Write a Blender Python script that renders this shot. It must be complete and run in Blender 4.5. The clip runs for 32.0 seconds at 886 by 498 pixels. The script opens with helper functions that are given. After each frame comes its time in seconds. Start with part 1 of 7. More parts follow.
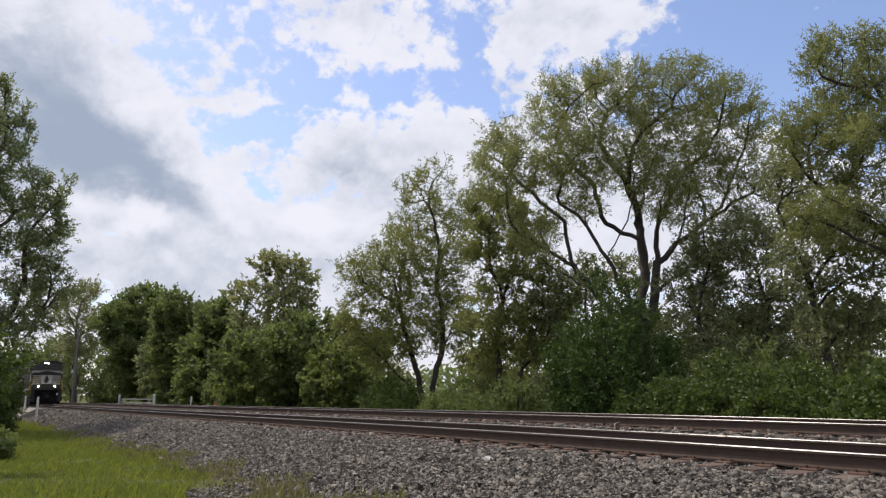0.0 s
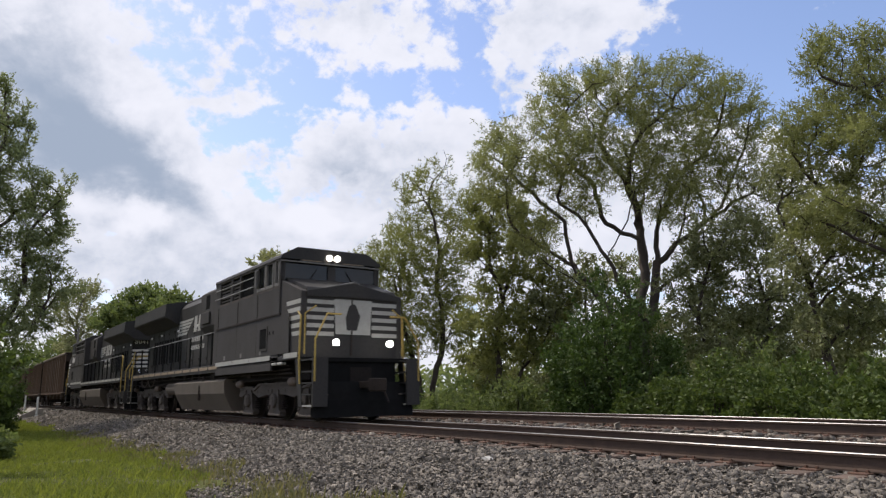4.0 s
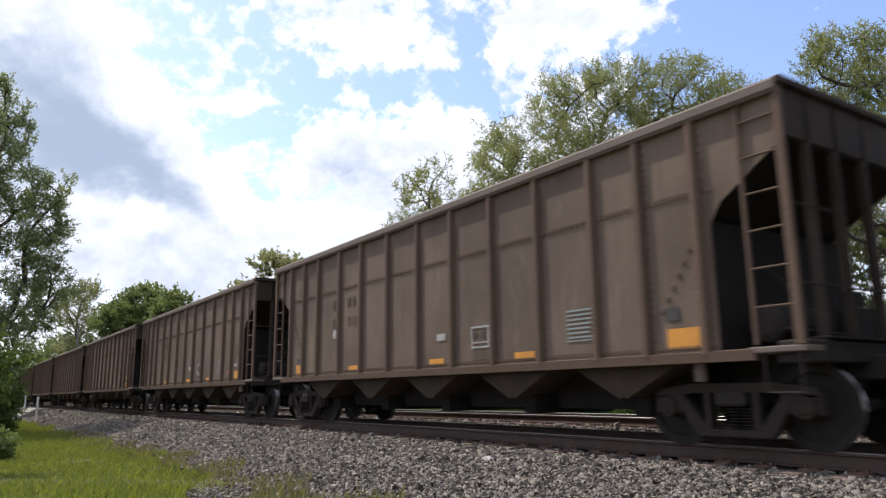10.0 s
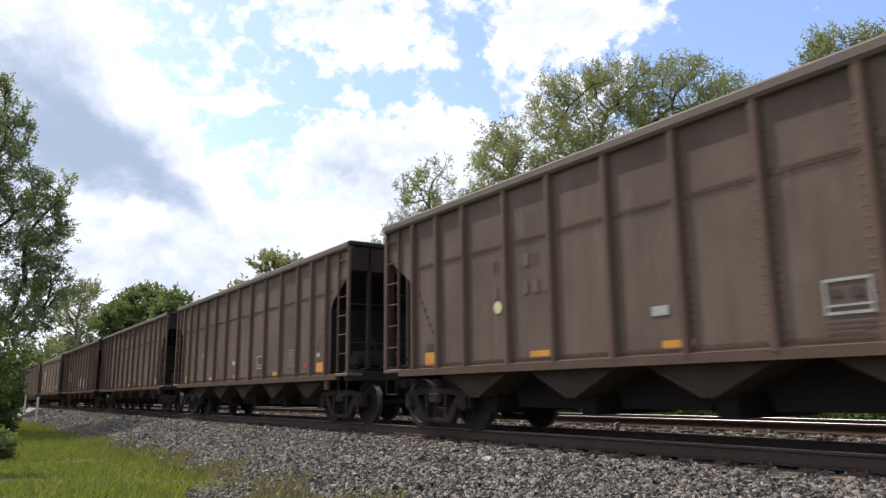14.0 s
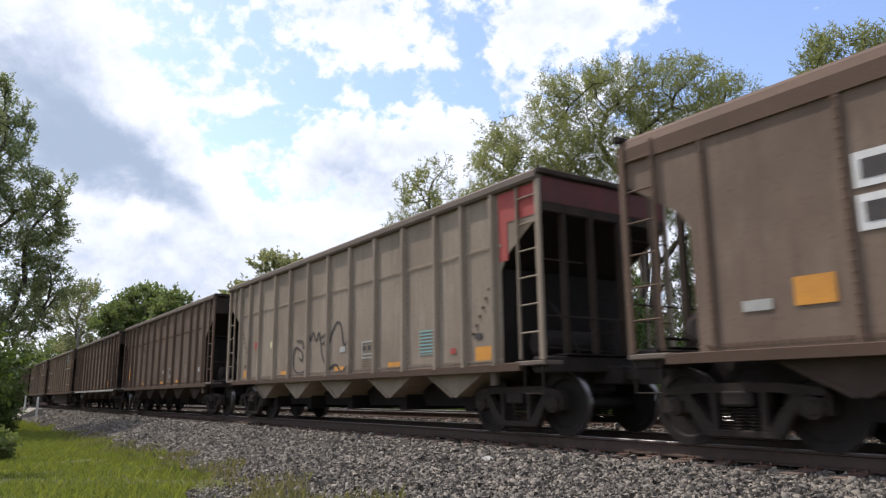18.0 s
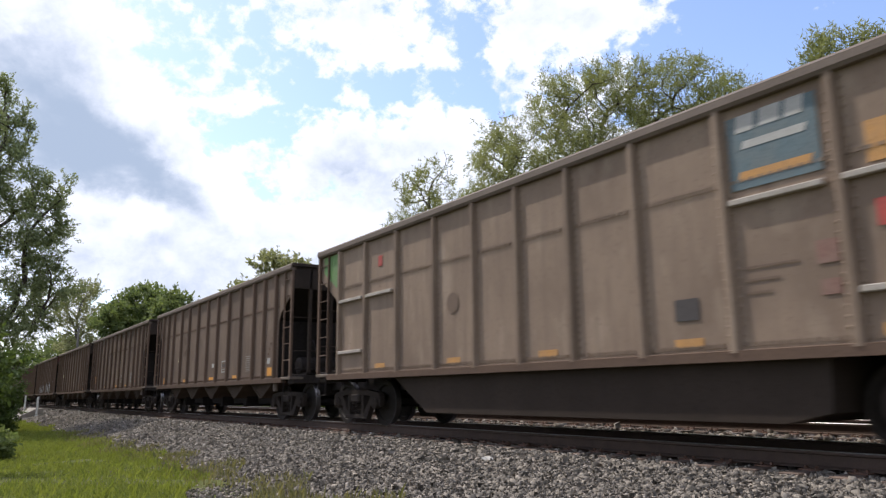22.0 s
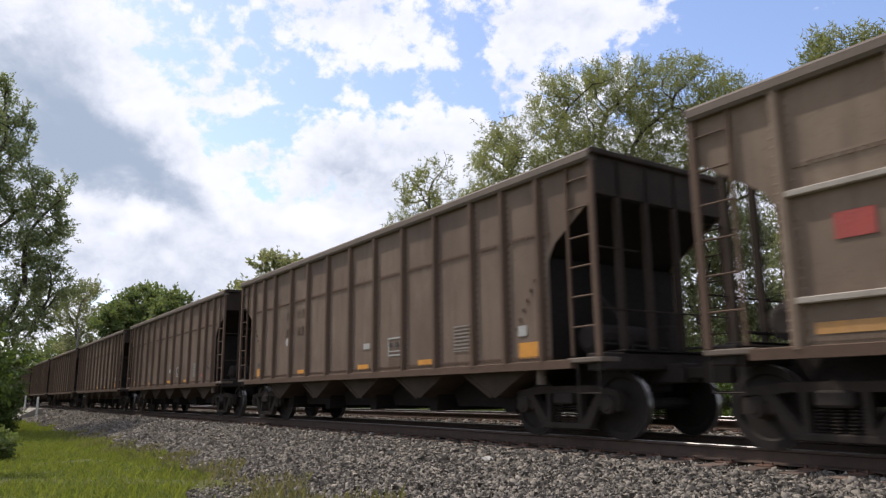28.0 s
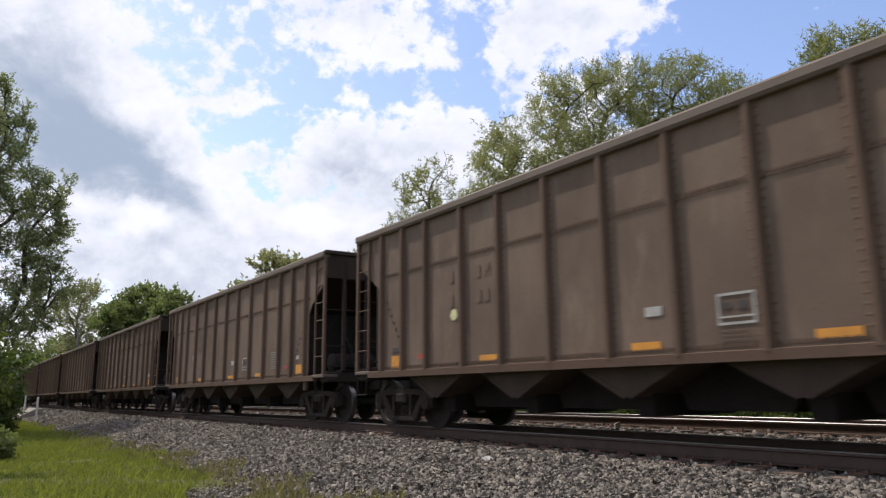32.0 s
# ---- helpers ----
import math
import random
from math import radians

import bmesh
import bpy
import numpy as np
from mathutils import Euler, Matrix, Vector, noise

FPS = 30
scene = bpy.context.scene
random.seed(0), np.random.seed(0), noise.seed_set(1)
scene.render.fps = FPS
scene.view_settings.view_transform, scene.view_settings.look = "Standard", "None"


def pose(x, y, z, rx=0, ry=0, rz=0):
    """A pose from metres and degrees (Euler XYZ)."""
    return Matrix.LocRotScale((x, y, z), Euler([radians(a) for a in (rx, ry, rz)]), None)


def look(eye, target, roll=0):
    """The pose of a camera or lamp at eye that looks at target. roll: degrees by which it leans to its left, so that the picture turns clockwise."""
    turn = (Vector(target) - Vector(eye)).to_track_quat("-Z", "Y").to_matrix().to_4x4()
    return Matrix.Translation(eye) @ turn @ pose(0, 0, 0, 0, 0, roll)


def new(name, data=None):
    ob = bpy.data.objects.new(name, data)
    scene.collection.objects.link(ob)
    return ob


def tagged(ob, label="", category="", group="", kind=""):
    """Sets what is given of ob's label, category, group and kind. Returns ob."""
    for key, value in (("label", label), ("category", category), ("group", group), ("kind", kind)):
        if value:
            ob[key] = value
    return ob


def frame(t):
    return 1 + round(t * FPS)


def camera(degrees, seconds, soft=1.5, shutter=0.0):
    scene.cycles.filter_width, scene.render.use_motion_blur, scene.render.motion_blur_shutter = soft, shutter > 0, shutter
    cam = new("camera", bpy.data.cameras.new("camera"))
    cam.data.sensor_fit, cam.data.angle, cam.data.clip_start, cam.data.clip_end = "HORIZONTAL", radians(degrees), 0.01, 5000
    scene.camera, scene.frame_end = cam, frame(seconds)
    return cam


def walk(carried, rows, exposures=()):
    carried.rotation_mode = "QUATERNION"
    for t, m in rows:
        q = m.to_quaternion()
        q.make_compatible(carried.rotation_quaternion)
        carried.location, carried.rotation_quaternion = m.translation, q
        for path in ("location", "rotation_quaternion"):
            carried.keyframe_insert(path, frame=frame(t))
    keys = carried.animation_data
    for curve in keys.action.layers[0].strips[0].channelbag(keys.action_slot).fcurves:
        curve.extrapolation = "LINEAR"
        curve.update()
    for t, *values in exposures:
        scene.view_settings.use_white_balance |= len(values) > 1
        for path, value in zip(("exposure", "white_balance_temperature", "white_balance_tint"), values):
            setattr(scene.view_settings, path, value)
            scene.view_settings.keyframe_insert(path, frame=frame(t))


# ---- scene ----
# World: x runs along the railway (the train goes towards +x), y away from the camera, z up.
# z = 0 is the top of the rails beside the camera, y = 0 the near rail of the near track.
GAUGE = 1.507
cam = camera(63.18, 32.0, soft=1.3, shutter=0.14)
EYE = Vector((0.0, -7.874, 0.668))
VIEW = look(EYE, EYE + 30 * Vector((-0.81119, 0.55177, 0.19368)), roll=-0.56)
walk(cam, [(0.0, VIEW), (32.0, VIEW)],
     exposures=((0.0, -0.40, 6450, 12), (3.6, -0.40, 6450, 12), (5.6, 0.0, 6200, 12), (14.5, 0.0, 6200, 12), (17.0, -0.08, 6200, 12),
                (19.5, 0.0, 6200, 12), (25.5, -0.02, 6200, 12), (28.0, -0.18, 6400, 12), (32.0, -0.20, 6400, 12)))

SUN_ELEVATION, SUN_AZIMUTH = 56.0, 204.0   # degrees; azimuth counted from +x towards +y


def dip(x):
    """Height of the rails: level beside the camera, falling gently away down the line."""
    return -0.0045 * (max(0.0, -x - 8.0) - 3.0 * (1 - math.exp(-max(0.0, -x - 8.0) / 3.0))) if x < -8 else 0.0


def dips(x):
    q = np.maximum(0.0, -np.asarray(x, dtype=float) - 8.0)
    return -0.0045 * (q - 3.0 * (1 - np.exp(-q / 3.0)))


# ---- light ----
def direction(elevation, azimuth):
    e, a = radians(elevation), radians(azimuth)
    return Vector((math.cos(e) * math.cos(a), math.cos(e) * math.sin(a), math.sin(e)))


def build_sky():
    """A bright broken cloud field: heaped white clouds, one heavy grey bank, blue openings; a clear sky behind it."""
    world = bpy.data.worlds.new("sky")
    world.use_nodes = True
    scene.world = world
    nt = world.node_tree
    nt.nodes.clear()
    N, L = nt.nodes.new, nt.links.new

    def math_node(op, a, b=None, c=None):
        n = N("ShaderNodeMath")
        n.operation = op
        for i, v in enumerate((a, b, c)):
            if v is None:
                continue
            if isinstance(v, (int, float)):
                n.inputs[i].default_value = v
            else:
                L(v, n.inputs[i])
        return n.outputs[0]

    out, back = N("ShaderNodeOutputWorld"), N("ShaderNodeBackground")
    L(back.outputs[0], out.inputs[0])
    sky = N("ShaderNodeTexSky")
    sky.sky_type = "NISHITA"
    sky.sun_disc = False
    sky.sun_elevation = radians(SUN_ELEVATION)
    sky.sun_rotation = radians(90 - SUN_AZIMUTH)
    sky.dust_density = 1.2
    tex = N("ShaderNodeTexCoord")

    def noise_node(scale, detail, rough, distortion, offset, source=None):
        m = N("ShaderNodeMapping")
        m.inputs["Location"].default_value = offset
        m.inputs["Scale"].default_value = (1, 1, 1.3)
        L(source or tex.outputs["Generated"], m.inputs[0])
        n = N("ShaderNodeTexNoise")
        n.inputs["Scale"].default_value, n.inputs["Detail"].default_value = scale, detail
        n.inputs["Roughness"].default_value, n.inputs["Distortion"].default_value = rough, distortion
        L(m.outputs[0], n.inputs["Vector"])
        return n

    # the clouds' outlines wander: directions are stirred before the masses are laid out
    stir = noise_node(13.0, 5.0, 0.6, 0.0, (5.2, 0.3, 1.9))
    off = N("ShaderNodeVectorMath")
    off.operation = "SUBTRACT"
    L(stir.outputs["Color"], off.inputs[0])
    off.inputs[1].default_value = (0.5, 0.5, 0.5)
    wander = N("ShaderNodeVectorMath")
    wander.operation = "MULTIPLY_ADD"
    L(off.outputs[0], wander.inputs[0])
    wander.inputs[1].default_value = (0.07, 0.07, 0.07)
    L(tex.outputs["Generated"], wander.inputs[2])

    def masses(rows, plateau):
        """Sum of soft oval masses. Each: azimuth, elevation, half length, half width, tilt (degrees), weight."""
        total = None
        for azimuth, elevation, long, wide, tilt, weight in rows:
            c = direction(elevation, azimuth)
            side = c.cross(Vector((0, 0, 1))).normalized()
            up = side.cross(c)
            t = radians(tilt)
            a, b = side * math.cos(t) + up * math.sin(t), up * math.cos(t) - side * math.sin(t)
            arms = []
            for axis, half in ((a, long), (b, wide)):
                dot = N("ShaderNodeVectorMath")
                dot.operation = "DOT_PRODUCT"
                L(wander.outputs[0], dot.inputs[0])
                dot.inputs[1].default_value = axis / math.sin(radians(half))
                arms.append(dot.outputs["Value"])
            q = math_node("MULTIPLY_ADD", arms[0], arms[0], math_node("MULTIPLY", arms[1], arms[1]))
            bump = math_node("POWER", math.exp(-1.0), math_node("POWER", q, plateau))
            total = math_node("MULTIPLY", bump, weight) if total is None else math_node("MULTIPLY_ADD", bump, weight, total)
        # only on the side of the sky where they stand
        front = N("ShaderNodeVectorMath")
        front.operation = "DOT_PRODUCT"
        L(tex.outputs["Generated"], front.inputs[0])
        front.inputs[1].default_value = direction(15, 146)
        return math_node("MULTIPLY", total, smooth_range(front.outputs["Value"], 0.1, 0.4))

    def smooth_range(v, low, high):
        r = N("ShaderNodeMapRange")
        r.interpolation_type = "SMOOTHSTEP"
        r.inputs["From Min"].default_value, r.inputs["From Max"].default_value = low, high
        L(v, r.inputs["Value"])
        return r.outputs[0]

    def centred(v, gain, base=0.0):
        return math_node("MULTIPLY_ADD", v.outputs["Fac"], gain, base - 0.5 * gain)

    puff = noise_node(12.0, 9.0, 0.58, 0.2, (3.1, 1.7, 0.4))
    above = noise_node(12.0, 9.0, 0.58, 0.2, (3.1, 1.7, 0.425))
    fine = noise_node(36.0, 6.0, 0.6, 0.2, (8.3, 4.4, 2.0))
    soft = noise_node(5.0, 4.0, 0.5, 0.3, (3.2, 1.8, 0.7))
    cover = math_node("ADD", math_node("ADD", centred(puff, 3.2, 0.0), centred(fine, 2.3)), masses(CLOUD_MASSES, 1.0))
    veil = smooth_range(cover, -0.40, 0.24)
    # the thick parts turn grey, thin edges stay white
    edge = smooth_range(cover, 0.1, 0.9)
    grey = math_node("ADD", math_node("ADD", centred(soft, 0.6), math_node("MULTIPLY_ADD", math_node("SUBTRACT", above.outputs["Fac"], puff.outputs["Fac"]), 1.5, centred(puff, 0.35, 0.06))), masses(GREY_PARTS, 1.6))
    grey = math_node("MULTIPLY", smooth_range(grey, -0.25, 1.15), math_node("MULTIPLY_ADD", edge, 0.45, 0.55))
    tone = N("ShaderNodeMix")
    tone.data_type = "RGBA"
    tone.inputs[6].default_value = (CLOUD * 0.985, CLOUD * 1.0, CLOUD * 1.08, 1)
    tone.inputs[7].default_value = (CLOUD * 0.41, CLOUD * 0.49, CLOUD * 0.62, 1)
    L(grey, tone.inputs[0])
    clear = N("ShaderNodeMix")
    clear.data_type = "RGBA"
    clear.blend_type = "MULTIPLY"
    clear.inputs[0].default_value = 1.0
    clear.inputs[7].default_value = (2.45, 2.36, 2.52, 1)
    L(sky.outputs[0], clear.inputs[6])
    mix = N("ShaderNodeMix")
    mix.data_type = "RGBA"
    L(veil, mix.inputs[0])
    L(clear.outputs[2], mix.inputs[6])
    L(tone.outputs[2], mix.inputs[7])
    L(mix.outputs[2], back.inputs["Color"])
    back.inputs["Strength"].default_value = 0.10


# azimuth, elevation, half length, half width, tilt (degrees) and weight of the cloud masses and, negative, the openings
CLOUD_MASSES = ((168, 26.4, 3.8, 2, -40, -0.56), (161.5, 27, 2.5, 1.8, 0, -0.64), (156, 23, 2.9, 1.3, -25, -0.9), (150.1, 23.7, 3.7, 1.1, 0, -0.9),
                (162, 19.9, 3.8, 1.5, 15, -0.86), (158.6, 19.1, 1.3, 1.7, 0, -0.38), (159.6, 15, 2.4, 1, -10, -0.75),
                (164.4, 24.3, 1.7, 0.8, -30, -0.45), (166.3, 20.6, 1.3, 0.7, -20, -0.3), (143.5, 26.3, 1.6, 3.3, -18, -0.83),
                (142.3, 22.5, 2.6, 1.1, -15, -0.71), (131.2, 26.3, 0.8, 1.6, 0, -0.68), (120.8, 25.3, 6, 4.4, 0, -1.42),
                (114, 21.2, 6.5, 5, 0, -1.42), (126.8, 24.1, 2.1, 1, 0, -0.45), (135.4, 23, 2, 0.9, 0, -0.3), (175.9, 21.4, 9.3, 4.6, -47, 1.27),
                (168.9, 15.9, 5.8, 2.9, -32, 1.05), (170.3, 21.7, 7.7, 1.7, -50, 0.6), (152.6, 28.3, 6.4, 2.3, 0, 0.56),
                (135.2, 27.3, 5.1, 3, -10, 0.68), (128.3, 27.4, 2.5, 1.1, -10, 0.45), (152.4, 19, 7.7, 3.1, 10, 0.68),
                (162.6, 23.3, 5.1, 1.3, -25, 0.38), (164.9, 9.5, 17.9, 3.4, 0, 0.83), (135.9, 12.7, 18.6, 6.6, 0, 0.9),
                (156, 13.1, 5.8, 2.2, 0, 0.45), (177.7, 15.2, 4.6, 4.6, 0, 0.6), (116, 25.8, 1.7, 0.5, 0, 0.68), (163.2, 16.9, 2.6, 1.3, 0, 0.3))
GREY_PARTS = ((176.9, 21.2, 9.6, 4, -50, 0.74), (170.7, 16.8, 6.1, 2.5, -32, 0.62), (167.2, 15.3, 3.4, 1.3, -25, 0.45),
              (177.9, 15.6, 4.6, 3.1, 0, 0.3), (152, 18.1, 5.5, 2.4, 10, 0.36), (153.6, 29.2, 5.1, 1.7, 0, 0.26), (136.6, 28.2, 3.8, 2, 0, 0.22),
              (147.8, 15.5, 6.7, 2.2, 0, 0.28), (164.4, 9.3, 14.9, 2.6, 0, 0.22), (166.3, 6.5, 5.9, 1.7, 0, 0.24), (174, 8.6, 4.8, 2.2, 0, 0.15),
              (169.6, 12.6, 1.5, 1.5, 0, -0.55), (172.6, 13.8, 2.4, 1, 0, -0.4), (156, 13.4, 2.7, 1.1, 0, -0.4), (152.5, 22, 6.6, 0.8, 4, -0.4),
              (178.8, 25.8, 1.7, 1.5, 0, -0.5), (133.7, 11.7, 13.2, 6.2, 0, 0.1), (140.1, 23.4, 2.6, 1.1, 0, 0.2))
CLOUD = 11.6
build_sky()
sun = new("sun", bpy.data.lights.new("sun", "SUN"))
sun.data.energy, sun.data.angle, sun.data.color = 4.6, radians(1.2), (1.0, 0.93, 0.82)
sun.matrix_basis = look((0, 0, 60), Vector((0, 0, 60)) - direction(SUN_ELEVATION, SUN_AZIMUTH))
# ---- materials ----
def material(name, color, rough=0.7, metal=0.0, second=None, scale=3.0, amount=0.5, third=None, fine=40.0, bump=0.15, streak=0.0,
             random_value=0.0, island=0.0, coords="Object", spec=0.4, fine_amount=0.35):
    """A procedural surface: base colour with stains at one scale, grain at another, bump, and variation from piece to piece."""
    m = bpy.data.materials.new(name)
    m.use_nodes = True
    nt = m.node_tree
    N, L = nt.nodes.new, nt.links.new
    bsdf = nt.nodes["Principled BSDF"]
    bsdf.inputs["Roughness"].default_value, bsdf.inputs["Metallic"].default_value = rough, metal
    bsdf.inputs["Specular IOR Level"].default_value = spec
    tex = N("ShaderNodeTexCoord")
    m1 = N("ShaderNodeMapping")
    m1.inputs["Scale"].default_value = (1, 1, 1 - 0.85 * streak)
    L(tex.outputs[coords], m1.inputs[0])
    big, small = N("ShaderNodeTexNoise"), N("ShaderNodeTexNoise")
    big.inputs["Scale"].default_value, big.inputs["Detail"].default_value, big.inputs["Roughness"].default_value = scale, 6, 0.6
    small.inputs["Scale"].default_value, small.inputs["Detail"].default_value = fine, 4
    L(m1.outputs[0], big.inputs["Vector"])
    L(tex.outputs[coords], small.inputs["Vector"])

    def mixed(fac, a, b, low, high):
        r = N("ShaderNodeMapRange")
        r.inputs["From Min"].default_value, r.inputs["From Max"].default_value = low, high
        L(fac, r.inputs["Value"])
        x = N("ShaderNodeMix")
        x.data_type = "RGBA"
        L(r.outputs[0], x.inputs[0])
        for i, v in ((6, a), (7, b)):
            if isinstance(v, tuple):
                x.inputs[i].default_value = (*v, 1)
            else:
                L(v, x.inputs[i])
        return x.outputs[2]

    second = second or tuple(c * 0.55 for c in color)
    third = third or tuple(c * 0.6 for c in color)
    w = 0.28 * (1.4 - amount)
    c = mixed(big.outputs["Fac"], color, second, 0.55 - w, 0.62 + w)
    c2 = mixed(small.outputs["Fac"], c, third, 0.5, 1.15 - fine_amount)
    if random_value or island:
        if island:
            src = N("ShaderNodeNewGeometry").outputs["Random Per Island"]
        else:
            src = N("ShaderNodeObjectInfo").outputs["Random"]
        v = random_value or island
        r = N("ShaderNodeMapRange")
        r.inputs["To Min"].default_value, r.inputs["To Max"].default_value = 1 - v, 1 + v
        L(src, r.inputs["Value"])
        h = N("ShaderNodeHueSaturation")
        L(c2, h.inputs["Color"])
        L(r.outputs[0], h.inputs["Value"])
        c2 = h.outputs[0]
    L(c2, bsdf.inputs["Base Color"])
    if bump:
        b = N("ShaderNodeBump")
        b.inputs["Strength"].default_value, b.inputs["Distance"].default_value = bump, 0.02
        L(small.outputs["Fac"], b.inputs["Height"])
        L(b.outputs[0], bsdf.inputs["Normal"])
    return m


def car_paint(name, color, dark, dust, rust):
    """Old car paint: grime in broad patches, upright streaks, dust, rust specks; no two cars alike."""
    m = bpy.data.materials.new(name)
    m.use_nodes = True
    nt = m.node_tree
    N, L = nt.nodes.new, nt.links.new
    bsdf = nt.nodes["Principled BSDF"]
    bsdf.inputs["Roughness"].default_value, bsdf.inputs["Specular IOR Level"].default_value = 0.75, 0.2
    tex, info = N("ShaderNodeTexCoord"), N("ShaderNodeObjectInfo")
    off = N("ShaderNodeVectorMath")
    off.operation = "ADD"
    L(tex.outputs["Object"], off.inputs[0])
    far = N("ShaderNodeMath")
    far.operation = "MULTIPLY"
    L(info.outputs["Random"], far.inputs[0])
    far.inputs[1].default_value = 90.0
    L(far.outputs[0], off.inputs[1])

    def noise_at(scale, stretch, detail, low, high):
        mp = N("ShaderNodeMapping")
        mp.inputs["Scale"].default_value = stretch
        L(off.outputs[0], mp.inputs[0])
        n = N("ShaderNodeTexNoise")
        n.inputs["Scale"].default_value, n.inputs["Detail"].default_value, n.inputs["Roughness"].default_value = scale, detail, 0.62
        L(mp.outputs[0], n.inputs["Vector"])
        r = N("ShaderNodeMapRange")
        r.inputs["From Min"].default_value, r.inputs["From Max"].default_value = low, high
        L(n.outputs["Fac"], r.inputs["Value"])
        return r.outputs[0], n.outputs["Fac"]

    def over(fac, a, b):
        x = N("ShaderNodeMix")
        x.data_type = "RGBA"
        L(fac, x.inputs[0])
        for i, v in ((6, a), (7, b)):
            if isinstance(v, tuple):
                x.inputs[i].default_value = (*v, 1)
            else:
                L(v, x.inputs[i])
        return x.outputs[2]

    broad, _ = noise_at(0.55, (1, 1, 0.8), 5, 0.40, 0.66)
    streaks, _ = noise_at(5.5, (1, 1, 0.10), 5, 0.50, 0.78)
    pale, _ = noise_at(2.2, (1, 1, 0.35), 6, 0.55, 0.80)
    specks, grain = noise_at(30.0, (1, 1, 0.8), 5, 0.60, 0.72)
    c = over(broad, color, dark)
    c = over(pale, c, dust)
    c = over(streaks, c, dark)
    c = over(specks, c, rust)
    r = N("ShaderNodeMapRange")
    r.inputs["To Min"].default_value, r.inputs["To Max"].default_value = 0.86, 1.14
    L(info.outputs["Random"], r.inputs["Value"])
    h = N("ShaderNodeHueSaturation")
    L(c, h.inputs["Color"])
    L(r.outputs[0], h.inputs["Value"])
    L(h.outputs[0], bsdf.inputs["Base Color"])
    b = N("ShaderNodeBump")
    b.inputs["Strength"].default_value, b.inputs["Distance"].default_value = 0.12, 0.02
    L(grain, b.inputs["Height"])
    L(b.outputs[0], bsdf.inputs["Normal"])
    return m


def leaf_material(name, color, second, glow=0.45):
    """Thin leaves: they scatter light on both sides, each leaf a little different."""
    m = bpy.data.materials.new(name)
    m.use_nodes = True
    nt = m.node_tree
    nt.nodes.clear()
    N, L = nt.nodes.new, nt.links.new
    out, add = N("ShaderNodeOutputMaterial"), N("ShaderNodeMixShader")
    geo, ramp = N("ShaderNodeNewGeometry"), N("ShaderNodeMix")
    ramp.data_type = "RGBA"
    ramp.inputs[6].default_value, ramp.inputs[7].default_value = (*color, 1), (*second, 1)
    L(geo.outputs["Random Per Island"], ramp.inputs[0])
    dif, tra = N("ShaderNodeBsdfPrincipled"), N("ShaderNodeBsdfTranslucent")
    dif.inputs["Roughness"].default_value = 0.55
    dif.inputs["Specular IOR Level"].default_value = 0.3
    L(ramp.outputs[2], dif.inputs["Base Color"])
    warm = N("ShaderNodeMix")
    warm.data_type = "RGBA"
    warm.blend_type = "MULTIPLY"
    warm.inputs[0].default_value = 1.0
    warm.inputs[7].default_value = (1.18, 1.22, 0.78, 1)
    L(ramp.outputs[2], warm.inputs[6])
    L(warm.outputs[2], tra.inputs[0])
    add.inputs[0].default_value = glow
    L(dif.outputs[0], add.inputs[1])
    L(tra.outputs[0], add.inputs[2])
    L(add.outputs[0], out.inputs[0])
    return m


def glowing(name, color, strength):
    m = bpy.data.materials.new(name)
    m.use_nodes = True
    b = m.node_tree.nodes["Principled BSDF"]
    b.inputs["Base Color"].default_value = (*color, 1)
    b.inputs["Emission Color"].default_value, b.inputs["Emission Strength"].default_value = (*color, 1), strength
    return m


def glass(name, color):
    m = bpy.data.materials.new(name)
    m.use_nodes = True
    b = m.node_tree.nodes["Principled BSDF"]
    b.inputs["Base Color"].default_value = (*color, 1)
    b.inputs["Roughness"].default_value, b.inputs["Transmission Weight"].default_value = 0.05, 0.85
    b.inputs["IOR"].default_value = 1.45
    return m


M_BALLAST = material("crushed_stone", (0.135, 0.118, 0.100), 0.9, second=(0.085, 0.073, 0.062), scale=1.2, third=(0.10, 0.09, 0.085), fine=22, bump=0.6)
M_STONE = material("ballast_stone", (0.208, 0.180, 0.146), 0.85, second=(0.112, 0.097, 0.078), scale=9, fine=70, island=0.55, coords="Object", bump=0.3)
M_GROUND = material("weedy_ground", (0.085, 0.098, 0.026), 0.95, second=(0.105, 0.098, 0.056), scale=0.35, third=(0.045, 0.060, 0.016), fine=9, bump=0.5, spec=0.04)
M_RAIL = material("rail_steel", (0.082, 0.056, 0.043), 0.8, 0.0, second=(0.045, 0.033, 0.027), scale=5, fine=70, spec=0.15)
M_RAILTOP = material("worn_rail_head", (0.28, 0.265, 0.25), 0.32, 0.25, second=(0.13, 0.115, 0.105), scale=4, fine=90, bump=0.03, fine_amount=0.2, spec=0.25)
M_TIE = material("creosoted_tie", (0.105, 0.072, 0.054), 0.9, second=(0.155, 0.112, 0.086), scale=6, fine=30, random_value=0.3, bump=0.5)
M_PLATE = material("rusty_plate", (0.130, 0.070, 0.045), 0.85, 0.1, second=(0.085, 0.048, 0.034), scale=14, fine=60)
M_CAR = car_paint("weathered_brown_paint", (0.155, 0.110, 0.079), (0.103, 0.072, 0.052), (0.200, 0.154, 0.116), (0.076, 0.047, 0.033))
M_RIB = material("brown_rib_paint", (0.128, 0.082, 0.056), 0.78, second=(0.088, 0.058, 0.041), scale=2.0, fine=30, streak=0.6, random_value=0.12, bump=0.08, spec=0.2)
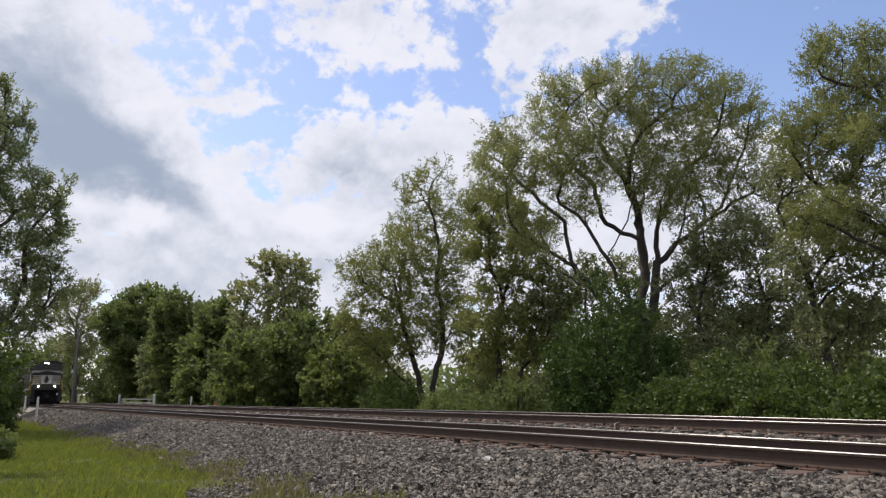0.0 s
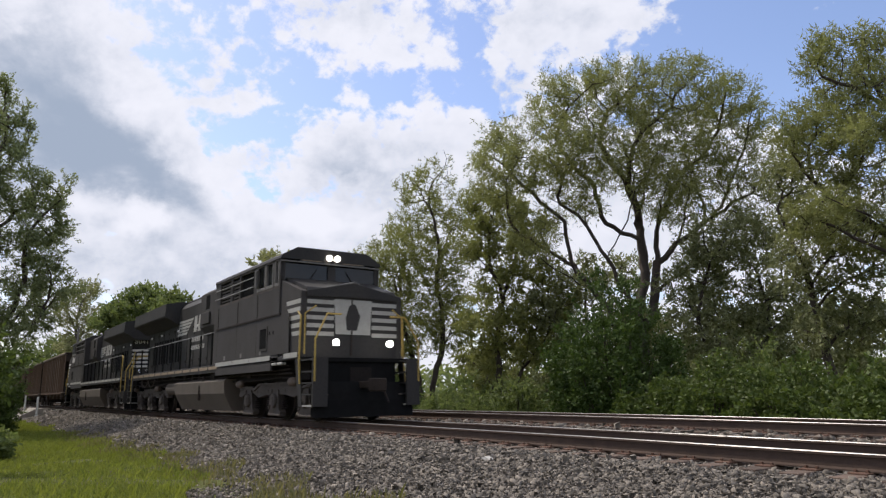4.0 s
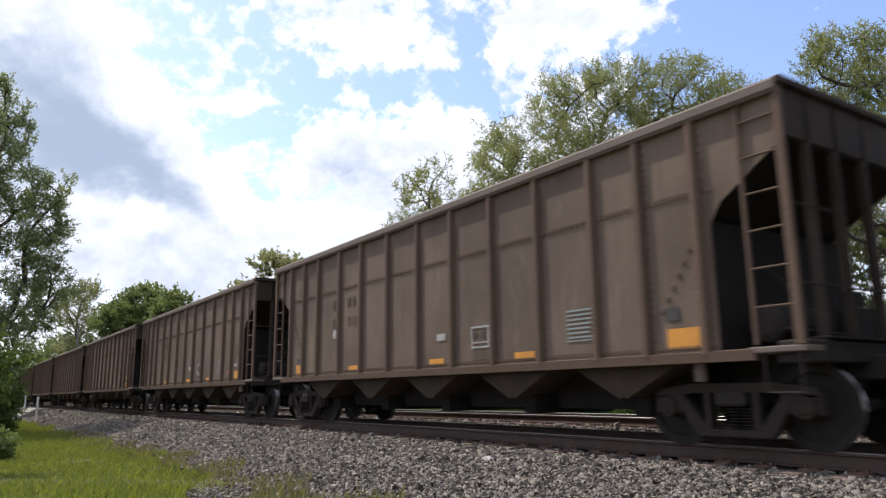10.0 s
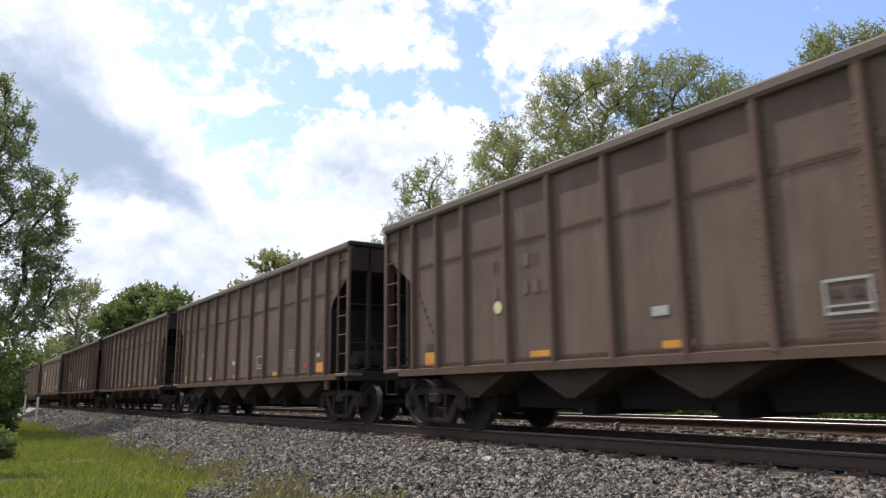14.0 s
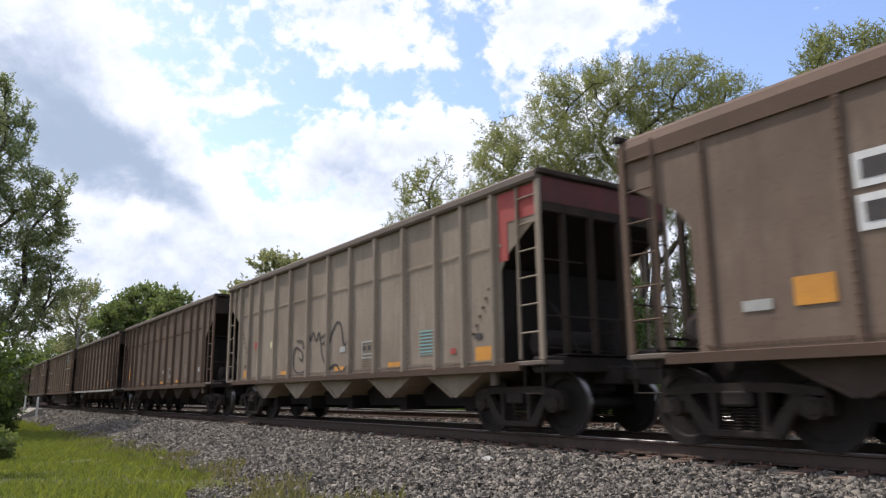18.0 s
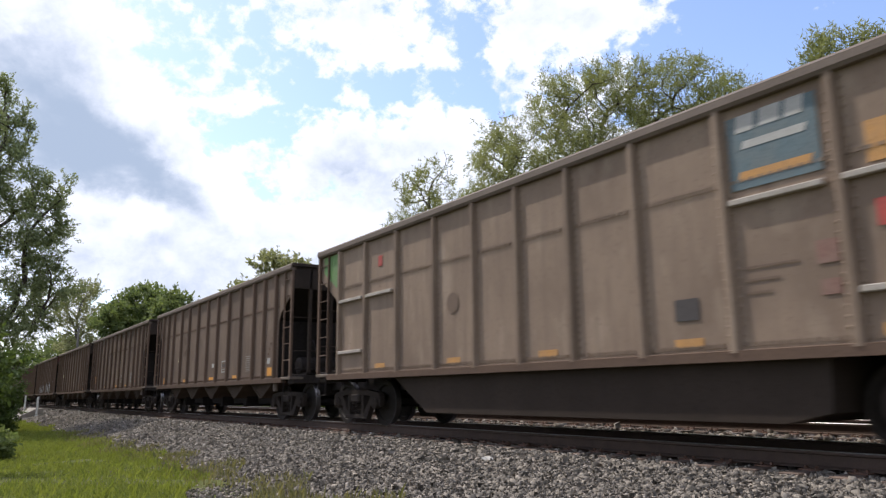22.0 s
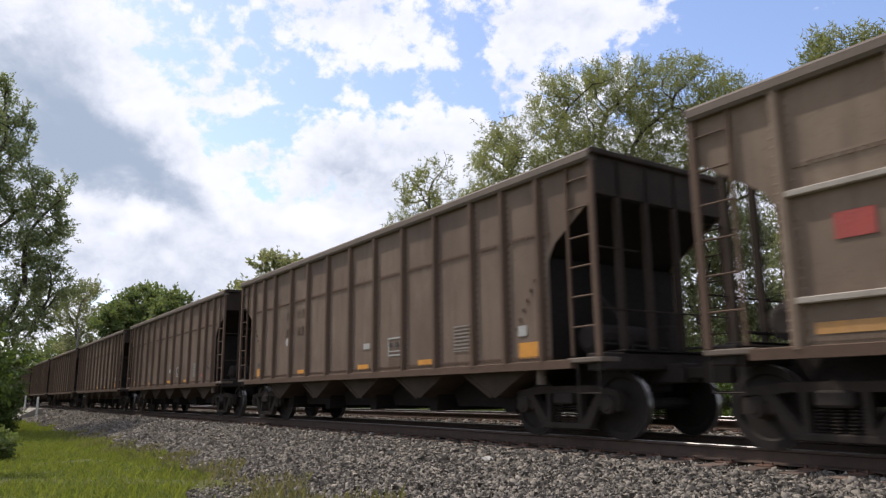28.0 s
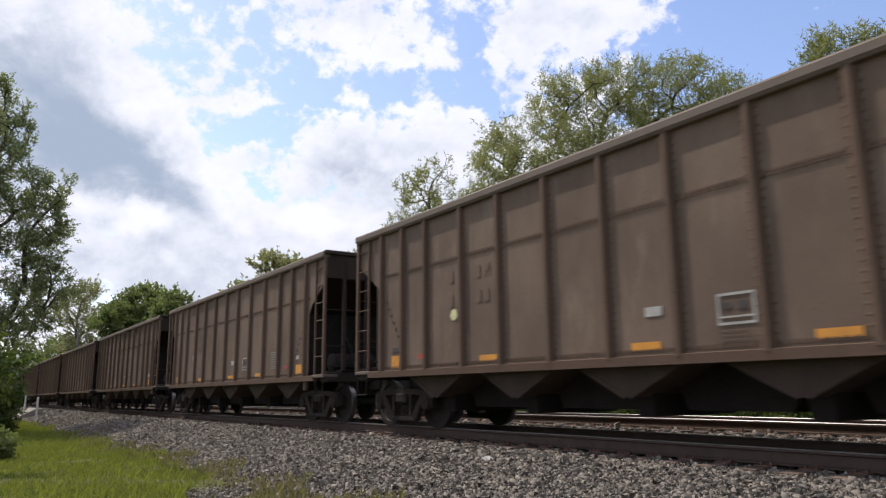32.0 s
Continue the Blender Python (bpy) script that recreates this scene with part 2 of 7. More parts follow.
M_CHORD = material("worn_top_chord", (0.150, 0.114, 0.088), 0.8, second=(0.098, 0.074, 0.057), scale=1.6, fine=30, bump=0.1)
M_GREYCAR = car_paint("dusty_pale_paint", (0.285, 0.228, 0.168), (0.21, 0.162, 0.118), (0.34, 0.285, 0.22), (0.13, 0.09, 0.06))
M_DUSTCAR = car_paint("dusty_grey_brown_paint", (0.212, 0.154, 0.109), (0.150, 0.107, 0.076), (0.275, 0.213, 0.156), (0.11, 0.072, 0.05))
M_UNDER = material("grimy_underframe", (0.034, 0.028, 0.025), 0.9, second=(0.050, 0.041, 0.036), scale=3, fine=30, spec=0.08)
# near-black: deep shade of car ends and undersides put into the colour
M_SLOPE = material("shade_dark_slope_sheet", (0.017, 0.014, 0.013), 0.9, second=(0.028, 0.023, 0.020), scale=1.5, fine=24, spec=0.1)
# end sheets: darker than the side sheets, with near-black upright streaks
M_ENDSHEET = material("dark_streaked_end_sheet", (0.058, 0.041, 0.031), 0.85, second=(0.014, 0.012, 0.010), scale=1.8, third=(0.028, 0.021, 0.017), fine=24, streak=0.7, random_value=0.1, spec=0.15)
M_WHEEL = material("wheel_steel", (0.030, 0.0245, 0.021), 0.7, 0.1, second=(0.018, 0.015, 0.013), scale=6, fine=40, spec=0.12)
M_RIM = material("worn_wheel_rim", (0.30, 0.28, 0.26), 0.33, 0.9, second=(0.16, 0.145, 0.13), scale=5, fine=40, bump=0.05)
M_TRUCK = material("dusty_truck_casting", (0.046, 0.036, 0.030), 0.9, second=(0.024, 0.020, 0.017), scale=4, fine=30, bump=0.3, spec=0.08)
M_ORANGE = material("orange_reflector_tape", (0.62, 0.27, 0.032), 0.6, second=(0.42, 0.18, 0.03), scale=6, fine=50)
M_WHITE = material("white_stencil", (0.72, 0.70, 0.66), 0.6, second=(0.5, 0.47, 0.43), scale=8, fine=50)
M_FADED = material("faded_stencil", (0.120, 0.080, 0.054), 0.8, second=(0.145, 0.098, 0.067), scale=8, fine=50)
M_SPOT = material("pale_yellow_paint", (0.62, 0.60, 0.30), 0.7, second=(0.45, 0.43, 0.24), scale=9, fine=50)
M_SILVER = material("silver_spray_paint", (0.34, 0.34, 0.33), 0.6, second=(0.22, 0.22, 0.22), scale=3, fine=40)
M_TEAL = material("pale_teal_stencil", (0.235, 0.27, 0.255), 0.6, second=(0.18, 0.195, 0.18), scale=8, fine=50)
M_DARKMARK = material("dark_stencil", (0.06, 0.05, 0.045), 0.7, scale=8, fine=50)
M_RED = material("faded_red_paint", (0.38, 0.055, 0.04), 0.65, second=(0.22, 0.05, 0.04), scale=3, fine=40)
M_TEALPAINT = material("faded_teal_paint", (0.045, 0.070, 0.062), 0.8, second=(0.030, 0.044, 0.039), scale=2, fine=40)
M_BLACK = material("dusty_black_paint", (0.030, 0.0285, 0.0275), 0.6, second=(0.048, 0.043, 0.038), scale=1.3, third=(0.020, 0.019, 0.0185), fine=24, streak=0.6, bump=0.05, spec=0.18)
M_CABSIDE = material("dusty_black_cab_paint", (0.060, 0.055, 0.052), 0.7, second=(0.042, 0.037, 0.033), scale=1.6, fine=24, streak=0.6, bump=0.05, spec=0.15)
M_TANK = material("dusty_tank_paint", (0.105, 0.084, 0.064), 0.8, second=(0.068, 0.055, 0.043), scale=1.4, fine=30, streak=0.4)
M_CREAM = material("dirty_white_stripe", (0.3968, 0.3840, 0.3456), 0.6, second=(0.2688, 0.2560, 0.2240), scale=4, fine=40)
M_YELLOW = material("yellow_handrail_paint", (0.45, 0.31, 0.06), 0.6, second=(0.28, 0.19, 0.05), scale=8, fine=50)
M_RAILING = material("worn_handrail_steel", (0.28, 0.27, 0.26), 0.55, 0.2, second=(0.25, 0.25, 0.24), scale=8, fine=50)
M_GRILLE = material("black_intake_grille", (0.014, 0.014, 0.014), 0.9, scale=5, fine=60, spec=0.03)
M_LAMP = glowing("lit_headlight", (1.0, 0.93, 0.82), 25.0)
M_LENS = glass("lamp_glass", (0.8, 0.8, 0.8))
M_WINDOW = material("dark_cab_glass", (0.018, 0.02, 0.022), 0.12, 0.0, scale=1.0, fine=5, bump=0.0, spec=0.35)
M_BARK = material("dark_bark", (0.075, 0.058, 0.047), 0.95, second=(0.05, 0.04, 0.033), scale=2.5, fine=18, streak=0.6, bump=0.8)
M_PALEBARK = material("grey_bark", (0.14, 0.12, 0.10), 0.95, second=(0.08, 0.07, 0.06), scale=2.5, fine=18, streak=0.6, bump=0.6)
M_WILLOW = leaf_material("willow_leaves", (0.168, 0.180, 0.074), (0.285, 0.290, 0.130), 0.5)
M_POPLAR = leaf_material("olive_leaves", (0.160, 0.176, 0.064), (0.270, 0.270, 0.112), 0.5)
M_PALELEAF = leaf_material("pale_young_leaves", (0.20, 0.21, 0.10), (0.33, 0.32, 0.18), 0.4)
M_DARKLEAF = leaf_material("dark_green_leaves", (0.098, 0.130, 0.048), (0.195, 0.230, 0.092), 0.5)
M_ELDER = leaf_material("glossy_bush_leaves", (0.040, 0.070, 0.016), (0.090, 0.135, 0.032), 0.25)
M_SHRUB = leaf_material("bright_shrub_leaves", (0.058, 0.088, 0.020), (0.122, 0.158, 0.044), 0.36)
M_GREYLEAF = leaf_material("silvery_leaves", (0.150, 0.165, 0.080), (0.290, 0.295, 0.160), 0.4)
M_ASHLEAF = leaf_material("pale_grey_green_leaves", (0.142, 0.168, 0.085), (0.262, 0.288, 0.156), 0.45)
M_FLOWER = leaf_material("white_blossom_leaves", (0.110, 0.140, 0.055), (0.40, 0.41, 0.25), 0.42)
M_FARLEAF = leaf_material("far_wood_leaves", (0.108, 0.140, 0.052), (0.195, 0.225, 0.088), 0.45)
M_THICKET = leaf_material("sunlit_thicket_leaves", (0.110, 0.140, 0.046), (0.215, 0.245, 0.090), 0.5)
M_GRASS = leaf_material("grass_blades", (0.128, 0.156, 0.026), (0.240, 0.254, 0.056), 0.42)
M_DRYGRASS = leaf_material("dry_grass_blades", (0.13, 0.13, 0.05), (0.24, 0.205, 0.105), 0.35)
M_POST = material("white_marker_paint", (0.72, 0.71, 0.68), 0.6, second=(0.5, 0.49, 0.45), scale=6, fine=50)
M_CONCRETE = material("worn_concrete", (0.27, 0.24, 0.20), 0.9, second=(0.17, 0.15, 0.125), scale=3, fine=30, bump=0.4)
M_POLE = material("weathered_pole_wood", (0.22, 0.20, 0.18), 0.9, second=(0.14, 0.125, 0.11), scale=4, fine=30, streak=0.8)
# car paint darkened by the weaker light under the sill
M_BAY = material("underside_shaded_bay_paint", (0.076, 0.054, 0.040), 0.85, second=(0.040, 0.030, 0.024), scale=2.0, fine=28, streak=0.4, spec=0.12)
M_FAINTRED = material("faint_red_stencil", (0.20, 0.105, 0.080), 0.8, second=(0.20, 0.135, 0.10), scale=7, fine=40)
M_TUB = material("grimy_belly_paint", (0.046, 0.034, 0.026), 0.85, second=(0.026, 0.020, 0.016), scale=1.2, fine=26, streak=0.5, spec=0.1)
M_SHELF = material("pale_stiffener_paint", (0.34, 0.30, 0.25), 0.75, second=(0.22, 0.18, 0.145), scale=5, fine=30)
M_FADEORANGE = material("faded_orange_paint", (0.46, 0.23, 0.06), 0.7, second=(0.30, 0.18, 0.09), scale=5, fine=40)
M_BLUEPANEL = material("faded_blue_panel", (0.085, 0.13, 0.145), 0.7, second=(0.14, 0.145, 0.13), scale=4, fine=40)
M_GREENPANEL = material("faded_green_paint", (0.11, 0.22, 0.06), 0.7, second=(0.14, 0.18, 0.09), scale=4, fine=40)
M_DIMSTENCIL = material("dim_stencil", (0.235, 0.205, 0.175), 0.7, second=(0.185, 0.150, 0.12), scale=10, fine=50)
M_TEALMARK = material("teal_stencil", (0.17, 0.36, 0.35), 0.7, second=(0.22, 0.33, 0.31), scale=8, fine=50)
M_TANSTRIPE = material("dirty_tan_stripe", (0.30, 0.225, 0.15), 0.7, second=(0.20, 0.155, 0.11), scale=4, fine=40)
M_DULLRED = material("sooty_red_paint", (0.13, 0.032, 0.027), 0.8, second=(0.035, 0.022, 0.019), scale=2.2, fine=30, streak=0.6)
# darker teal of the end face; the corner has the lighter one
M_DULLTEAL = material("dark_teal_paint", (0.026, 0.040, 0.036), 0.8, second=(0.016, 0.021, 0.019), scale=2.0, fine=30, streak=0.6)
# ---- mesh tools ----
class Form:
    """Collects the faces of one mesh."""

    def __init__(self):
        self.v, self.f = [], []

    def add(self, verts, faces):
        n = len(self.v)
        self.v += [tuple(p) for p in verts]
        self.f += [tuple(n + i for i in f) for f in faces]
        return self

    def box(self, x0, x1, y0, y1, z0, z1, c=0.0):
        """A block; c cuts its edges."""
        x0, x1, y0, y1, z0, z1 = min(x0, x1), max(x0, x1), min(y0, y1), max(y0, y1), min(z0, z1), max(z0, z1)
        if not c:
            return self.add([(x, y, z) for x in (x0, x1) for y in (y0, y1) for z in (z0, z1)],
                            [(0, 1, 3, 2), (4, 6, 7, 5), (0, 4, 5, 1), (2, 3, 7, 6), (0, 2, 6, 4), (1, 5, 7, 3)])
        bm = bmesh.new()
        bmesh.ops.create_cube(bm, size=1.0)
        for v in bm.verts:
            v.co = Vector(((x0 + x1) / 2 + v.co.x * (x1 - x0), (y0 + y1) / 2 + v.co.y * (y1 - y0), (z0 + z1) / 2 + v.co.z * (z1 - z0)))
        bmesh.ops.bevel(bm, geom=bm.edges[:], offset=c, segments=1, affect="EDGES")
        bm.verts.index_update()
        self.add([v.co for v in bm.verts], [[v.index for v in f.verts] for f in bm.faces])
        bm.free()
        return self

    def prism(self, outline, a, b, axis="y"):
        """An outline drawn across an axis and drawn out from a to b. axis y: (x, z) points; x: (y, z); z: (x, y)."""
        n = len(outline)
        place = {"y": lambda p, q: (p[0], q, p[1]), "x": lambda p, q: (q, p[0], p[1]), "z": lambda p, q: (p[0], p[1], q)}[axis]
        area = sum(outline[i][0] * outline[(i + 1) % n][1] - outline[(i + 1) % n][0] * outline[i][1] for i in range(n))
        pts = list(outline)
        if (area > 0) != (axis == "y"):
            pts.reverse()
        lo, hi = min(a, b), max(a, b)
        verts = [place(p, lo) for p in pts] + [place(p, hi) for p in pts]
        faces = [tuple(range(n)), tuple(range(2 * n - 1, n - 1, -1))]
        faces += [(i, i + n, (i + 1) % n + n, (i + 1) % n) for i in range(n)]
        return self.add(verts, faces)

    def tube(self, points, radius, seg=6, cap=True):
        """A round bar through points; radius a number or one for each point."""
        pts = [Vector(p) for p in points]
        rs = [radius] * len(pts) if isinstance(radius, (int, float)) else radius
        verts, faces, ref = [], [], None
        for i, p in enumerate(pts):
            d = (pts[min(i + 1, len(pts) - 1)] - pts[max(i - 1, 0)]).normalized()
            if ref is None:
                ref = d.orthogonal().normalized()
            ref = (ref - d * ref.dot(d)).normalized()
            o = d.cross(ref)
            for k in range(seg):
                a = 2 * math.pi * k / seg
                verts.append(p + rs[i] * (math.cos(a) * ref + math.sin(a) * o))
        for i in range(len(pts) - 1):
            for k in range(seg):
                j = (k + 1) % seg
                faces.append((i * seg + k, i * seg + j, (i + 1) * seg + j, (i + 1) * seg + k))
        if cap:
            faces.append(tuple(range(seg - 1, -1, -1)))
            faces.append(tuple(range((len(pts) - 1) * seg, len(pts) * seg)))
        return self.add(verts, faces)

    def turned(self, profile, y_axis_center=(0, 0, 0), seg=20):
        """A body of revolution about the y axis: (radius, y) points."""
        cx, cy, cz = y_axis_center
        n, verts, faces = len(profile), [], []
        for k in range(seg):
            a = 2 * math.pi * k / seg
            verts += [(cx + r * math.cos(a), cy + y, cz + r * math.sin(a)) for r, y in profile]
        for k in range(seg):
            j = (k + 1) % seg
            faces += [(k * n + i, k * n + i + 1, j * n + i + 1, j * n + i) for i in range(n - 1)]
        faces.append(tuple(k * n for k in range(seg)))
        faces.append(tuple(k * n + n - 1 for k in range(seg - 1, -1, -1)))
        return self.add(verts, faces)

    def mesh(self, name, mat, smooth=False):
        me = bpy.data.meshes.new(name)
        me.from_pydata(self.v, [], self.f)
        me.materials.append(mat)
        me.update()
        if smooth:
            me.shade_smooth()
        return me


def part(name, form, mat, parent=None, label="", smooth=False, at=None):
    """Links a form as one mesh object under a thing or a part."""
    me = form.mesh(name, mat, smooth) if isinstance(form, Form) else form
    ob = new(name, me)
    ob.parent = parent
    if at is not None:
        ob.matrix_basis = at if isinstance(at, Matrix) else Matrix.Translation(at)
    if label:
        ob["label"] = label
    return ob


def soup(name, verts, faces_per, corners, mat):
    """A mesh of many like faces out of an array: verts (n, 3), every `corners` of them one face when faces_per is None,
    else faces_per is an index array (m, corners)."""
    me = bpy.data.meshes.new(name)
    v = np.ascontiguousarray(verts, dtype=np.float32)
    idx = np.arange(len(v), dtype=np.int32).reshape(-1, corners) if faces_per is None else np.ascontiguousarray(faces_per, dtype=np.int32)
    me.vertices.add(len(v))
    me.vertices.foreach_set("co", v.ravel())
    me.loops.add(idx.size)
    me.loops.foreach_set("vertex_index", idx.ravel())
    me.polygons.add(len(idx))
    me.polygons.foreach_set("loop_start", np.arange(0, idx.size, corners, dtype=np.int32))
    me.materials.append(mat)
    me.update(calc_edges=True)
    me.validate()
    return me


def empty(name, m=None):
    ob = new(name)
    ob.empty_display_size = 0.3
    if m is not None:
        ob.matrix_basis = m
    return ob


def lettering(text, size, mat, parent, m, name="number"):
    cu = bpy.data.curves.new(name, "FONT")
    cu.body, cu.size, cu.extrude, cu.align_x, cu.align_y = text, size, 0.004, "CENTER", "CENTER"
    cu.space_character = 1.15
    cu.offset = 0.012 * size / 0.4
    cu.materials.append(mat)
    ob = new(name, cu)
    ob.parent = parent
    ob.matrix_basis = m
    return ob


# ---- ground, ballast and tracks ----
TRACK_2 = 4.15                # from the near track's near rail to the far track's near rail
RISE_2 = 0.10                 # the far track lies a little higher
NEAR_PROFILE = ((-600, -0.9), (-60, -0.75), (-14, -0.85), (-6.0, -0.86), (-4.4, -0.84), (-3.6, -0.78), (-1.9, -0.38), (-1.05, -0.24), (-0.62, -0.235),
                (2.1, -0.235), (2.6, -0.24), (3.2, -0.22), (3.6, -0.14), (6.3, -0.14), (6.9, -0.22), (8.4, -0.75), (10.5, -0.8), (20, -0.7), (60, -0.6), (400, -0.6), (2500, -0.6))


def ground_height(x, y):
    ys, zs = zip(*NEAR_PROFILE)
    return np.interp(y, ys, zs) + dips(x)


def build_ground():
    xs = np.concatenate(([-2500, -1200, -800, -400, -200], np.arange(-120, 21, 1.0), [40, 80, 200, 500, 900, 2500]))
    ys = np.array(sorted(set([y for y, _ in NEAR_PROFILE] + [-2500, -200, -20, -10, -8, -7, -5, -3, -2.5, -1.5, 1, 5, 7.6, 9.4, 13, 16, 30, 100, 1000])))
    gx, gy = np.meshgrid(xs, ys, indexing="ij")
    gz = ground_height(np.maximum(gx, -260), gy)
    rng = np.random.default_rng(5)
    soft = (np.abs(gx) < 130) & ((gy < -4) | (gy > 8)) & (np.abs(gy) < 60)
    gz = gz + soft * rng.normal(0, 0.035, gx.shape)
    verts = np.stack((gx, gy, gz), -1).reshape(-1, 3)
    nx, ny = len(xs), len(ys)
    i = np.arange(nx - 1)[:, None] * ny + np.arange(ny - 1)[None]
    faces = np.stack((i, i + ny, i + ny + 1, i + 1), -1).reshape(-1, 4)
    me = soup("ground", verts, faces, 4, M_GROUND)
    me.materials.append(M_BALLAST)
    yc = (ys[:-1] + ys[1:]) / 2
    stony = ((yc > -3.7) & (yc < 8.3)).astype(np.int32)
    me.polygons.foreach_set("material_index", np.tile(stony, nx - 1))
    me.update()
    tagged(new("ground", me), "weedy grass ground with a grey crushed-stone railway bed", "ground", kind="structure")


def rail_rows():
    """Rail cross-section points (y, z), top at 0."""
    return [(-0.070, -0.181), (0.070, -0.181), (0.070, -0.168), (0.012, -0.150), (0.010, -0.045), (0.036, -0.034), (0.036, -0.007), (0.030, 0.0),
            (-0.030, 0.0), (-0.036, -0.007), (-0.036, -0.034), (-0.010, -0.045), (-0.012, -0.150), (-0.070, -0.168)]


def build_rail(y, dz, name, label):
    xs = np.concatenate((np.arange(-900, -120, 60), np.arange(-120, 0, 4), np.array([0, 20, 60, 200, 500, 900])))
    sec = rail_rows()
    n, verts, faces = len(sec), [], []
    for x in xs:
        z = dip(max(x, -260)) + dz
        verts += [(x, y + sy, z + sz) for sy, sz in sec]
    for i in range(len(xs) - 1):
        for k in range(n):
            j = (k + 1) % n
            faces.append((i * n + k, (i + 1) * n + k, (i + 1) * n + j, i * n + j))
    me = bpy.data.meshes.new(name)
    me.from_pydata(verts, [], faces)
    me.materials.append(M_RAIL)
    me.materials.append(M_RAILTOP)
    me.polygons.foreach_set("material_index", [1 if k in (7, 8) else 0 for _ in range(len(xs) - 1) for k in range(n)])
    me.update()
    ob = new(name, me)
    tagged(ob, label, "rail", "rails of the railway", "structure")
    return ob


def build_ties(y_rail, dz, seed):
    """Wooden ties with plates and spikes; those beside the camera one by one, the far ones joined."""
    rng = np.random.default_rng(seed)
    tie = Form().box(-0.115, 0.115, -0.53, 2.04, -0.178, 0, 0.008).mesh("tie", M_TIE)
    plate = Form().box(-0.10, 0.10, -0.19, 0.19, 0, 0.018, 0.004)
    for sx, sy in ((-0.06, -0.10), (0.06, -0.10), (-0.06, 0.10), (0.05, 0.10)):
        plate.box(sx - 0.012, sx + 0.012, sy - 0.016, sy + 0.016, 0.016, 0.045)
    plate_me = plate.mesh("tie_plate", M_PLATE)
    bed = tagged(empty("track_bed_ties", Matrix.Identity(4)), "dark creosoted wooden railway ties with rusty plates", "ties", kind="structure")
    far = Form()
    for x in np.arange(-240, 60, 0.52):
        z = dip(x) + dz - 0.199
        if -34 < x < 4:
            m = Matrix.Translation((x + rng.normal(0, 0.012), y_rail + rng.normal(0, 0.02), z)) @ Matrix.Rotation(rng.normal(0, 0.012), 4, "Z")
            part("tie", tie, None, bed, at=m)
            for side in (0, GAUGE):
                part("tie_plate", plate_me, None, bed, at=Matrix.Translation((x, y_rail + side, z)))
        else:
            far.box(x - 0.115, x + 0.115, y_rail - 0.53, y_rail + 2.04, z - 0.17, z)
    ob = part("far_ties", far, M_TIE, bed)
    ob["kind"] = "stuff"


def scatter_stones(name, count, x_range, y_range, size, seed, near_bias=1.0):
    """Crushed stones lying on the ballast, angular and each turned its own way."""
    rng = np.random.default_rng(seed)
    base = np.array([(-1, -1, -0.7), (1, -0.9, -0.7), (0.9, 1, -0.7), (-1, 0.9, -0.7), (-0.7, -0.6, 0.75), (0.7, -0.8, 0.6), (0.75, 0.6, 0.8), (-0.6, 0.75, 0.55)]) * 0.5
    quads = np.array([(4, 5, 6, 7), (0, 1, 5, 4), (1, 2, 6, 5), (2, 3, 7, 6), (3, 0, 4, 7)])
    x = x_range[1] - (x_range[1] - x_range[0]) * rng.random(count) ** near_bias
    y = rng.uniform(*y_range, count)
    # none on the slope behind the camera's own standing place
    seen = y > np.where(x < -6.2, -2.5 + (x + 6.2), -2.5 + 0.35 * (x + 6.2))
    x, y = x[seen], y[seen]
    count = len(x)
    z = ground_height(x, y)
    s = size * rng.lognormal(0, 0.33, count)
    a, b = rng.random((2, count)) * 2 * np.pi
    v = base[None] * (1 + rng.normal(0, 0.22, (count, 8, 3)))
    v = v * s[:, None, None] * rng.uniform(0.5, 1.5, (count, 1, 3))
    ca, sa, cb, sb = np.cos(a)[:, None], np.sin(a)[:, None], np.cos(b)[:, None], np.sin(b)[:, None]
    v = np.stack((v[..., 0], v[..., 1] * cb - v[..., 2] * sb, v[..., 1] * sb + v[..., 2] * cb), -1)
    v = np.stack((v[..., 0] * ca - v[..., 1] * sa, v[..., 0] * sa + v[..., 1] * ca, v[..., 2]), -1)
    v += np.stack((x, y, z + 0.2 * s), -1)[:, None]
    f = quads[None] + 8 * np.arange(count)[:, None, None]
    me = soup(name, v.reshape(-1, 3), f.reshape(-1, 4), 4, M_STONE)
    tagged(new(name, me), "loose grey-brown crushed ballast stones beside the track", "ballast stones", kind="stuff")


def blades(name, count, region, height, mat, label, seed, width=0.015):
    """Grass: thin bent blades; region(rng, n) gives x and y."""
    rng = np.random.default_rng(seed)
    x, y = region(rng, count)
    z = ground_height(x, y) - 0.01
    h = height * rng.lognormal(0, 0.35, len(x))
    a = rng.random(len(x)) * 2 * np.pi
    lean = rng.uniform(0.1, 0.7, len(x)) * h
    w = width * rng.uniform(0.7, 1.6, len(x))
    dx, dy = np.cos(a), np.sin(a)
    p0 = np.stack((x - dy * w, y + dx * w, z), -1)
    p1 = np.stack((x + dy * w, y - dx * w, z), -1)
    p2 = np.stack((x + dy * w * 0.7 + dx * lean * 0.35, y - dx * w * 0.7 + dy * lean * 0.35, z + h * 0.6), -1)
    p3 = np.stack((x + dx * lean, y + dy * lean, z + h), -1)
    me = soup(name, np.stack((p0, p1, p2, p3), 1).reshape(-1, 3), None, 4, mat)
    tagged(new(name, me), label, "grass", kind="stuff")


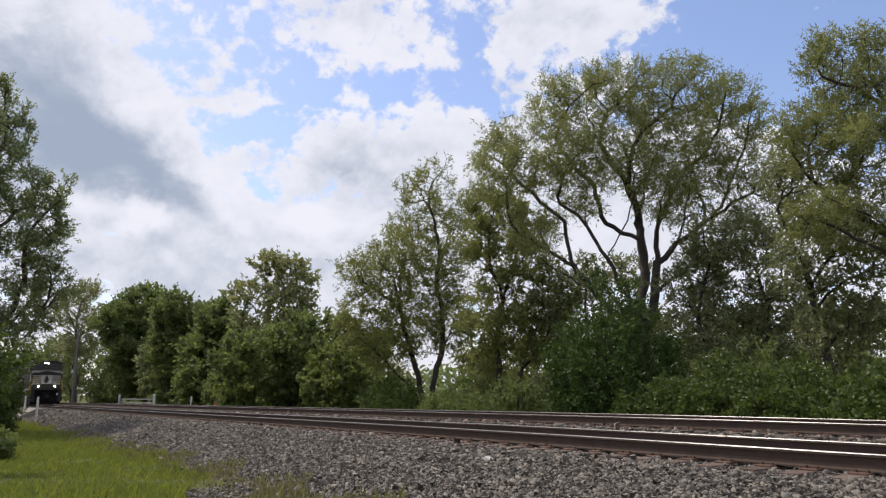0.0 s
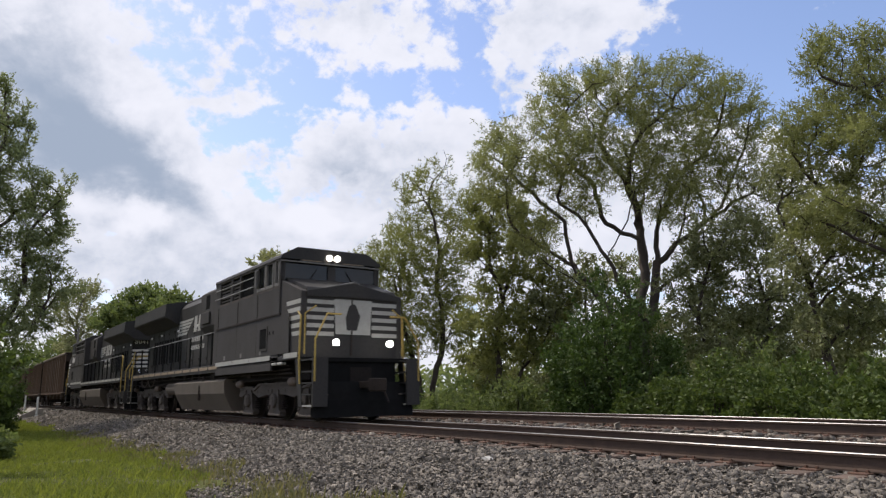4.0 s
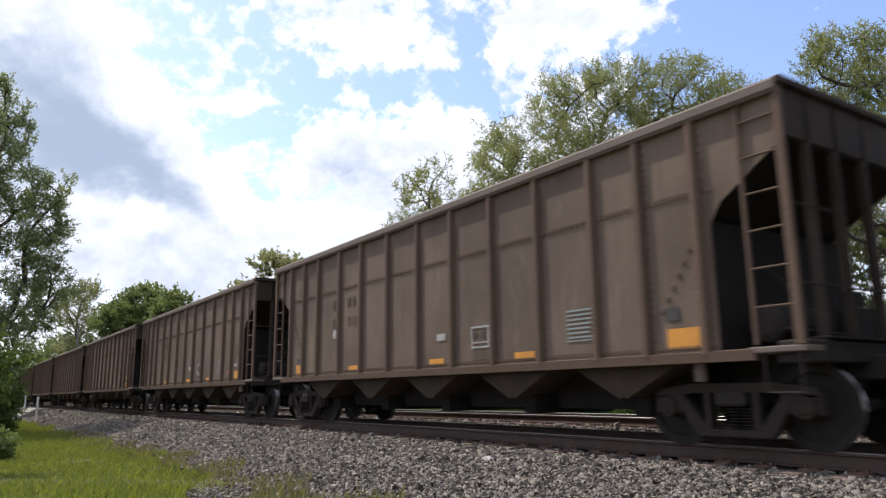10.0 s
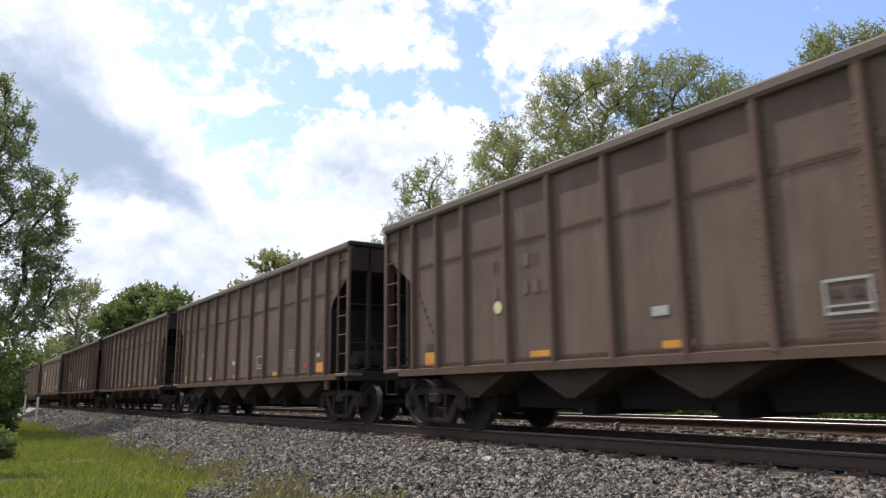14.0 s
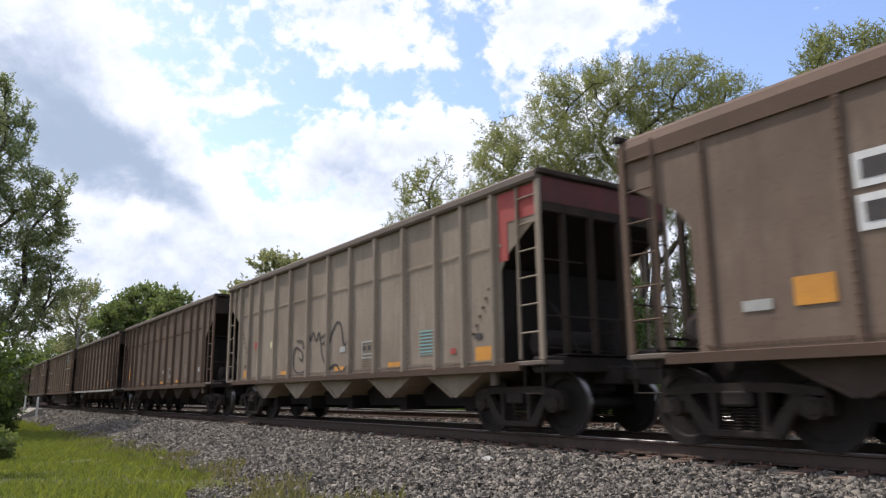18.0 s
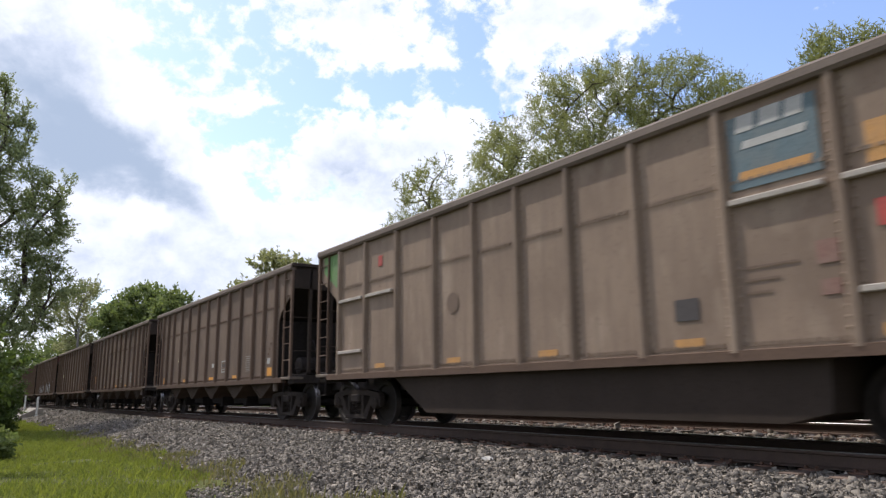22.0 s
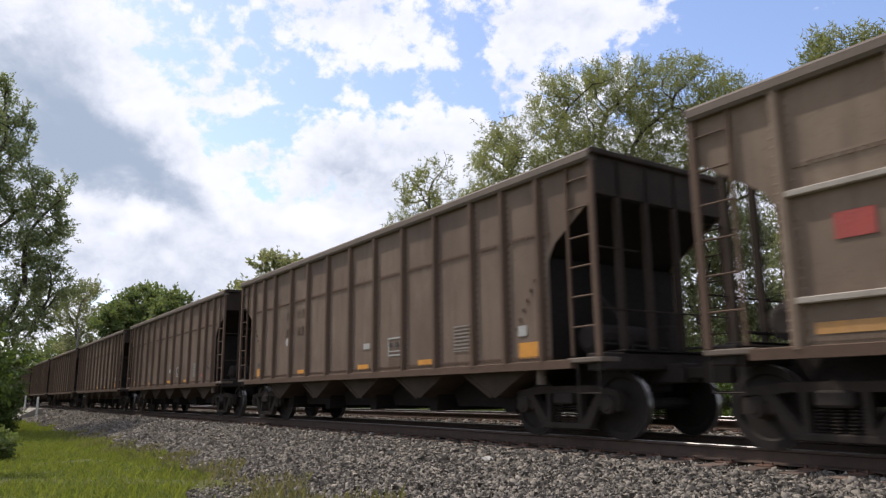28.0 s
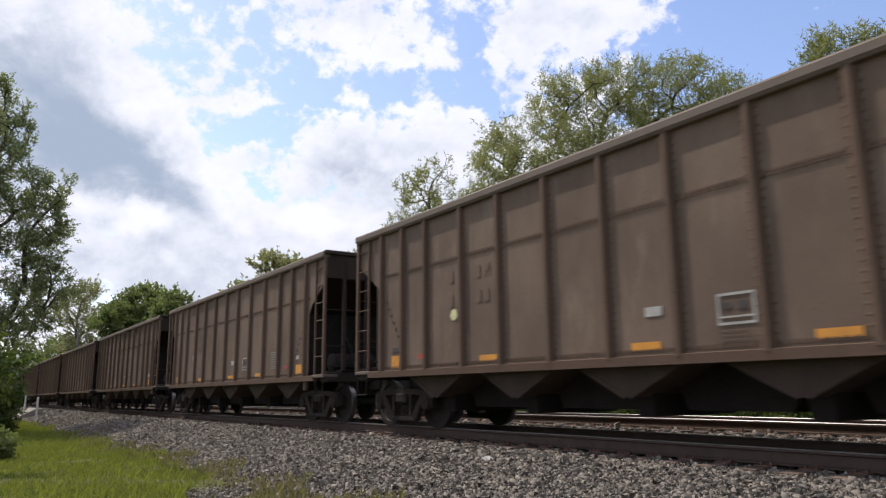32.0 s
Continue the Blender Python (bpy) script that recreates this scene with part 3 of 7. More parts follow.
def build_track():
    build_ground()
    for y, dz, lab in (
        (0.0, 0.0, "rusty brown steel rail with a polished head"), (GAUGE, 0.0, "rusty brown steel rail with a polished head"),
        (TRACK_2, RISE_2, "far track's rusty steel rail"), (TRACK_2 + GAUGE, RISE_2, "far track's rusty steel rail")):
        build_rail(y, dz, "rail", lab)
    build_ties(0.0, 0.0, 1)
    build_ties(TRACK_2, RISE_2, 2)
    scatter_stones("ballast_stones", 102000, (-22, 0.3), (-3.9, -0.62), 0.0275, 3, 1.1)
    scatter_stones("ballast_stones", 5000, (-16, -8.5), (-5.2, -3.8), 0.024, 10)
    scatter_stones("ballast_stones", 6000, (-26, 0.5), (-0.62, -0.1), 0.032, 9, 1.2)
    scatter_stones("ballast_stones", 52000, (-50, -21), (-3.8, -0.5), 0.034, 8)
    scatter_stones("ballast_stones", 16000, (-90, -48), (-3.6, -0.4), 0.052, 4)
    scatter_stones("ballast_stones", 16000, (-45, 4), (1.6, 4.1), 0.05, 6, 1.3)
    scatter_stones("ballast_stones", 5000, (-45, 4), (0.1, 1.4), 0.05, 7, 1.3)

    def meadow(rng, n):
        x = -9 - 45 * rng.random(n) ** 1.4
        edge = -3.62 + 0.22 * np.sin(x * 0.9) + 0.15 * np.sin(x * 2.3 + 1) - 0.42 * np.maximum(0.0, x + 14.5)
        y = edge - 6.5 * rng.random(n) ** 1.1
        return x, y

    def fringe(rng, n):
        x = -8 - 26 * rng.random(n) ** 1.3
        y = -3.25 - 0.9 * rng.random(n) + 0.3 * np.sin(x * 2.1)
        keep = rng.random(n) < 0.35 + 0.6 * (np.sin(x * 1.7) > 0.2)
        return x[keep], y[keep]

    def verge(rng, n):
        return -70 + 75 * rng.random(n), 7.6 + 9 * rng.random(n) ** 1.5

    blades("grass", 190000, meadow, 0.075, M_GRASS, "bright green mown grass beside the ballast", 11, 0.011)
    blades("weeds", 7000, fringe, 0.10, M_DRYGRASS, "thin yellowish weeds at the edge of the ballast", 12)
    blades("verge_grass", 50000, verge, 0.28, M_SHRUB, "tall green weeds on the verge beyond the tracks", 13, 0.02)
# ---- trees and shrubs ----
RIGHT, AWAY = Vector((0.5608, 0.8279, 0)), Vector((-0.8278, 0.5609, 0))     # across and along the view, level


def leaf_cloud(rng, centers, spread, count, length, width, droop=0.0, mat=None, name="crown", spray=0.0, rise=0.35):
    """Small pointed leaves round the given twig ends, each folded a little along its rib."""
    centers = np.asarray(centers)
    c = centers[rng.integers(0, len(centers), count)] + rng.normal(0, 1, (count, 3)) * np.asarray(spread)
    d = rng.normal(0, 1, (count, 3))
    d[:, 2] -= droop
    if spray:
        # leaves stand along thin shoots that point outward and up
        shoots = max(8, count // 15)
        at = centers[rng.integers(0, len(centers), shoots)] + rng.normal(0, 0.5, (shoots, 3)) * np.asarray(spread)
        out = at - centers.mean(0)
        out /= np.linalg.norm(out, axis=1, keepdims=True) + 1e-9
        way = out * 0.55 + rng.normal(0, 0.55, (shoots, 3)) + np.array((0, 0, rise))
        way /= np.linalg.norm(way, axis=1, keepdims=True) + 1e-9
        own = rng.integers(0, shoots, count)
        reach = spray * rng.uniform(0.5, 1.2, shoots)
        c = at[own] + way[own] * (reach[own] * rng.random(count))[:, None] + rng.normal(0, 1, (count, 3)) * np.asarray(spread) * 0.13
        d = way[own] * 0.9 + d * 0.75
    d /= np.linalg.norm(d, axis=1, keepdims=True)
    o = np.cross(d, rng.normal(0, 1, (count, 3)))
    o /= np.linalg.norm(o, axis=1, keepdims=True) + 1e-9
    ln = (length * rng.uniform(0.55, 1.45, count))[:, None]
    w = (width * rng.uniform(0.7, 1.3, count))[:, None]
    v = np.stack((c, c + d * ln * 0.45 + o * w, c + d * ln, c + d * ln * 0.45 - o * w), 1)
    return soup(name, v.reshape(-1, 3), None, 4, mat)


def branches(rng, masses, clear, attract, step, lean=(0.0, 0.0), stems=1, limbs=()):
    """A branching that grows from the foot into the masses of the crown. masses: across, height, half width, half height.
    Gives the nodes, the parent of each, and their thickness."""
    m = np.array(masses, dtype=float)
    vol = m[:, 2] ** 2 * m[:, 3]
    pick = rng.choice(len(m), attract, p=vol / vol.sum())
    q = rng.normal(0, 1, (attract, 3))
    q *= (rng.random(attract) ** (1 / 3) / np.linalg.norm(q, axis=1))[:, None]
    depth = np.minimum(m[pick, 2] * 1.25, max(1.2, 0.3 * (m[:, 0].max() - m[:, 0].min()) + m[:, 2].mean()))
    shift = rng.normal(0, 0.35, len(m)) * m[:, 2]
    a = np.stack((m[pick, 0] + q[:, 0] * m[pick, 2], q[:, 1] * depth + shift[pick], m[pick, 1] + q[:, 2] * m[pick, 3]), -1)
    a = a[a[:, 2] > 0.4]
    nodes, parent = [np.array((0.0, 0.0, -0.25))], [-1]
    forks = []
    for line in limbs:
        # a main limb that can be told apart: across and height of its bends
        spots = np.array(nodes)
        last = int(np.linalg.norm(spots[:, (0, 2)] - np.array(line[0]), axis=1).argmin())
        depth, drift = nodes[last][1], rng.normal(0, 0.22)
        for (u1, h1) in line:
            p0 = nodes[last]
            n = max(1, int(math.hypot(u1 - p0[0], h1 - p0[2]) / step))
            for i in range(1, n + 1):
                depth += drift * step
                at = np.array((p0[0] + (u1 - p0[0]) * i / n, depth, p0[2] + (h1 - p0[2]) * i / n)) + rng.normal(0, 0.05, 3)
                nodes.append(at)
                parent.append(last)
                last = len(nodes) - 1
                if at[2] > line[0][1] + 0.5:
                    forks.append(last)
    for s in range(0 if limbs else stems):
        ang = 2 * math.pi * (s + rng.random() * 0.5) / stems
        at, last = np.array((0.0, 0.0, -0.25)), 0
        push = np.array((lean[0] + 0.30 * math.cos(ang) * (stems > 1), lean[1] + 0.2 * math.sin(ang) * (stems > 1), 1.0))
        n = max(2, int((clear + 0.25) / step * (0.7 + 0.5 * rng.random())))
        for i in range(n):
            at = at + (push + rng.normal(0, 0.09, 3)) * step
            nodes.append(at)
            parent.append(last)
            last = len(nodes) - 1
            if i > n * 0.6 or i == n - 1:
                forks.append(last)
    # main limbs: from the forks, or from a lower limb, curving out and up into every mass of the crown
    centre = np.stack((m[:, 0], shift, m[:, 1] - 0.3 * m[:, 3]), -1)
    usable, run = list(forks), {u: float(nodes[u][2]) * (0.3 if limbs else 1.0) for u in forks}
    for k in np.argsort(np.linalg.norm(centre - np.array((0, 0, clear)), axis=1)):
        goal = centre[k]
        from_ = np.array([nodes[u] for u in usable])
        gap = goal[None] - from_
        cost = np.linalg.norm(gap, axis=1) + 1.6 * np.maximum(0, 0.35 * np.linalg.norm(gap[:, :2], axis=1) + 0.6 - gap[:, 2]) + rng.random(len(usable)) * 0.8 + 0.85 * np.array([run[v] for v in usable])
        u = usable[int(cost.argmin())]
        p0, n = nodes[u], max(2, int(np.linalg.norm(goal - nodes[u]) / step))
        back = nodes[u] - nodes[parent[u]]
        ctrl = p0 + back / (np.linalg.norm(back) + 1e-9) * n * step * 0.32 + (goal - p0) * 0.25 + rng.normal(0, 0.08 * n * step, 3)
        last = u
        for i in range(1, n + 1):
            w = i / n
            at = (1 - w) ** 2 * p0 + 2 * w * (1 - w) * ctrl + w * w * goal + rng.normal(0, 0.10 * step, 3)
            nodes.append(at)
            parent.append(last)
            last = len(nodes) - 1
            if i > n * 0.25:
                usable.append(last)
                run[last] = run[u] + i * step
    P = np.array(nodes)
    dist = np.linalg.norm(a[:, None] - P[None], axis=2)
    near, nd = dist.argmin(1), dist.min(1)
    P, parent = list(P), list(parent)
    for it in range(110):
        if not len(a):
            break
        grown, new_pts = np.unique(near), []
        arr = np.array(P)
        unit = (a - arr[near]) / (nd[:, None] + 1e-9)
        sums = np.zeros((len(P), 3))
        np.add.at(sums, near, unit)
        dirs = sums[grown]
        dirs = dirs / (np.linalg.norm(dirs, axis=1, keepdims=True) + 1e-9) + rng.normal(0, 0.22, (len(grown), 3)) + np.array((0, 0, 0.05))
        dirs /= np.linalg.norm(dirs, axis=1, keepdims=True)
        start = len(P)
        fresh = arr[grown] + dirs * step
        P += list(fresh)
        parent += [int(g) for g in grown]
        dd = np.linalg.norm(a[:, None] - fresh[None], axis=2)
        j, mn = dd.argmin(1), dd.min(1)
        better = mn < nd
        near, nd = np.where(better, start + j, near), np.where(better, mn, nd)
        keep = nd > step * 1.3
        a, near, nd = a[keep], near[keep], nd[keep]
    P, parent = np.array(P), np.array(parent)
    power, weight = 1.88, np.zeros(len(P))
    kids = np.zeros(len(P), dtype=int)
    for i in range(len(P) - 1, 0, -1):
        if weight[i] == 0:
            weight[i] = 1.0
        weight[parent[i]] += weight[i]
        kids[parent[i]] += 1
    thick = weight ** (1 / power)
    return P, parent, thick, kids, weight


def limb_mesh(P, parent, r, mat, seg=6):
    """Every stretch between two nodes as a tapered tube."""
    i = np.arange(1, len(P))
    a, b = P[parent[i]], P[i]
    ra, rb = np.minimum(r[parent[i]], r[i] * 1.35), r[i]
    d = b - a
    d /= np.linalg.norm(d, axis=1, keepdims=True) + 1e-9
    a = a - d * (rb * 0.4)[:, None]
    ref = np.where(np.abs(d[:, 2:3]) < 0.9, np.array((0.0, 0, 1)), np.array((1.0, 0, 0)))
    u = np.cross(d, ref)
    u /= np.linalg.norm(u, axis=1, keepdims=True)
    w = np.cross(d, u)
    ang = np.arange(seg) * 2 * np.pi / seg
    ring = u[:, None] * np.cos(ang)[None, :, None] + w[:, None] * np.sin(ang)[None, :, None]
    v = np.concatenate((a[:, None] + ring * ra[:, None, None], b[:, None] + ring * rb[:, None, None]), 1)
    k = np.arange(seg)
    f = np.stack((k, (k + 1) % seg, (k + 1) % seg + seg, k + seg), -1)
    f = f[None] + (2 * seg * np.arange(len(i)))[:, None, None]
    me = soup("trunk", v.reshape(-1, 3), f.reshape(-1, 4), 4, mat)
    me.shade_smooth()
    return me


def tree(name, x, y, masses, leaf, bark, label, seed, trunk=0.35, clear=1.5, attract=700, step=0.42, leaves=20000, leaf_len=0.2, leaf_w=0.035,
         fuzz=0.28, droop=0.2, lean=(0.0, 0.0), stems=1, bare=0.0, category="tree", limbs=()):
    rng = np.random.default_rng(seed)
    P, parent, thick, kids, weight = branches(rng, masses, clear, attract, step, lean, stems, limbs)
    r = np.maximum(thick / thick[0] * trunk, 0.006)
    z0 = float(ground_height(x, y))
    turn = Matrix((RIGHT, AWAY, (0, 0, 1))).transposed().to_4x4()
    ob = tagged(empty(name, Matrix.Translation((x, y, z0)) @ turn), label, category, "trees by the railway")
    part("trunk", limb_mesh(P, parent, r, bark), None, ob)
    tips = P[(weight <= 4) & (P[:, 2] > clear * 0.6)]
    if bare:
        tips = tips[rng.random(len(tips)) > bare * (tips[:, 2] / tips[:, 2].max()) ** 3]
    part("crown", leaf_cloud(rng, tips, (fuzz, fuzz, fuzz * 0.8), leaves, leaf_len, leaf_w, droop, leaf, spray=fuzz * 2.3), None, ob)
    return ob


def shrub(name, x, y, w, d, h, leaf, label, seed, count=5000, leaf_len=0.15, leaf_w=0.045, category="bush", base=0.0):
    """A bush: short stems and leaves in many uneven clumps."""
    rng = np.random.default_rng(seed)
    z0 = float(ground_height(x, y))
    ob = tagged(empty(name, Matrix.Translation((x, y, z0))), label, category, "undergrowth beyond the tracks")
    form, clumps = Form(), []
    n = max(16, int(12 * w * d ** 0.5))
    for i in range(n):
        a, r = rng.random() * 2 * math.pi, rng.random() ** 0.5
        px, py = r * math.cos(a) * w / 2, r * math.sin(a) * d / 2
        top = h * (1 - 0.55 * r * r) * rng.uniform(0.66, 1.08)
        if i % 3 == 0:
            form.tube([(px * 0.4, py * 0.4, -0.15), (px * 0.8, py * 0.8, top * 0.5), (px, py, top * 0.92)], [0.035, 0.022, 0.008], 5)
        for q in range(4):
            clumps.append((px * (1 - 0.08 * q) + rng.normal(0, 0.12), py * (1 - 0.08 * q), top * (1 - 0.26 * q) - 0.12))
    part("stem", form, M_BARK, ob)
    s = 0.24 * (w * d * h / n / 3) ** (1 / 3) + 0.15
    part("foliage", leaf_cloud(rng, clumps, (s, s, s * 0.85), count, leaf_len, leaf_w, 0.1, leaf, "foliage", s * 1.6, 0.5), None, ob)
    return ob


def build_trees():
    for name, x, y, masses, leaf, bark, label, seed, opts in TREES:
        tree(name, x, y, masses, leaf, bark, label, seed, **opts)
    for name, x, y, w, d, h, leaf, label, seed, count in SHRUBS:
        size = 0.115 if x > -40 else 0.27
        count = int(count * (1.5 if x > -40 else 1.1))
        shrub(name, x, y, w, d, h, leaf, label, seed, count, size, size * 0.32)
WILLOW = dict(trunk=0.30, clear=2.8, attract=1700, step=0.40, leaves=100000, leaf_len=0.17, leaf_w=0.019, fuzz=0.32, droop=0.1, stems=2)
OPEN = dict(trunk=0.20, clear=1.0, attract=900, step=0.40, leaves=34000, leaf_len=0.17, leaf_w=0.033, fuzz=0.27, stems=3)
FAR = dict(trunk=0.4, clear=1.5, attract=760, step=0.8, leaves=36000, leaf_len=0.40, leaf_w=0.13, fuzz=0.6)
WILLOW_LIMBS = (
    ((0.1, 0.0), (0.2, 4.4), (-0.5, 5.9), (-1.1, 7.2), (-1.7, 8.3), (-2.3, 9.2), (-3.5, 10.1)), ((-1.1, 7.2), (-0.4, 8.6), (0.1, 9.8)),
    ((0.2, 4.4), (0.7, 6.3), (0.9, 8.0), (0.9, 9.3), (1.3, 10.6), (1.8, 12.3), (1.6, 14.2)), ((0.9, 9.3), (0.4, 11.0), (-0.6, 12.6), (-1.4, 14.4)),
    ((0.8, 8.3), (-0.8, 9.2), (-1.2, 11.0), (-2.7, 12.8)), ((0.2, 3.8), (0.9, 4.7), (1.4, 7.1), (2.5, 8.1), (3.8, 8.9), (5.0, 10.1), (5.8, 11.4)),
    ((1.4, 7.1), (2.0, 9.7), (3.4, 11.7), (4.9, 14.4)), ((0.1, 2.0), (-0.9, 4.6), (-2.0, 6.3), (-2.6, 7.1), (-4.0, 8.0), (-5.2, 8.7)),
    ((-2.6, 7.1), (-2.9, 9.0), (-4.3, 10.4), (-6.0, 12.0)))
TREES = (
    ("willow_tree", -21.5, 17.0, ((-2.7, 14.4, 1.6, 1.5), (-0.3, 15.0, 1.9, 1.5), (2.3, 14.8, 2.1, 1.7), (5.0, 15.0, 1.6, 1.4), (5.6, 13.2, 1.2, 1.6),
      (-5.4, 12.6, 1.5, 1.0), (-5.6, 10.9, 1.8, 1.3), (-2.8, 11.9, 2.1, 1.6), (0.3, 12.2, 2.3, 1.8), (3.4, 11.8, 2.1, 1.6), (5.4, 10.5, 1.2, 1.3), (-4.0, 8.6, 1.3, 0.9), (2.3, 9.3, 1.3, 0.9), (4.8, 8.9, 1.2, 1.0), (3.2, 7.2, 1.2, 1.0), (-4.3, 7.4, 0.9, 0.6), (1.6, 10.2, 1.4, 1.2), (-1.9, 10.0, 1.2, 0.9)),
     M_WILLOW, M_BARK, "tall old willow with dark spreading limbs and narrow olive leaves", 21, dict(WILLOW, limbs=WILLOW_LIMBS, trunk=0.36, attract=2600, leaves=135000, fuzz=0.28, leaf_len=0.16, leaf_w=0.018)),
    ("willow_tree", -8.96, 18.3, ((-4.0, 11.7, 0.8, 1.0), (-2.6, 12.0, 1.2, 1.0), (-2.7, 10.4, 1.4, 1.1), (-4.6, 9.5, 0.9, 1.1), (-3.6, 8.5, 1.3, 1.1), (-5.4, 9.1, 0.6, 1.1), (-2.8, 6.8, 1.4, 1.1), (-4.4, 6.8, 1.1, 0.9), (-1.6, 9.2, 1.6, 1.8), (-1.0, 6.4, 1.6, 1.4), (0.5, 9.5, 1.6, 2.0)),
     M_WILLOW, M_BARK, "willow with a long low limb and pale green leaves", 22, dict(WILLOW, clear=3.0, leaf_len=0.15, leaf_w=0.019, leaves=80000, fuzz=0.27, trunk=0.30, limbs=(((0, 0), (-0.4, 3.0), (-2.8, 5.5), (-3.9, 6.1), (-4.6, 6.5), (-5.4, 6.8)), ((-0.4, 3.0), (-1.0, 5.2), (-2.7, 6.3), (-3.5, 7.3), (-4.1, 7.8), (-4.7, 9.1)), ((-1.0, 5.2), (-1.5, 8.0), (-2.2, 10.1), (-2.9, 11.4))))),
    ("poplar_tree", -36.9, 16.0, ((1.1, 15.7, 1.0, 1.4), (-0.2, 13.8, 1.9, 1.4), (-0.9, 11.6, 2.1, 1.8), (1.6, 12.0, 1.4, 1.8), (-3.8, 8.4, 1.6, 1.6), (-1.9, 8.8, 2.1, 2.1),
      (0.5, 8.8, 2.1, 2.1), (-4.0, 5.7, 1.7, 2.1), (-1.2, 5.6, 2.4, 2.1), (1.5, 6.0, 1.7, 2.1), (-2.6, 3.3, 1.4, 1.0)),
     M_POPLAR, M_BARK, "many-stemmed open tree with thin upright twigs", 23, dict(OPEN, stems=5, attract=2100, leaves=78000, bare=0.96, leaf_len=0.16, leaf_w=0.027, fuzz=0.30, trunk=0.28)),
    ("poplar_tree", -28.1, 15.0, ((-0.6, 10.4, 1.5, 1.2), (1.2, 10.1, 1.2, 1.2), (-1.2, 8.3, 1.4, 1.4), (0.5, 8.0, 1.7, 1.7), (1.9, 6.8, 1.1, 1.4), (-0.7, 5.1, 1.7, 1.7),
      (1.3, 4.5, 1.7, 1.7), (3.0, 5.1, 1.1, 1.4), (-1.0, 2.9, 1.4, 1.1)),
     M_POPLAR, M_BARK, "slender open tree with olive young leaves", 24, dict(OPEN, stems=2, leaves=50000)),
    ("locust_tree", -62.0, 16.0, ((0.0, 12.9, 2.1, 1.3), (2.1, 11.8, 1.8, 1.3), (-2.5, 10.3, 2.0, 1.5), (0.6, 9.8, 2.6, 1.8), (2.9, 10.8, 1.3, 1.0), (-3.2, 8.3, 1.3, 1.0),
      (-0.4, 7.7, 2.5, 1.5), (-2.3, 5.7, 2.0, 2.0), (2.2, 6.2, 2.5, 2.0)),
     M_PALELEAF, M_BARK, "pale yellow-green tree with loose airy leaves", 25, dict(OPEN, leaves=15000, leaf_len=0.36, leaf_w=0.09, fuzz=0.4, step=0.55)),
    ("maple_tree", -112.0, 16.2, ((-1.2, 14.0, 4.6, 3.3), (-4.7, 11.5, 2.9, 2.5), (3.1, 11.9, 2.5, 2.9), (-0.8, 8.6, 5.8, 4.1), (-0.5, 4.5, 4.9, 3.3)),
     M_DARKLEAF, M_BARK, "round dark green tree behind the crossing", 26, dict(FAR, leaves=60000)),
    ("maple_tree", -76.8, 15.8, ((-0.7, 9.0, 2.1, 2.1), (1.7, 7.7, 1.5, 1.5), (-0.6, 6.0, 3.3, 3.0), (-0.7, 3.0, 3.3, 2.4)),
     M_DARKLEAF, M_BARK, "dark green tree at the edge of the wood", 27, FAR),
    ("hawthorn_tree", -97.6, 15.2, ((-0.3, 9.6, 1.4, 1.9), (-1.3, 6.4, 2.2, 2.3), (0.7, 6.4, 2.1, 2.3), (-0.2, 3.2, 2.7, 1.9)),
     M_FLOWER, M_BARK, "small tree with creamy white blossom", 28, dict(FAR, leaf_len=0.26, leaf_w=0.10, leaves=24000, fuzz=0.36)),
    ("maple_tree", -92.0, 16.0, ((-1.0, 11.0, 2.6, 2.6), (2.0, 10.0, 2.4, 2.4), (0, 6.5, 4.0, 3.5), (0, 3.0, 4.0, 2.5)),
     M_FARLEAF, M_BARK, "green tree among the roadside wood", 29, FAR),
    ("bare_tree", -130.0, 9.3, ((1.3, 18.2, 2.1, 1.5), (-2.2, 15.8, 2.2, 1.7), (-0.5, 17.2, 2.4, 1.7), (0.0, 13.6, 3.6, 2.0), (-0.5, 9.8, 3.2, 2.0)),
     M_PALELEAF, M_PALEBARK, "thin half-bare tree with few pale leaves", 30, dict(FAR, leaves=11000, leaf_len=0.36, leaf_w=0.09, trunk=0.30, clear=5.5, step=0.7, attract=520)),
    ("silver_tree", -17.9, 18.5, ((-0.5, 7.2, 1.2, 1.2), (1.2, 7.0, 1.4, 1.4), (-1.6, 5.3, 0.9, 1.4), (0.3, 4.8, 1.6, 1.4), (1.9, 4.4, 1.4, 1.4), (-1.2, 3.5, 1.2, 1.2), (0.8, 2.8, 1.4, 0.9)),
     M_GREYLEAF, M_BARK, "silvery grey-green small tree with dark twigs", 31, dict(OPEN, stems=4, leaves=30000, leaf_len=0.17, leaf_w=0.034, step=0.33, trunk=0.16)),
    ("leaning_tree", -13.04, 18.03, ((-1.4, 8.7, 0.8, 1.0), (-0.7, 7.2, 1.0, 1.0), (-1.3, 5.7, 1.0, 1.0), (-0.1, 5.5, 1.0, 1.0), (0.5, 3.9, 1.0, 1.0), (-0.9, 3.5, 0.8, 0.8), (0.9, 5.7, 0.8, 0.8)),
     M_GREYLEAF, M_BARK, "dark leaning tree with thin grey-green leaves", 32, dict(OPEN, stems=1, leaves=17000, leaf_len=0.16, leaf_w=0.032, step=0.33, trunk=0.15, limbs=(((0, 0), (-0.7, 2.0), (-1.0, 5.1), (-1.5, 6.8), (-2.1, 8.0)), ((-1.0, 5.1), (0.2, 6.6))))),
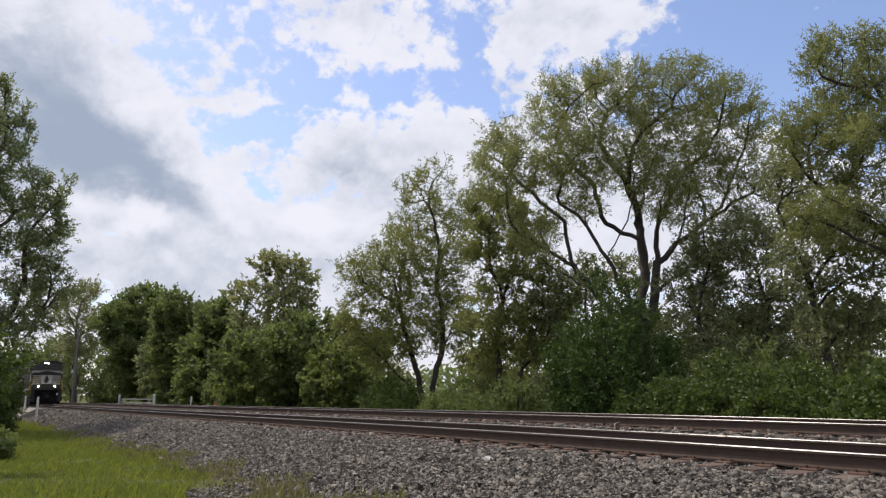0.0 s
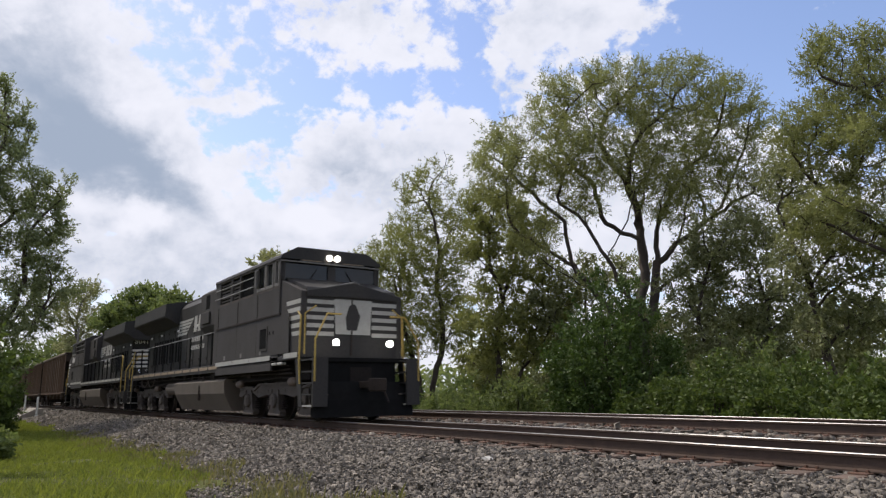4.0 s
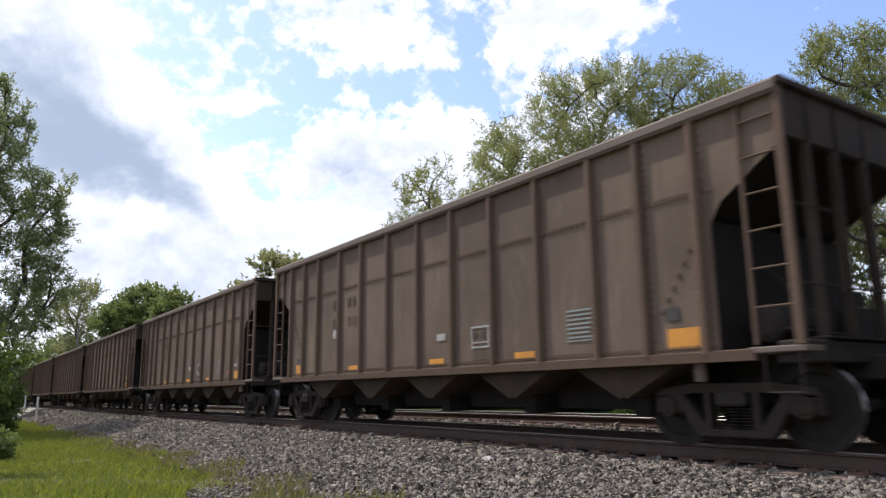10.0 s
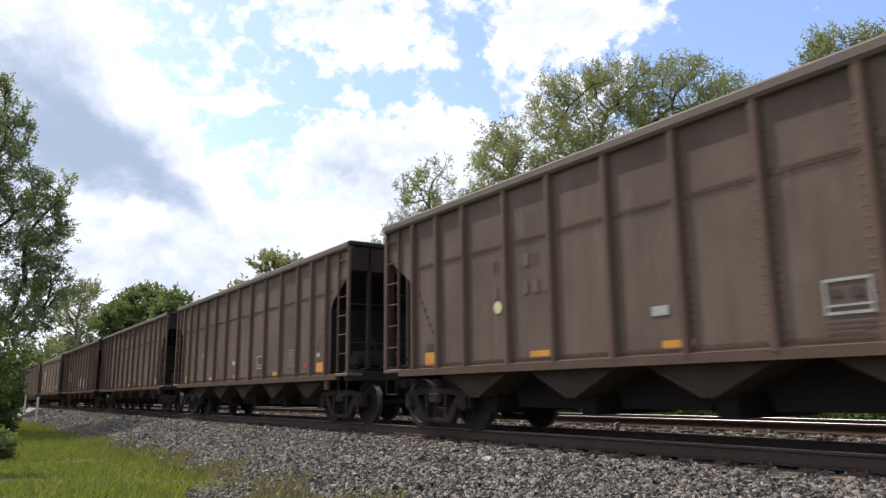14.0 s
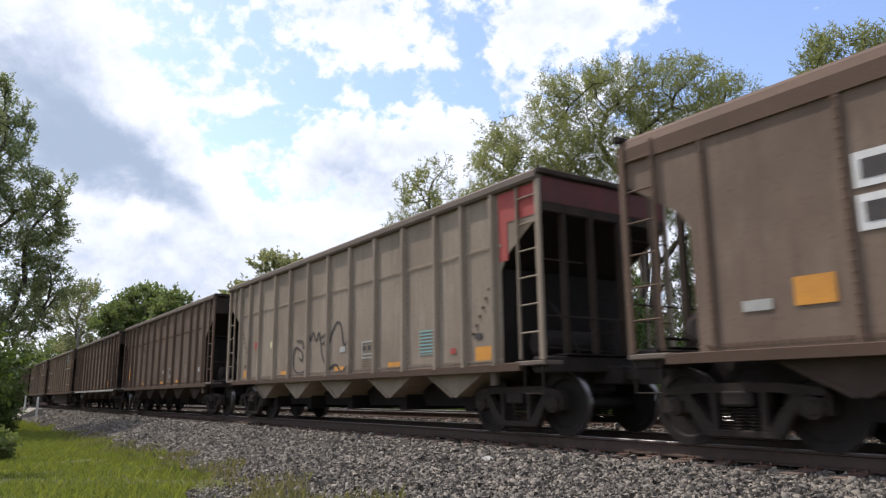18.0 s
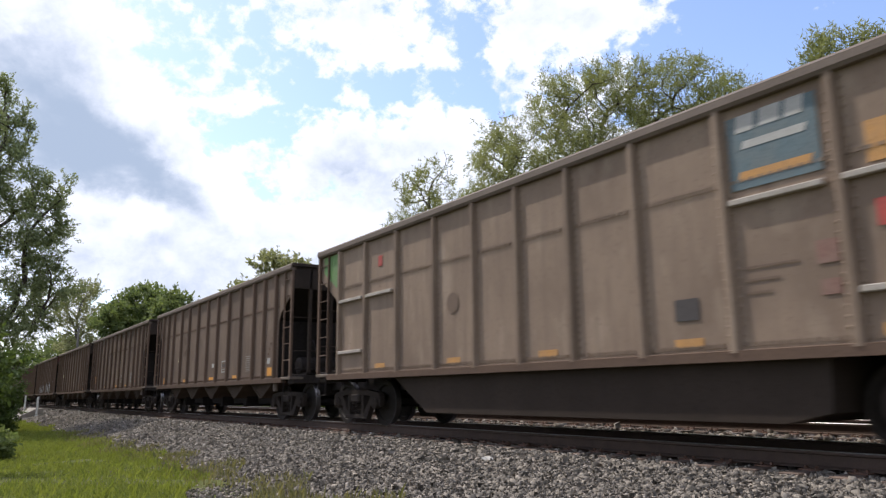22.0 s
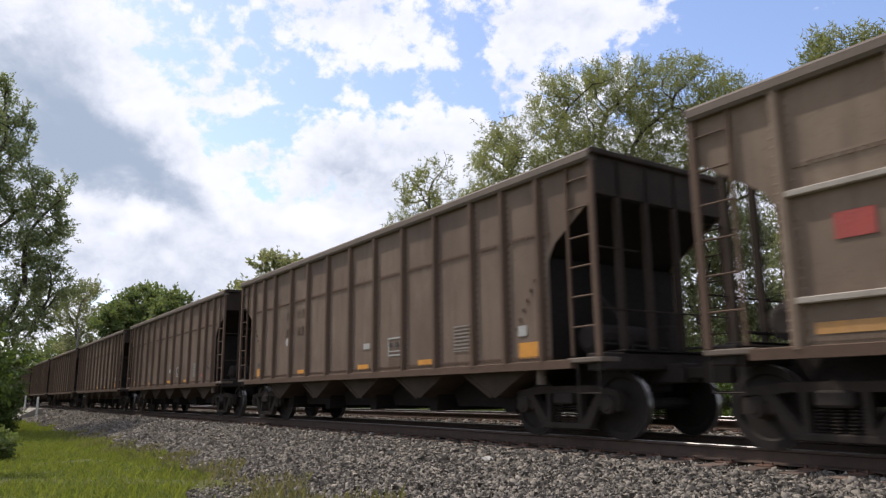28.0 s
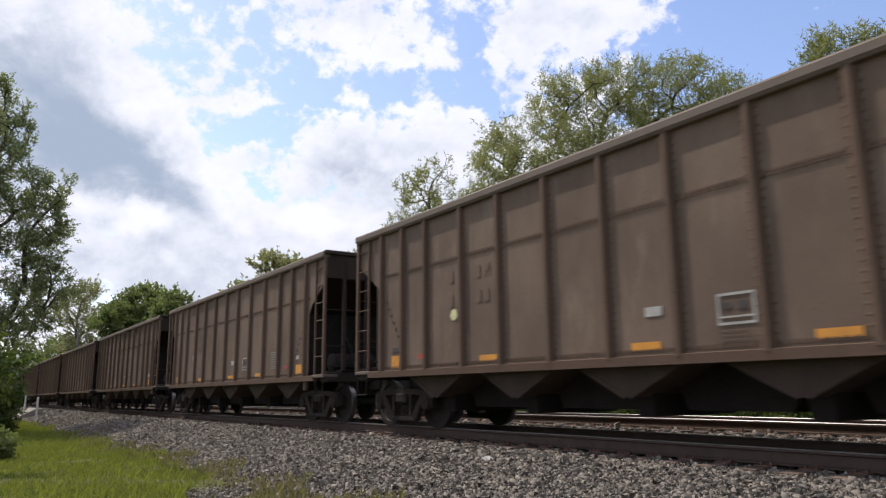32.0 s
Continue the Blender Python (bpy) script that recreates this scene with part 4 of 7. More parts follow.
    ("poplar_tree", -24.5, 19.0, ((-1.5, 6.6, 1.4, 1.4), (0.8, 7.0, 1.2, 1.2), (-3.4, 5.4, 1.2, 1.2), (-0.3, 4.2, 2.0, 1.4), (2.0, 4.4, 1.2, 1.2), (-2.2, 3.6, 1.2, 1.1)),
     M_GREYLEAF, M_BARK, "small open tree under the willow", 33, dict(OPEN, leaves=16000, leaf_len=0.18, leaf_w=0.04, trunk=0.15)),
    ("ash_tree", -38.5, -7.9, ((0.9, 15.3, 0.8, 1.3), (1.8, 14.7, 0.7, 0.8), (1.2, 12.8, 1.6, 1.6), (2.9, 10.9, 1.6, 1.3), (4.3, 10.6, 0.6, 0.6), (2.6, 9.0, 1.8, 1.5), (4.0, 7.4, 0.8, 1.3),
      (2.6, 6.4, 1.8, 1.5), (-0.1, 10.4, 2.3, 3.6), (2.6, 4.7, 1.5, 1.0), (3.9, 6.4, 1.0, 0.8)),
     M_ASHLEAF, M_BARK, "tall leafy tree beside the grass on the near side", 34, dict(WILLOW, stems=1, attract=800, leaves=62000, leaf_w=0.028, leaf_len=0.16, fuzz=0.25, trunk=0.3)),
    ("maple_tree", -48.0, 17.5, ((-4.3, 5.4, 2.1, 1.7), (-1.8, 5.8, 1.7, 1.7), (-3.4, 3.3, 2.5, 2.1), (-6.8, 4.2, 2.5, 2.1), (-9.3, 3.8, 1.7, 2.1), (0.5, 4.5, 1.8, 1.6)),
     M_DARKLEAF, M_BARK, "dark green tree in the hedge beyond the tracks", 35, dict(OPEN, leaves=20000, leaf_len=0.34, leaf_w=0.1, fuzz=0.4, step=0.55)),
    ("silver_tree", -40.0, 27.0, ((-3, 3.4, 2, 1.3), (0, 3.9, 2, 1.3), (3, 3.2, 2, 1.2), (-1, 2.2, 3, 1.2), (2.5, 2.0, 2.4, 1.1)),
     M_GREYLEAF, M_BARK, "hazy grey-green tree behind the wood", 81, dict(OPEN, leaves=12000, leaf_len=0.3, leaf_w=0.07, trunk=0.15, step=0.5)),
    ("silver_tree", -30.0, 27.0, ((-3, 3.0, 2, 1.3), (0, 3.6, 2, 1.3), (3, 3.4, 2, 1.2), (-1, 2.2, 3, 1.2), (2.5, 2.0, 2.4, 1.1)),
     M_GREYLEAF, M_BARK, "hazy grey-green tree behind the wood", 82, dict(OPEN, leaves=12000, leaf_len=0.3, leaf_w=0.07, trunk=0.15, step=0.5)),
    ("silver_tree", -19.0, 27.0, ((-3, 3.6, 2, 1.3), (0, 4.2, 2, 1.3), (3, 4.4, 2, 1.4), (-1, 2.2, 3, 1.2), (2.5, 2.0, 2.4, 1.1)),
     M_GREYLEAF, M_BARK, "hazy grey-green tree behind the wood", 83, dict(OPEN, leaves=12000, leaf_len=0.3, leaf_w=0.07, trunk=0.15, step=0.5)),
    ("silver_tree", -9.0, 26.0, ((-3, 4.0, 2, 1.3), (0, 4.6, 2, 1.5), (3, 4.2, 2, 1.3), (-1, 2.6, 3, 1.2), (2.5, 2.2, 2.4, 1.1)),
     M_GREYLEAF, M_BARK, "hazy grey-green tree behind the wood", 84, dict(OPEN, leaves=12000, leaf_len=0.26, leaf_w=0.06, trunk=0.15, step=0.5)),
    ("sapling", -18.0, -7.75, ((0.35, 2.0, 0.35, 0.35), (0.75, 2.35, 0.4, 0.3), (1.1, 2.15, 0.35, 0.28), (0.9, 1.85, 0.35, 0.25), (0.5, 2.7, 0.35, 0.25)),
     M_SHRUB, M_BARK, "young leafy sapling leaning over the grass", 64, dict(trunk=0.03, clear=1.1, attract=90, step=0.15, leaves=1500, leaf_len=0.13, leaf_w=0.034, fuzz=0.13)),
    ("maple_tree", -140.0, 22.0, ((-2, 14.0, 5, 4), (3, 12.0, 4.5, 4), (0, 7, 6.5, 5), (-5, 8, 4, 4)), M_FARLEAF, M_BARK, "tall green tree at the far end of the wood", 36, dict(FAR, leaves=15000)),
    ("maple_tree", -150.0, -13.0, ((-1, 9.0, 5, 4), (3, 7.0, 4.5, 4), (0, 5, 6.5, 4), (-5, 6, 4, 4)), M_FARLEAF, M_BARK, "tall green tree far down the line", 37, dict(FAR, leaves=12000)),
    # three added trees, out of view, keep low sky light off the far cars
    ("maple_tree", -56.0, -12.5, ((0, 13.0, 3.5, 3.0), (-3, 10.0, 3.5, 3.0), (2.5, 9.0, 3.0, 3.0), (0, 5.5, 4.5, 3.0)), M_FARLEAF, M_BARK, "added leafy green tree out of view, shading the train's near side", 71, dict(FAR, leaves=22000)),
    ("maple_tree", -76.0, -13.5, ((0, 13.0, 3.5, 3.0), (-3, 10.0, 3.5, 3.0), (2.0, 9.0, 3.0, 3.0), (0, 5.5, 4.5, 3.0)), M_FARLEAF, M_BARK, "added leafy green tree out of view, shading the train's near side", 72, dict(FAR, leaves=20000)),
    ("maple_tree", -98.0, -14.0, ((0, 13.0, 3.5, 3.0), (-3, 10.0, 3.5, 3.0), (2.0, 9.0, 3.0, 3.0), (0, 5.5, 4.5, 3.0)), M_FARLEAF, M_BARK, "added leafy green tree out of view, shading the train's near side", 73, dict(FAR, leaves=18000)),
    ("maple_tree", -205.0, 14.0, ((-3, 13.0, 4.5, 3.5), (3, 11.0, 4.5, 3.5), (-7, 10.0, 4, 3.5), (0, 6, 8.0, 4.0)), M_FARLEAF, M_BARK, "leafy green tree far down the line", 39, dict(FAR, leaves=20000)),
    ("maple_tree", -235.0, 11.0, ((-3, 14.0, 5, 4.0), (3, 12.5, 5, 4.0), (-8, 11.0, 5, 4), (0, 6, 9.0, 4.5)), M_FARLEAF, M_BARK, "leafy green tree at the far end of the line", 40, dict(FAR, leaves=20000)),
    ("maple_tree", -170.0, 14.0, ((-1, 11.0, 5, 4), (3, 9.0, 4.5, 4), (0, 5, 6.5, 4), (-5, 8, 4, 4)), M_FARLEAF, M_BARK, "tall green tree beside the line far off", 38, dict(FAR, leaves=12000)),
)
SHRUBS = (
    ("elder_bush", -18.1, 11.8, 4.8, 4.2, 5.5, M_ELDER, "large dense dark green bush", 41, 26000),
    ("shrub", -10.6, 10.4, 3.4, 2.4, 2.2, M_SHRUB, "bright green shrub by the far track", 42, 10000),
    ("shrub", -13.4, 10.8, 3.4, 2.4, 2.4, M_SHRUB, "leafy green shrub by the far track", 43, 10000),
    ("shrub", -8.2, 10.0, 3.0, 2.2, 1.9, M_SHRUB, "low bright green shrub by the far track", 44, 9000),
    ("shrub", -15.2, 10.4, 2.4, 2.0, 1.7, M_SHRUB, "low green shrub by the far track", 45, 7000),
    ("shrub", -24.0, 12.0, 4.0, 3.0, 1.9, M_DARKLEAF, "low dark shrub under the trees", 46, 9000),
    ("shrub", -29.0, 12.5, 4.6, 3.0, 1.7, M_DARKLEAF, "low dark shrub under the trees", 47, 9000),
    ("shrub", -36.0, 13.0, 5.0, 3.0, 2.4, M_SHRUB, "leafy green shrub under the trees", 48, 10000),
    ("thicket", -44.0, 13.5, 6.0, 4.0, 5.0, M_THICKET, "dense dark green thicket beyond the tracks", 49, 14000),
    ("thicket", -52.0, 13.5, 7.0, 4.0, 6.2, M_THICKET, "dense green thicket beyond the tracks", 50, 14000),
    ("thicket", -61.0, 13.0, 8.0, 4.0, 5.6, M_THICKET, "dense dark thicket by the road", 51, 13000),
    ("thicket", -69.5, 14.3, 7.0, 4.0, 4.4, M_DARKLEAF, "dense dark thicket by the road", 52, 10000),
    ("thicket", -108.0, 18.5, 14.0, 5.0, 6.0, M_DARKLEAF, "dense dark thicket by the crossing", 53, 10000),
    ("thicket", -125.0, 13.0, 18.0, 5.0, 7.0, M_FARLEAF, "dense green thicket by the crossing", 54, 10000),
    ("bush", -38.3, -6.2, 3.0, 2.6, 4.4, M_SHRUB, "leafy bush at the foot of the near tree", 55, 15000),
    ("bush", -21.5, -7.15, 1.3, 1.2, 0.95, M_DARKLEAF, "low dark bush by the grass", 56, 7000),
    ("shrub", -5.5, 10.5, 3.4, 2.4, 2.0, M_SHRUB, "bright green shrub by the far track", 57, 7000),
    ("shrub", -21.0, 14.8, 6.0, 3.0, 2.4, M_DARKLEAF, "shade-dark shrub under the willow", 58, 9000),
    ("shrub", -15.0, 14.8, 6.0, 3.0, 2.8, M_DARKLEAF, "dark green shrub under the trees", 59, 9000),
    ("shrub", -9.0, 14.0, 5.0, 3.0, 2.8, M_SHRUB, "leafy green shrub under the trees", 60, 8000),
    ("shrub", -27.0, 17.5, 7.0, 3.0, 2.6, M_GREYLEAF, "grey-green shrub at the back of the wood", 61, 9000),
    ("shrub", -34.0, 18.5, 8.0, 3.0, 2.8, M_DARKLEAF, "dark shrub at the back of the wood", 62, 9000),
    ("bush", -44.0, -7.0, 4.0, 3.0, 4.5, M_SHRUB, "leafy green bush beside the near tree", 63, 8000),
)
build_track()
build_trees()


def far_woods():
    """Woods all round the horizon, joined."""
    rng = np.random.default_rng(77)
    pts = []
    for i in range(520):
        a = rng.random() * 2 * math.pi
        r = rng.uniform(230, 420)
        x, y = r * math.cos(a), r * math.sin(a)
        if abs(y) < 14:
            continue
        h = rng.uniform(7, 13)
        for q in range(10):
            pts.append((x + rng.normal(0, 4), y + rng.normal(0, 4), -1 + h * (0.1 + 0.85 * rng.random())))
    me = leaf_cloud(rng, pts, (1.6, 1.6, 1.2), 40000, 2.4, 0.9, 0.1, M_FARLEAF, "far_woods")
    tagged(new("far_woods", me), "distant green woods along the horizon", "woods", kind="stuff")


far_woods()


# ---- posts and small things down the line ----
def marker_post(x, y, h, label, r=0.07, dz=0.0):
    z = float(ground_height(x, y)) + dz
    ob = part("marker_post", Form().tube([(x, y, z - 0.1), (x, y, z + h - 0.05), (x, y, z + h)], [r, r, r * 0.5], 10), M_POST)
    return tagged(ob, label, "post", "white posts by the crossing")


marker_post(-57.0, -2.6, 1.3, "white painted wooden marker post beside the ramp", dz=0.0)
marker_post(-72.0, -2.15, 1.25, "white painted wooden marker post beside the ramp", dz=0.1)
marker_post(-71.5, 11.6, 1.45, "leaning white marker post in the weeds", 0.09)
marker_post(-126.0, 9.3, 2.1, "thin white marker post", 0.06)
# ---- the train ----
CAR_BODY, CAR_PITCH = 14.53, 16.153
H2 = CAR_BODY / 2
RIBS = (1.16, 2.01, 2.86, 3.99, 5.12, 6.26, 7.38, 8.52, 9.66, 10.70, 11.84, 12.67, 13.48)
TRUCK_AT = 6.08


def wheelset_mesh(radius, gauge_half=0.7535):
    f = Form()
    for s in (-1, 1):
        y0 = s * gauge_half
        prof = [(0.09, -0.09), (0.17, -0.09), (0.19, -0.03), (radius - 0.11, -0.03), (radius - 0.075, -0.068), (radius, -0.068), (radius + 0.004, 0.035),
                (radius + 0.028, 0.045), (radius + 0.022, 0.066), (radius - 0.075, 0.066), (radius - 0.1, 0.03), (0.17, 0.04), (0.09, 0.09)]
        f.turned([(r, -s * -y) if s < 0 else (r, -y) for r, y in prof], (0, y0, 0), 28)
    f.turned([(0.085, -1.0), (0.085, 1.0)], (0, 0, 0), 12)
    me = f.mesh("wheelset", M_WHEEL)
    me.materials.append(M_RIM)
    for p in me.polygons:
        if all(math.hypot(me.vertices[v].co.x, me.vertices[v].co.z) > radius - 0.01 for v in p.vertices):
            p.material_index = 1
    return me


TRUCK_MESH = {}


def freight_truck(parent, x):
    """A three-piece freight truck: two cast side frames with springs, a bolster, two wheelsets."""
    if "bolster" not in TRUCK_MESH:
        for s in (-1, 1):
            f = Form()
            y0, y1 = s * 0.93, s * 1.06
            # cast frame: slender top member, slanting legs down to the spring seat, columns, jaws and bearing ends
            f.prism([(-1.08, 0.58), (-1.02, 0.67), (-0.50, 0.73), (0.50, 0.73), (1.02, 0.67), (1.08, 0.58), (0.98, 0.56), (0.48, 0.62), (-0.48, 0.62), (-0.98, 0.56)], y0, y1)
            for e in (-1, 1):
                f.prism([(e * 0.80, 0.60), (e * 0.66, 0.60), (e * 0.34, 0.21), (e * 0.50, 0.13)], s * 0.935, s * 1.055)
                f.box(e * 0.28, e * 0.36, s * 0.94, s * 1.065, 0.20, 0.66)
                f.box(e * 0.70, e * 0.76, s * 0.94, s * 1.05, 0.38, 0.60)
                f.box(e * 1.02, e * 1.08, s * 0.94, s * 1.05, 0.38, 0.60)
            f.box(-0.50, 0.50, s * 0.925, s * 1.07, 0.11, 0.20, 0.015)
            for c in (-0.89, 0.89):
                f.box(c - 0.15, c + 0.15, s * 0.94, s * 1.06, 0.52, 0.60, 0.012)
                f.turned([(0.02, -0.06), (0.07, -0.06), (0.085, -0.04), (0.125, -0.035), (0.13, 0.09)], (c, s * 1.06 if s < 0 else s * 1.00, 0.457), 14)
            TRUCK_MESH["side", s] = f.mesh("side_frame", M_TRUCK)
            g = Form()
            for c in (-0.18, 0.0, 0.18):
                for q in range(7):
                    n0 = len(g.v)
                    g.turned([(0.05, -0.012), (0.078, 0.0), (0.05, 0.012)], (0, 0, 0), 8)
                    g.v[n0:] = [(c + x, s * 1.0 + z, 0.215 + 0.036 * q + y) for x, y, z in g.v[n0:]]
            TRUCK_MESH["spring", s] = g.mesh("spring_nest", M_TRUCK)
        TRUCK_MESH["bolster"] = Form().box(-0.2, 0.2, -1.1, 1.1, 0.46, 0.64, 0.03).mesh("bolster", M_UNDER)
        TRUCK_MESH["wheel"] = wheelset_mesh(0.457)
    truck = part("truck", TRUCK_MESH["bolster"], None, parent, "grimy cast-steel freight truck", at=(x, 0, 0))
    for s in (-1, 1):
        part("side_frame", TRUCK_MESH["side", s], None, truck)
        part("spring_nest", TRUCK_MESH["spring", s], None, truck)["kind"] = "stuff"
    for k, c in enumerate((-0.89, 0.89)):
        w = part("wheelset", TRUCK_MESH["wheel"], None, truck, at=(c, 0, 0.457))
        SPINNING.append((w, c, 0.457, 0.457, 1))
    return truck


SPINNING = []          # wheelset, place on its truck, axle height, radius, sense
HOPPER_MESH = {}


def hopper_meshes(style):
    """The meshes of one style of coal car, shared by all cars of that style.
    ribbed: outside ribs and four bays; smooth: few posts and a rounded top; skirted: ribs, shelves and a deep skirt."""
    if style in HOPPER_MESH:
        return HOPPER_MESH[style]
    M = {"ribbed": (M_CAR, M_RIB, M_CHORD), "smooth": (M_CAR, M_RIB, M_RIB), "skirted": (M_DUSTCAR, M_DUSTCAR, M_CHORD), "pale": (M_GREYCAR, M_GREYCAR, M_CHORD)}[style]
    d = {}
    zt = 3.86
    for s in (-1, 1):
        y0, y1 = s * 1.405, s * 1.425
        outline = [(-H2 + 1.0, 1.02), (H2 - 1.0, 1.02), (H2 - 1.0, 2.55), (H2 - 0.85, 2.78), (H2 - 0.06, 3.30), (H2 - 0.03, zt), (-H2 + 0.03, zt), (-H2 + 0.06, 3.30), (-H2 + 0.85, 2.78), (-H2 + 1.0, 2.55)]
        d["side", s] = Form().prism(outline, y0, y1).mesh("side_sheet", M[0])
        top = [(s * 1.36, 3.84), (s * 1.50, 3.84), (s * 1.53, 3.88), (s * 1.53, 3.97), (s * 1.49, 4.01), (s * 1.36, 4.01)]
        if style == "smooth":
            top = [(s * 1.36, 3.60), (s * 1.46, 3.60), (s * 1.47, 3.80), (s * 1.42, 3.92), (s * 1.33, 3.99), (s * 1.30, 3.99)]
        d["chord", s] = Form().prism(top, -H2, H2, "x").mesh("top_chord", M[2])
        d["sill", s] = Form().prism([(s * 1.36, 0.96), (s * 1.49, 0.96), (s * 1.50, 1.075), (s * 1.42, 1.09), (s * 1.36, 1.09)], -H2 + 0.55, H2 - 0.55, "x").mesh("side_sill", M_RIB)
        # riveted seam along the sheet, with its row of lugs
        seam = Form().box(-H2 + 1.0, H2 - 1.0, s * 1.425, s * 1.434, 2.99, 3.015)
        for x in np.arange(-H2 + 1.1, H2 - 1.0, 0.115):
            seam.box(x, x + 0.055, s * 1.425, s * 1.447, 2.945, 2.985)
        d["seam", s] = seam.mesh("seam", M[1])
        foot = Form()
        for x in np.arange(-H2 + 1.1, H2 - 1.0, 0.10):
            foot.box(x, x + 0.045, s * 1.425, s * 1.446, 1.12, 1.165)
        d["rivets", s] = foot.mesh("rivet_strip", M[1])
        # rib: a tapered pressed channel with a flange on each side
        r = Form().prism([(-0.075, s * 1.425), (-0.05, s * 1.495), (-0.03, s * 1.508), (0.03, s * 1.508), (0.05, s * 1.495), (0.075, s * 1.425)], 1.05, zt, "z")
        if style == "smooth":
            r = Form().prism([(-0.03, s * 1.425), (-0.025, s * 1.46), (0.025, s * 1.46), (0.03, s * 1.425)], 1.05, 3.62, "z")
        for z in np.arange(1.14, 3.84 if style != "smooth" else 3.6, 0.105):
            for c in ((-0.094, 0.094) if style != "smooth" else (0.0,)):
                yb, yt = (1.425, 1.444) if style != "smooth" else (1.46, 1.470)
                r.add([(c - 0.018, s * yb, z - 0.018), (c + 0.018, s * yb, z - 0.018), (c + 0.018, s * yb, z + 0.018), (c - 0.018, s * yb, z + 0.018), (c, s * yt, z)],
                        [(0, 1, 4), (1, 2, 4), (2, 3, 4), (3, 0, 4)])
        d["rib", s] = r.mesh("rib", M[1])
        for e in (-1, 1):
            # ladder of the corner: outer and inner stile with rungs
            f = Form()
            xo, xi = e * (H2 - 0.03), e * (H2 - 0.52)
            f.box(xo - 0.05, xo + 0.05, s * 1.43, s * 1.49, 1.10, 3.84, 0.008)
            f.box(xi - 0.02, xi + 0.02, s * 1.44, s * 1.485, 1.12, 3.84, 0.006)
            for z in (1.52, 1.94, 2.36, 2.78, 3.20, 3.62):
                f.tube([(xo, s * 1.465, z), (xi, s * 1.465, z)], 0.012, 6)
            lad = M_RIB if style != "pale" else M_GREYCAR
            d["ladder", s, e] = f.mesh("ladder", lad)
            d["stile", s, e, 0] = Form().box(xo - 0.05, xo + 0.05, s * 1.43, s * 1.49, 1.10, 3.84, 0.008).mesh("ladder_stile", lad)
            d["stile", s, e, 1] = Form().box(xi - 0.02, xi + 0.02, s * 1.44, s * 1.485, 1.12, 3.84, 0.006).mesh("ladder_stile", lad)
            d["rung", s, e] = Form().tube([(xo, s * 1.465, 0), (xi, s * 1.465, 0)], 0.013, 6).mesh("rung", lad)
            d["step", s, e] = Form().box(e * (H2 - 0.62), e * (H2 + 0.03), s * 1.12, s * 1.49, 1.03, 1.10, 0.012).mesh("corner_step", M_CHORD)
            f = Form().tube([(e * (H2 - 0.05), s * 1.46, 1.03), (e * (H2 - 0.05), s * 1.46, 0.62), (e * (H2 - 0.45), s * 1.46, 0.62), (e * (H2 - 0.45), s * 1.46, 1.03)], 0.014, 6)
            d["stirrup", s, e] = f.mesh("stirrup", M_UNDER)
            d["jackpad", s, e] = Form().turned([(0.02, -0.11), (0.10, -0.11), (0.10, 0.10), (0.02, 0.10)], (0, 0, 0), 12)
            for i, (px, py, pz) in enumerate(d["jackpad", s, e].v):
                d["jackpad", s, e].v[i] = (e * (H2 - 1.38) + px * 0.7, s * 1.30 + pz * 0.7, 0.86 + py)
            d["jackpad", s, e] = d["jackpad", s, e].mesh("brake_cylinder", M_CHORD)
    for e in (-1, 1):
        xe = e * H2
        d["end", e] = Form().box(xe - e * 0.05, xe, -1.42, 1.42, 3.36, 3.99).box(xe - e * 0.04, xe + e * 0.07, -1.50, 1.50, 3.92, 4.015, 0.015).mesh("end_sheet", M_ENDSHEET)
        # slope sheet down to the outermost bay; the recess's shade is in its black
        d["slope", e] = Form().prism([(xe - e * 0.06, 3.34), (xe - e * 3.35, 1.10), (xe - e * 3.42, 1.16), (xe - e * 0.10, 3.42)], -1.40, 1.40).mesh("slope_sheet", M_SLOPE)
        # bulkhead closing the end recess, coloured as dark as the shade there
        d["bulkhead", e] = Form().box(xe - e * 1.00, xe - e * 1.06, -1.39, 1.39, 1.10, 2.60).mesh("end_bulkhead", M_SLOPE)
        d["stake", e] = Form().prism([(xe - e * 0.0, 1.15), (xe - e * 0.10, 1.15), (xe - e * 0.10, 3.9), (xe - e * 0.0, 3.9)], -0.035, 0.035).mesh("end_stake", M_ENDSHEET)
        d["endsill", e] = Form().box(xe - e * 0.34, xe + e * 0.02, -1.40, 1.40, 0.92, 1.16, 0.02).box(xe - e * 0.3, xe + e * 0.30, -0.18, 0.18, 0.74, 1.02, 0.02).mesh("end_sill", M_UNDER)
        f = Form().box(xe + e * 0.25, xe + e * 0.62, -0.09, 0.09, 0.80, 0.96, 0.02)
        f.prism([(xe + e * 0.60, -0.15), (xe + e * 0.83, -0.17), (xe + e * 0.86, -0.03), (xe + e * 0.80, 0.0), (xe + e * 0.85, 0.13), (xe + e * 0.60, 0.14)], 0.74, 1.02, "z")
        d["coupler", e] = f.mesh("coupler", M_TRUCK)
        d["hose", e] = Form().tube([(xe + e * 0.2, 0.35, 0.82), (xe + e * 0.45, 0.36, 0.62), (xe + e * 0.65, 0.3, 0.42), (xe + e * 0.8, 0.2, 0.52)], 0.022, 6).mesh("air_hose", M_UNDER)
        d["crossrail", e] = Form().tube([(xe, -1.45, 1.75), (xe, 1.45, 1.75)], 0.013, 6).tube([(xe, -1.45, 2.6), (xe, -0.6, 2.6)], 0.013, 6).mesh("grab_rail", M_ENDSHEET)
    f = Form()
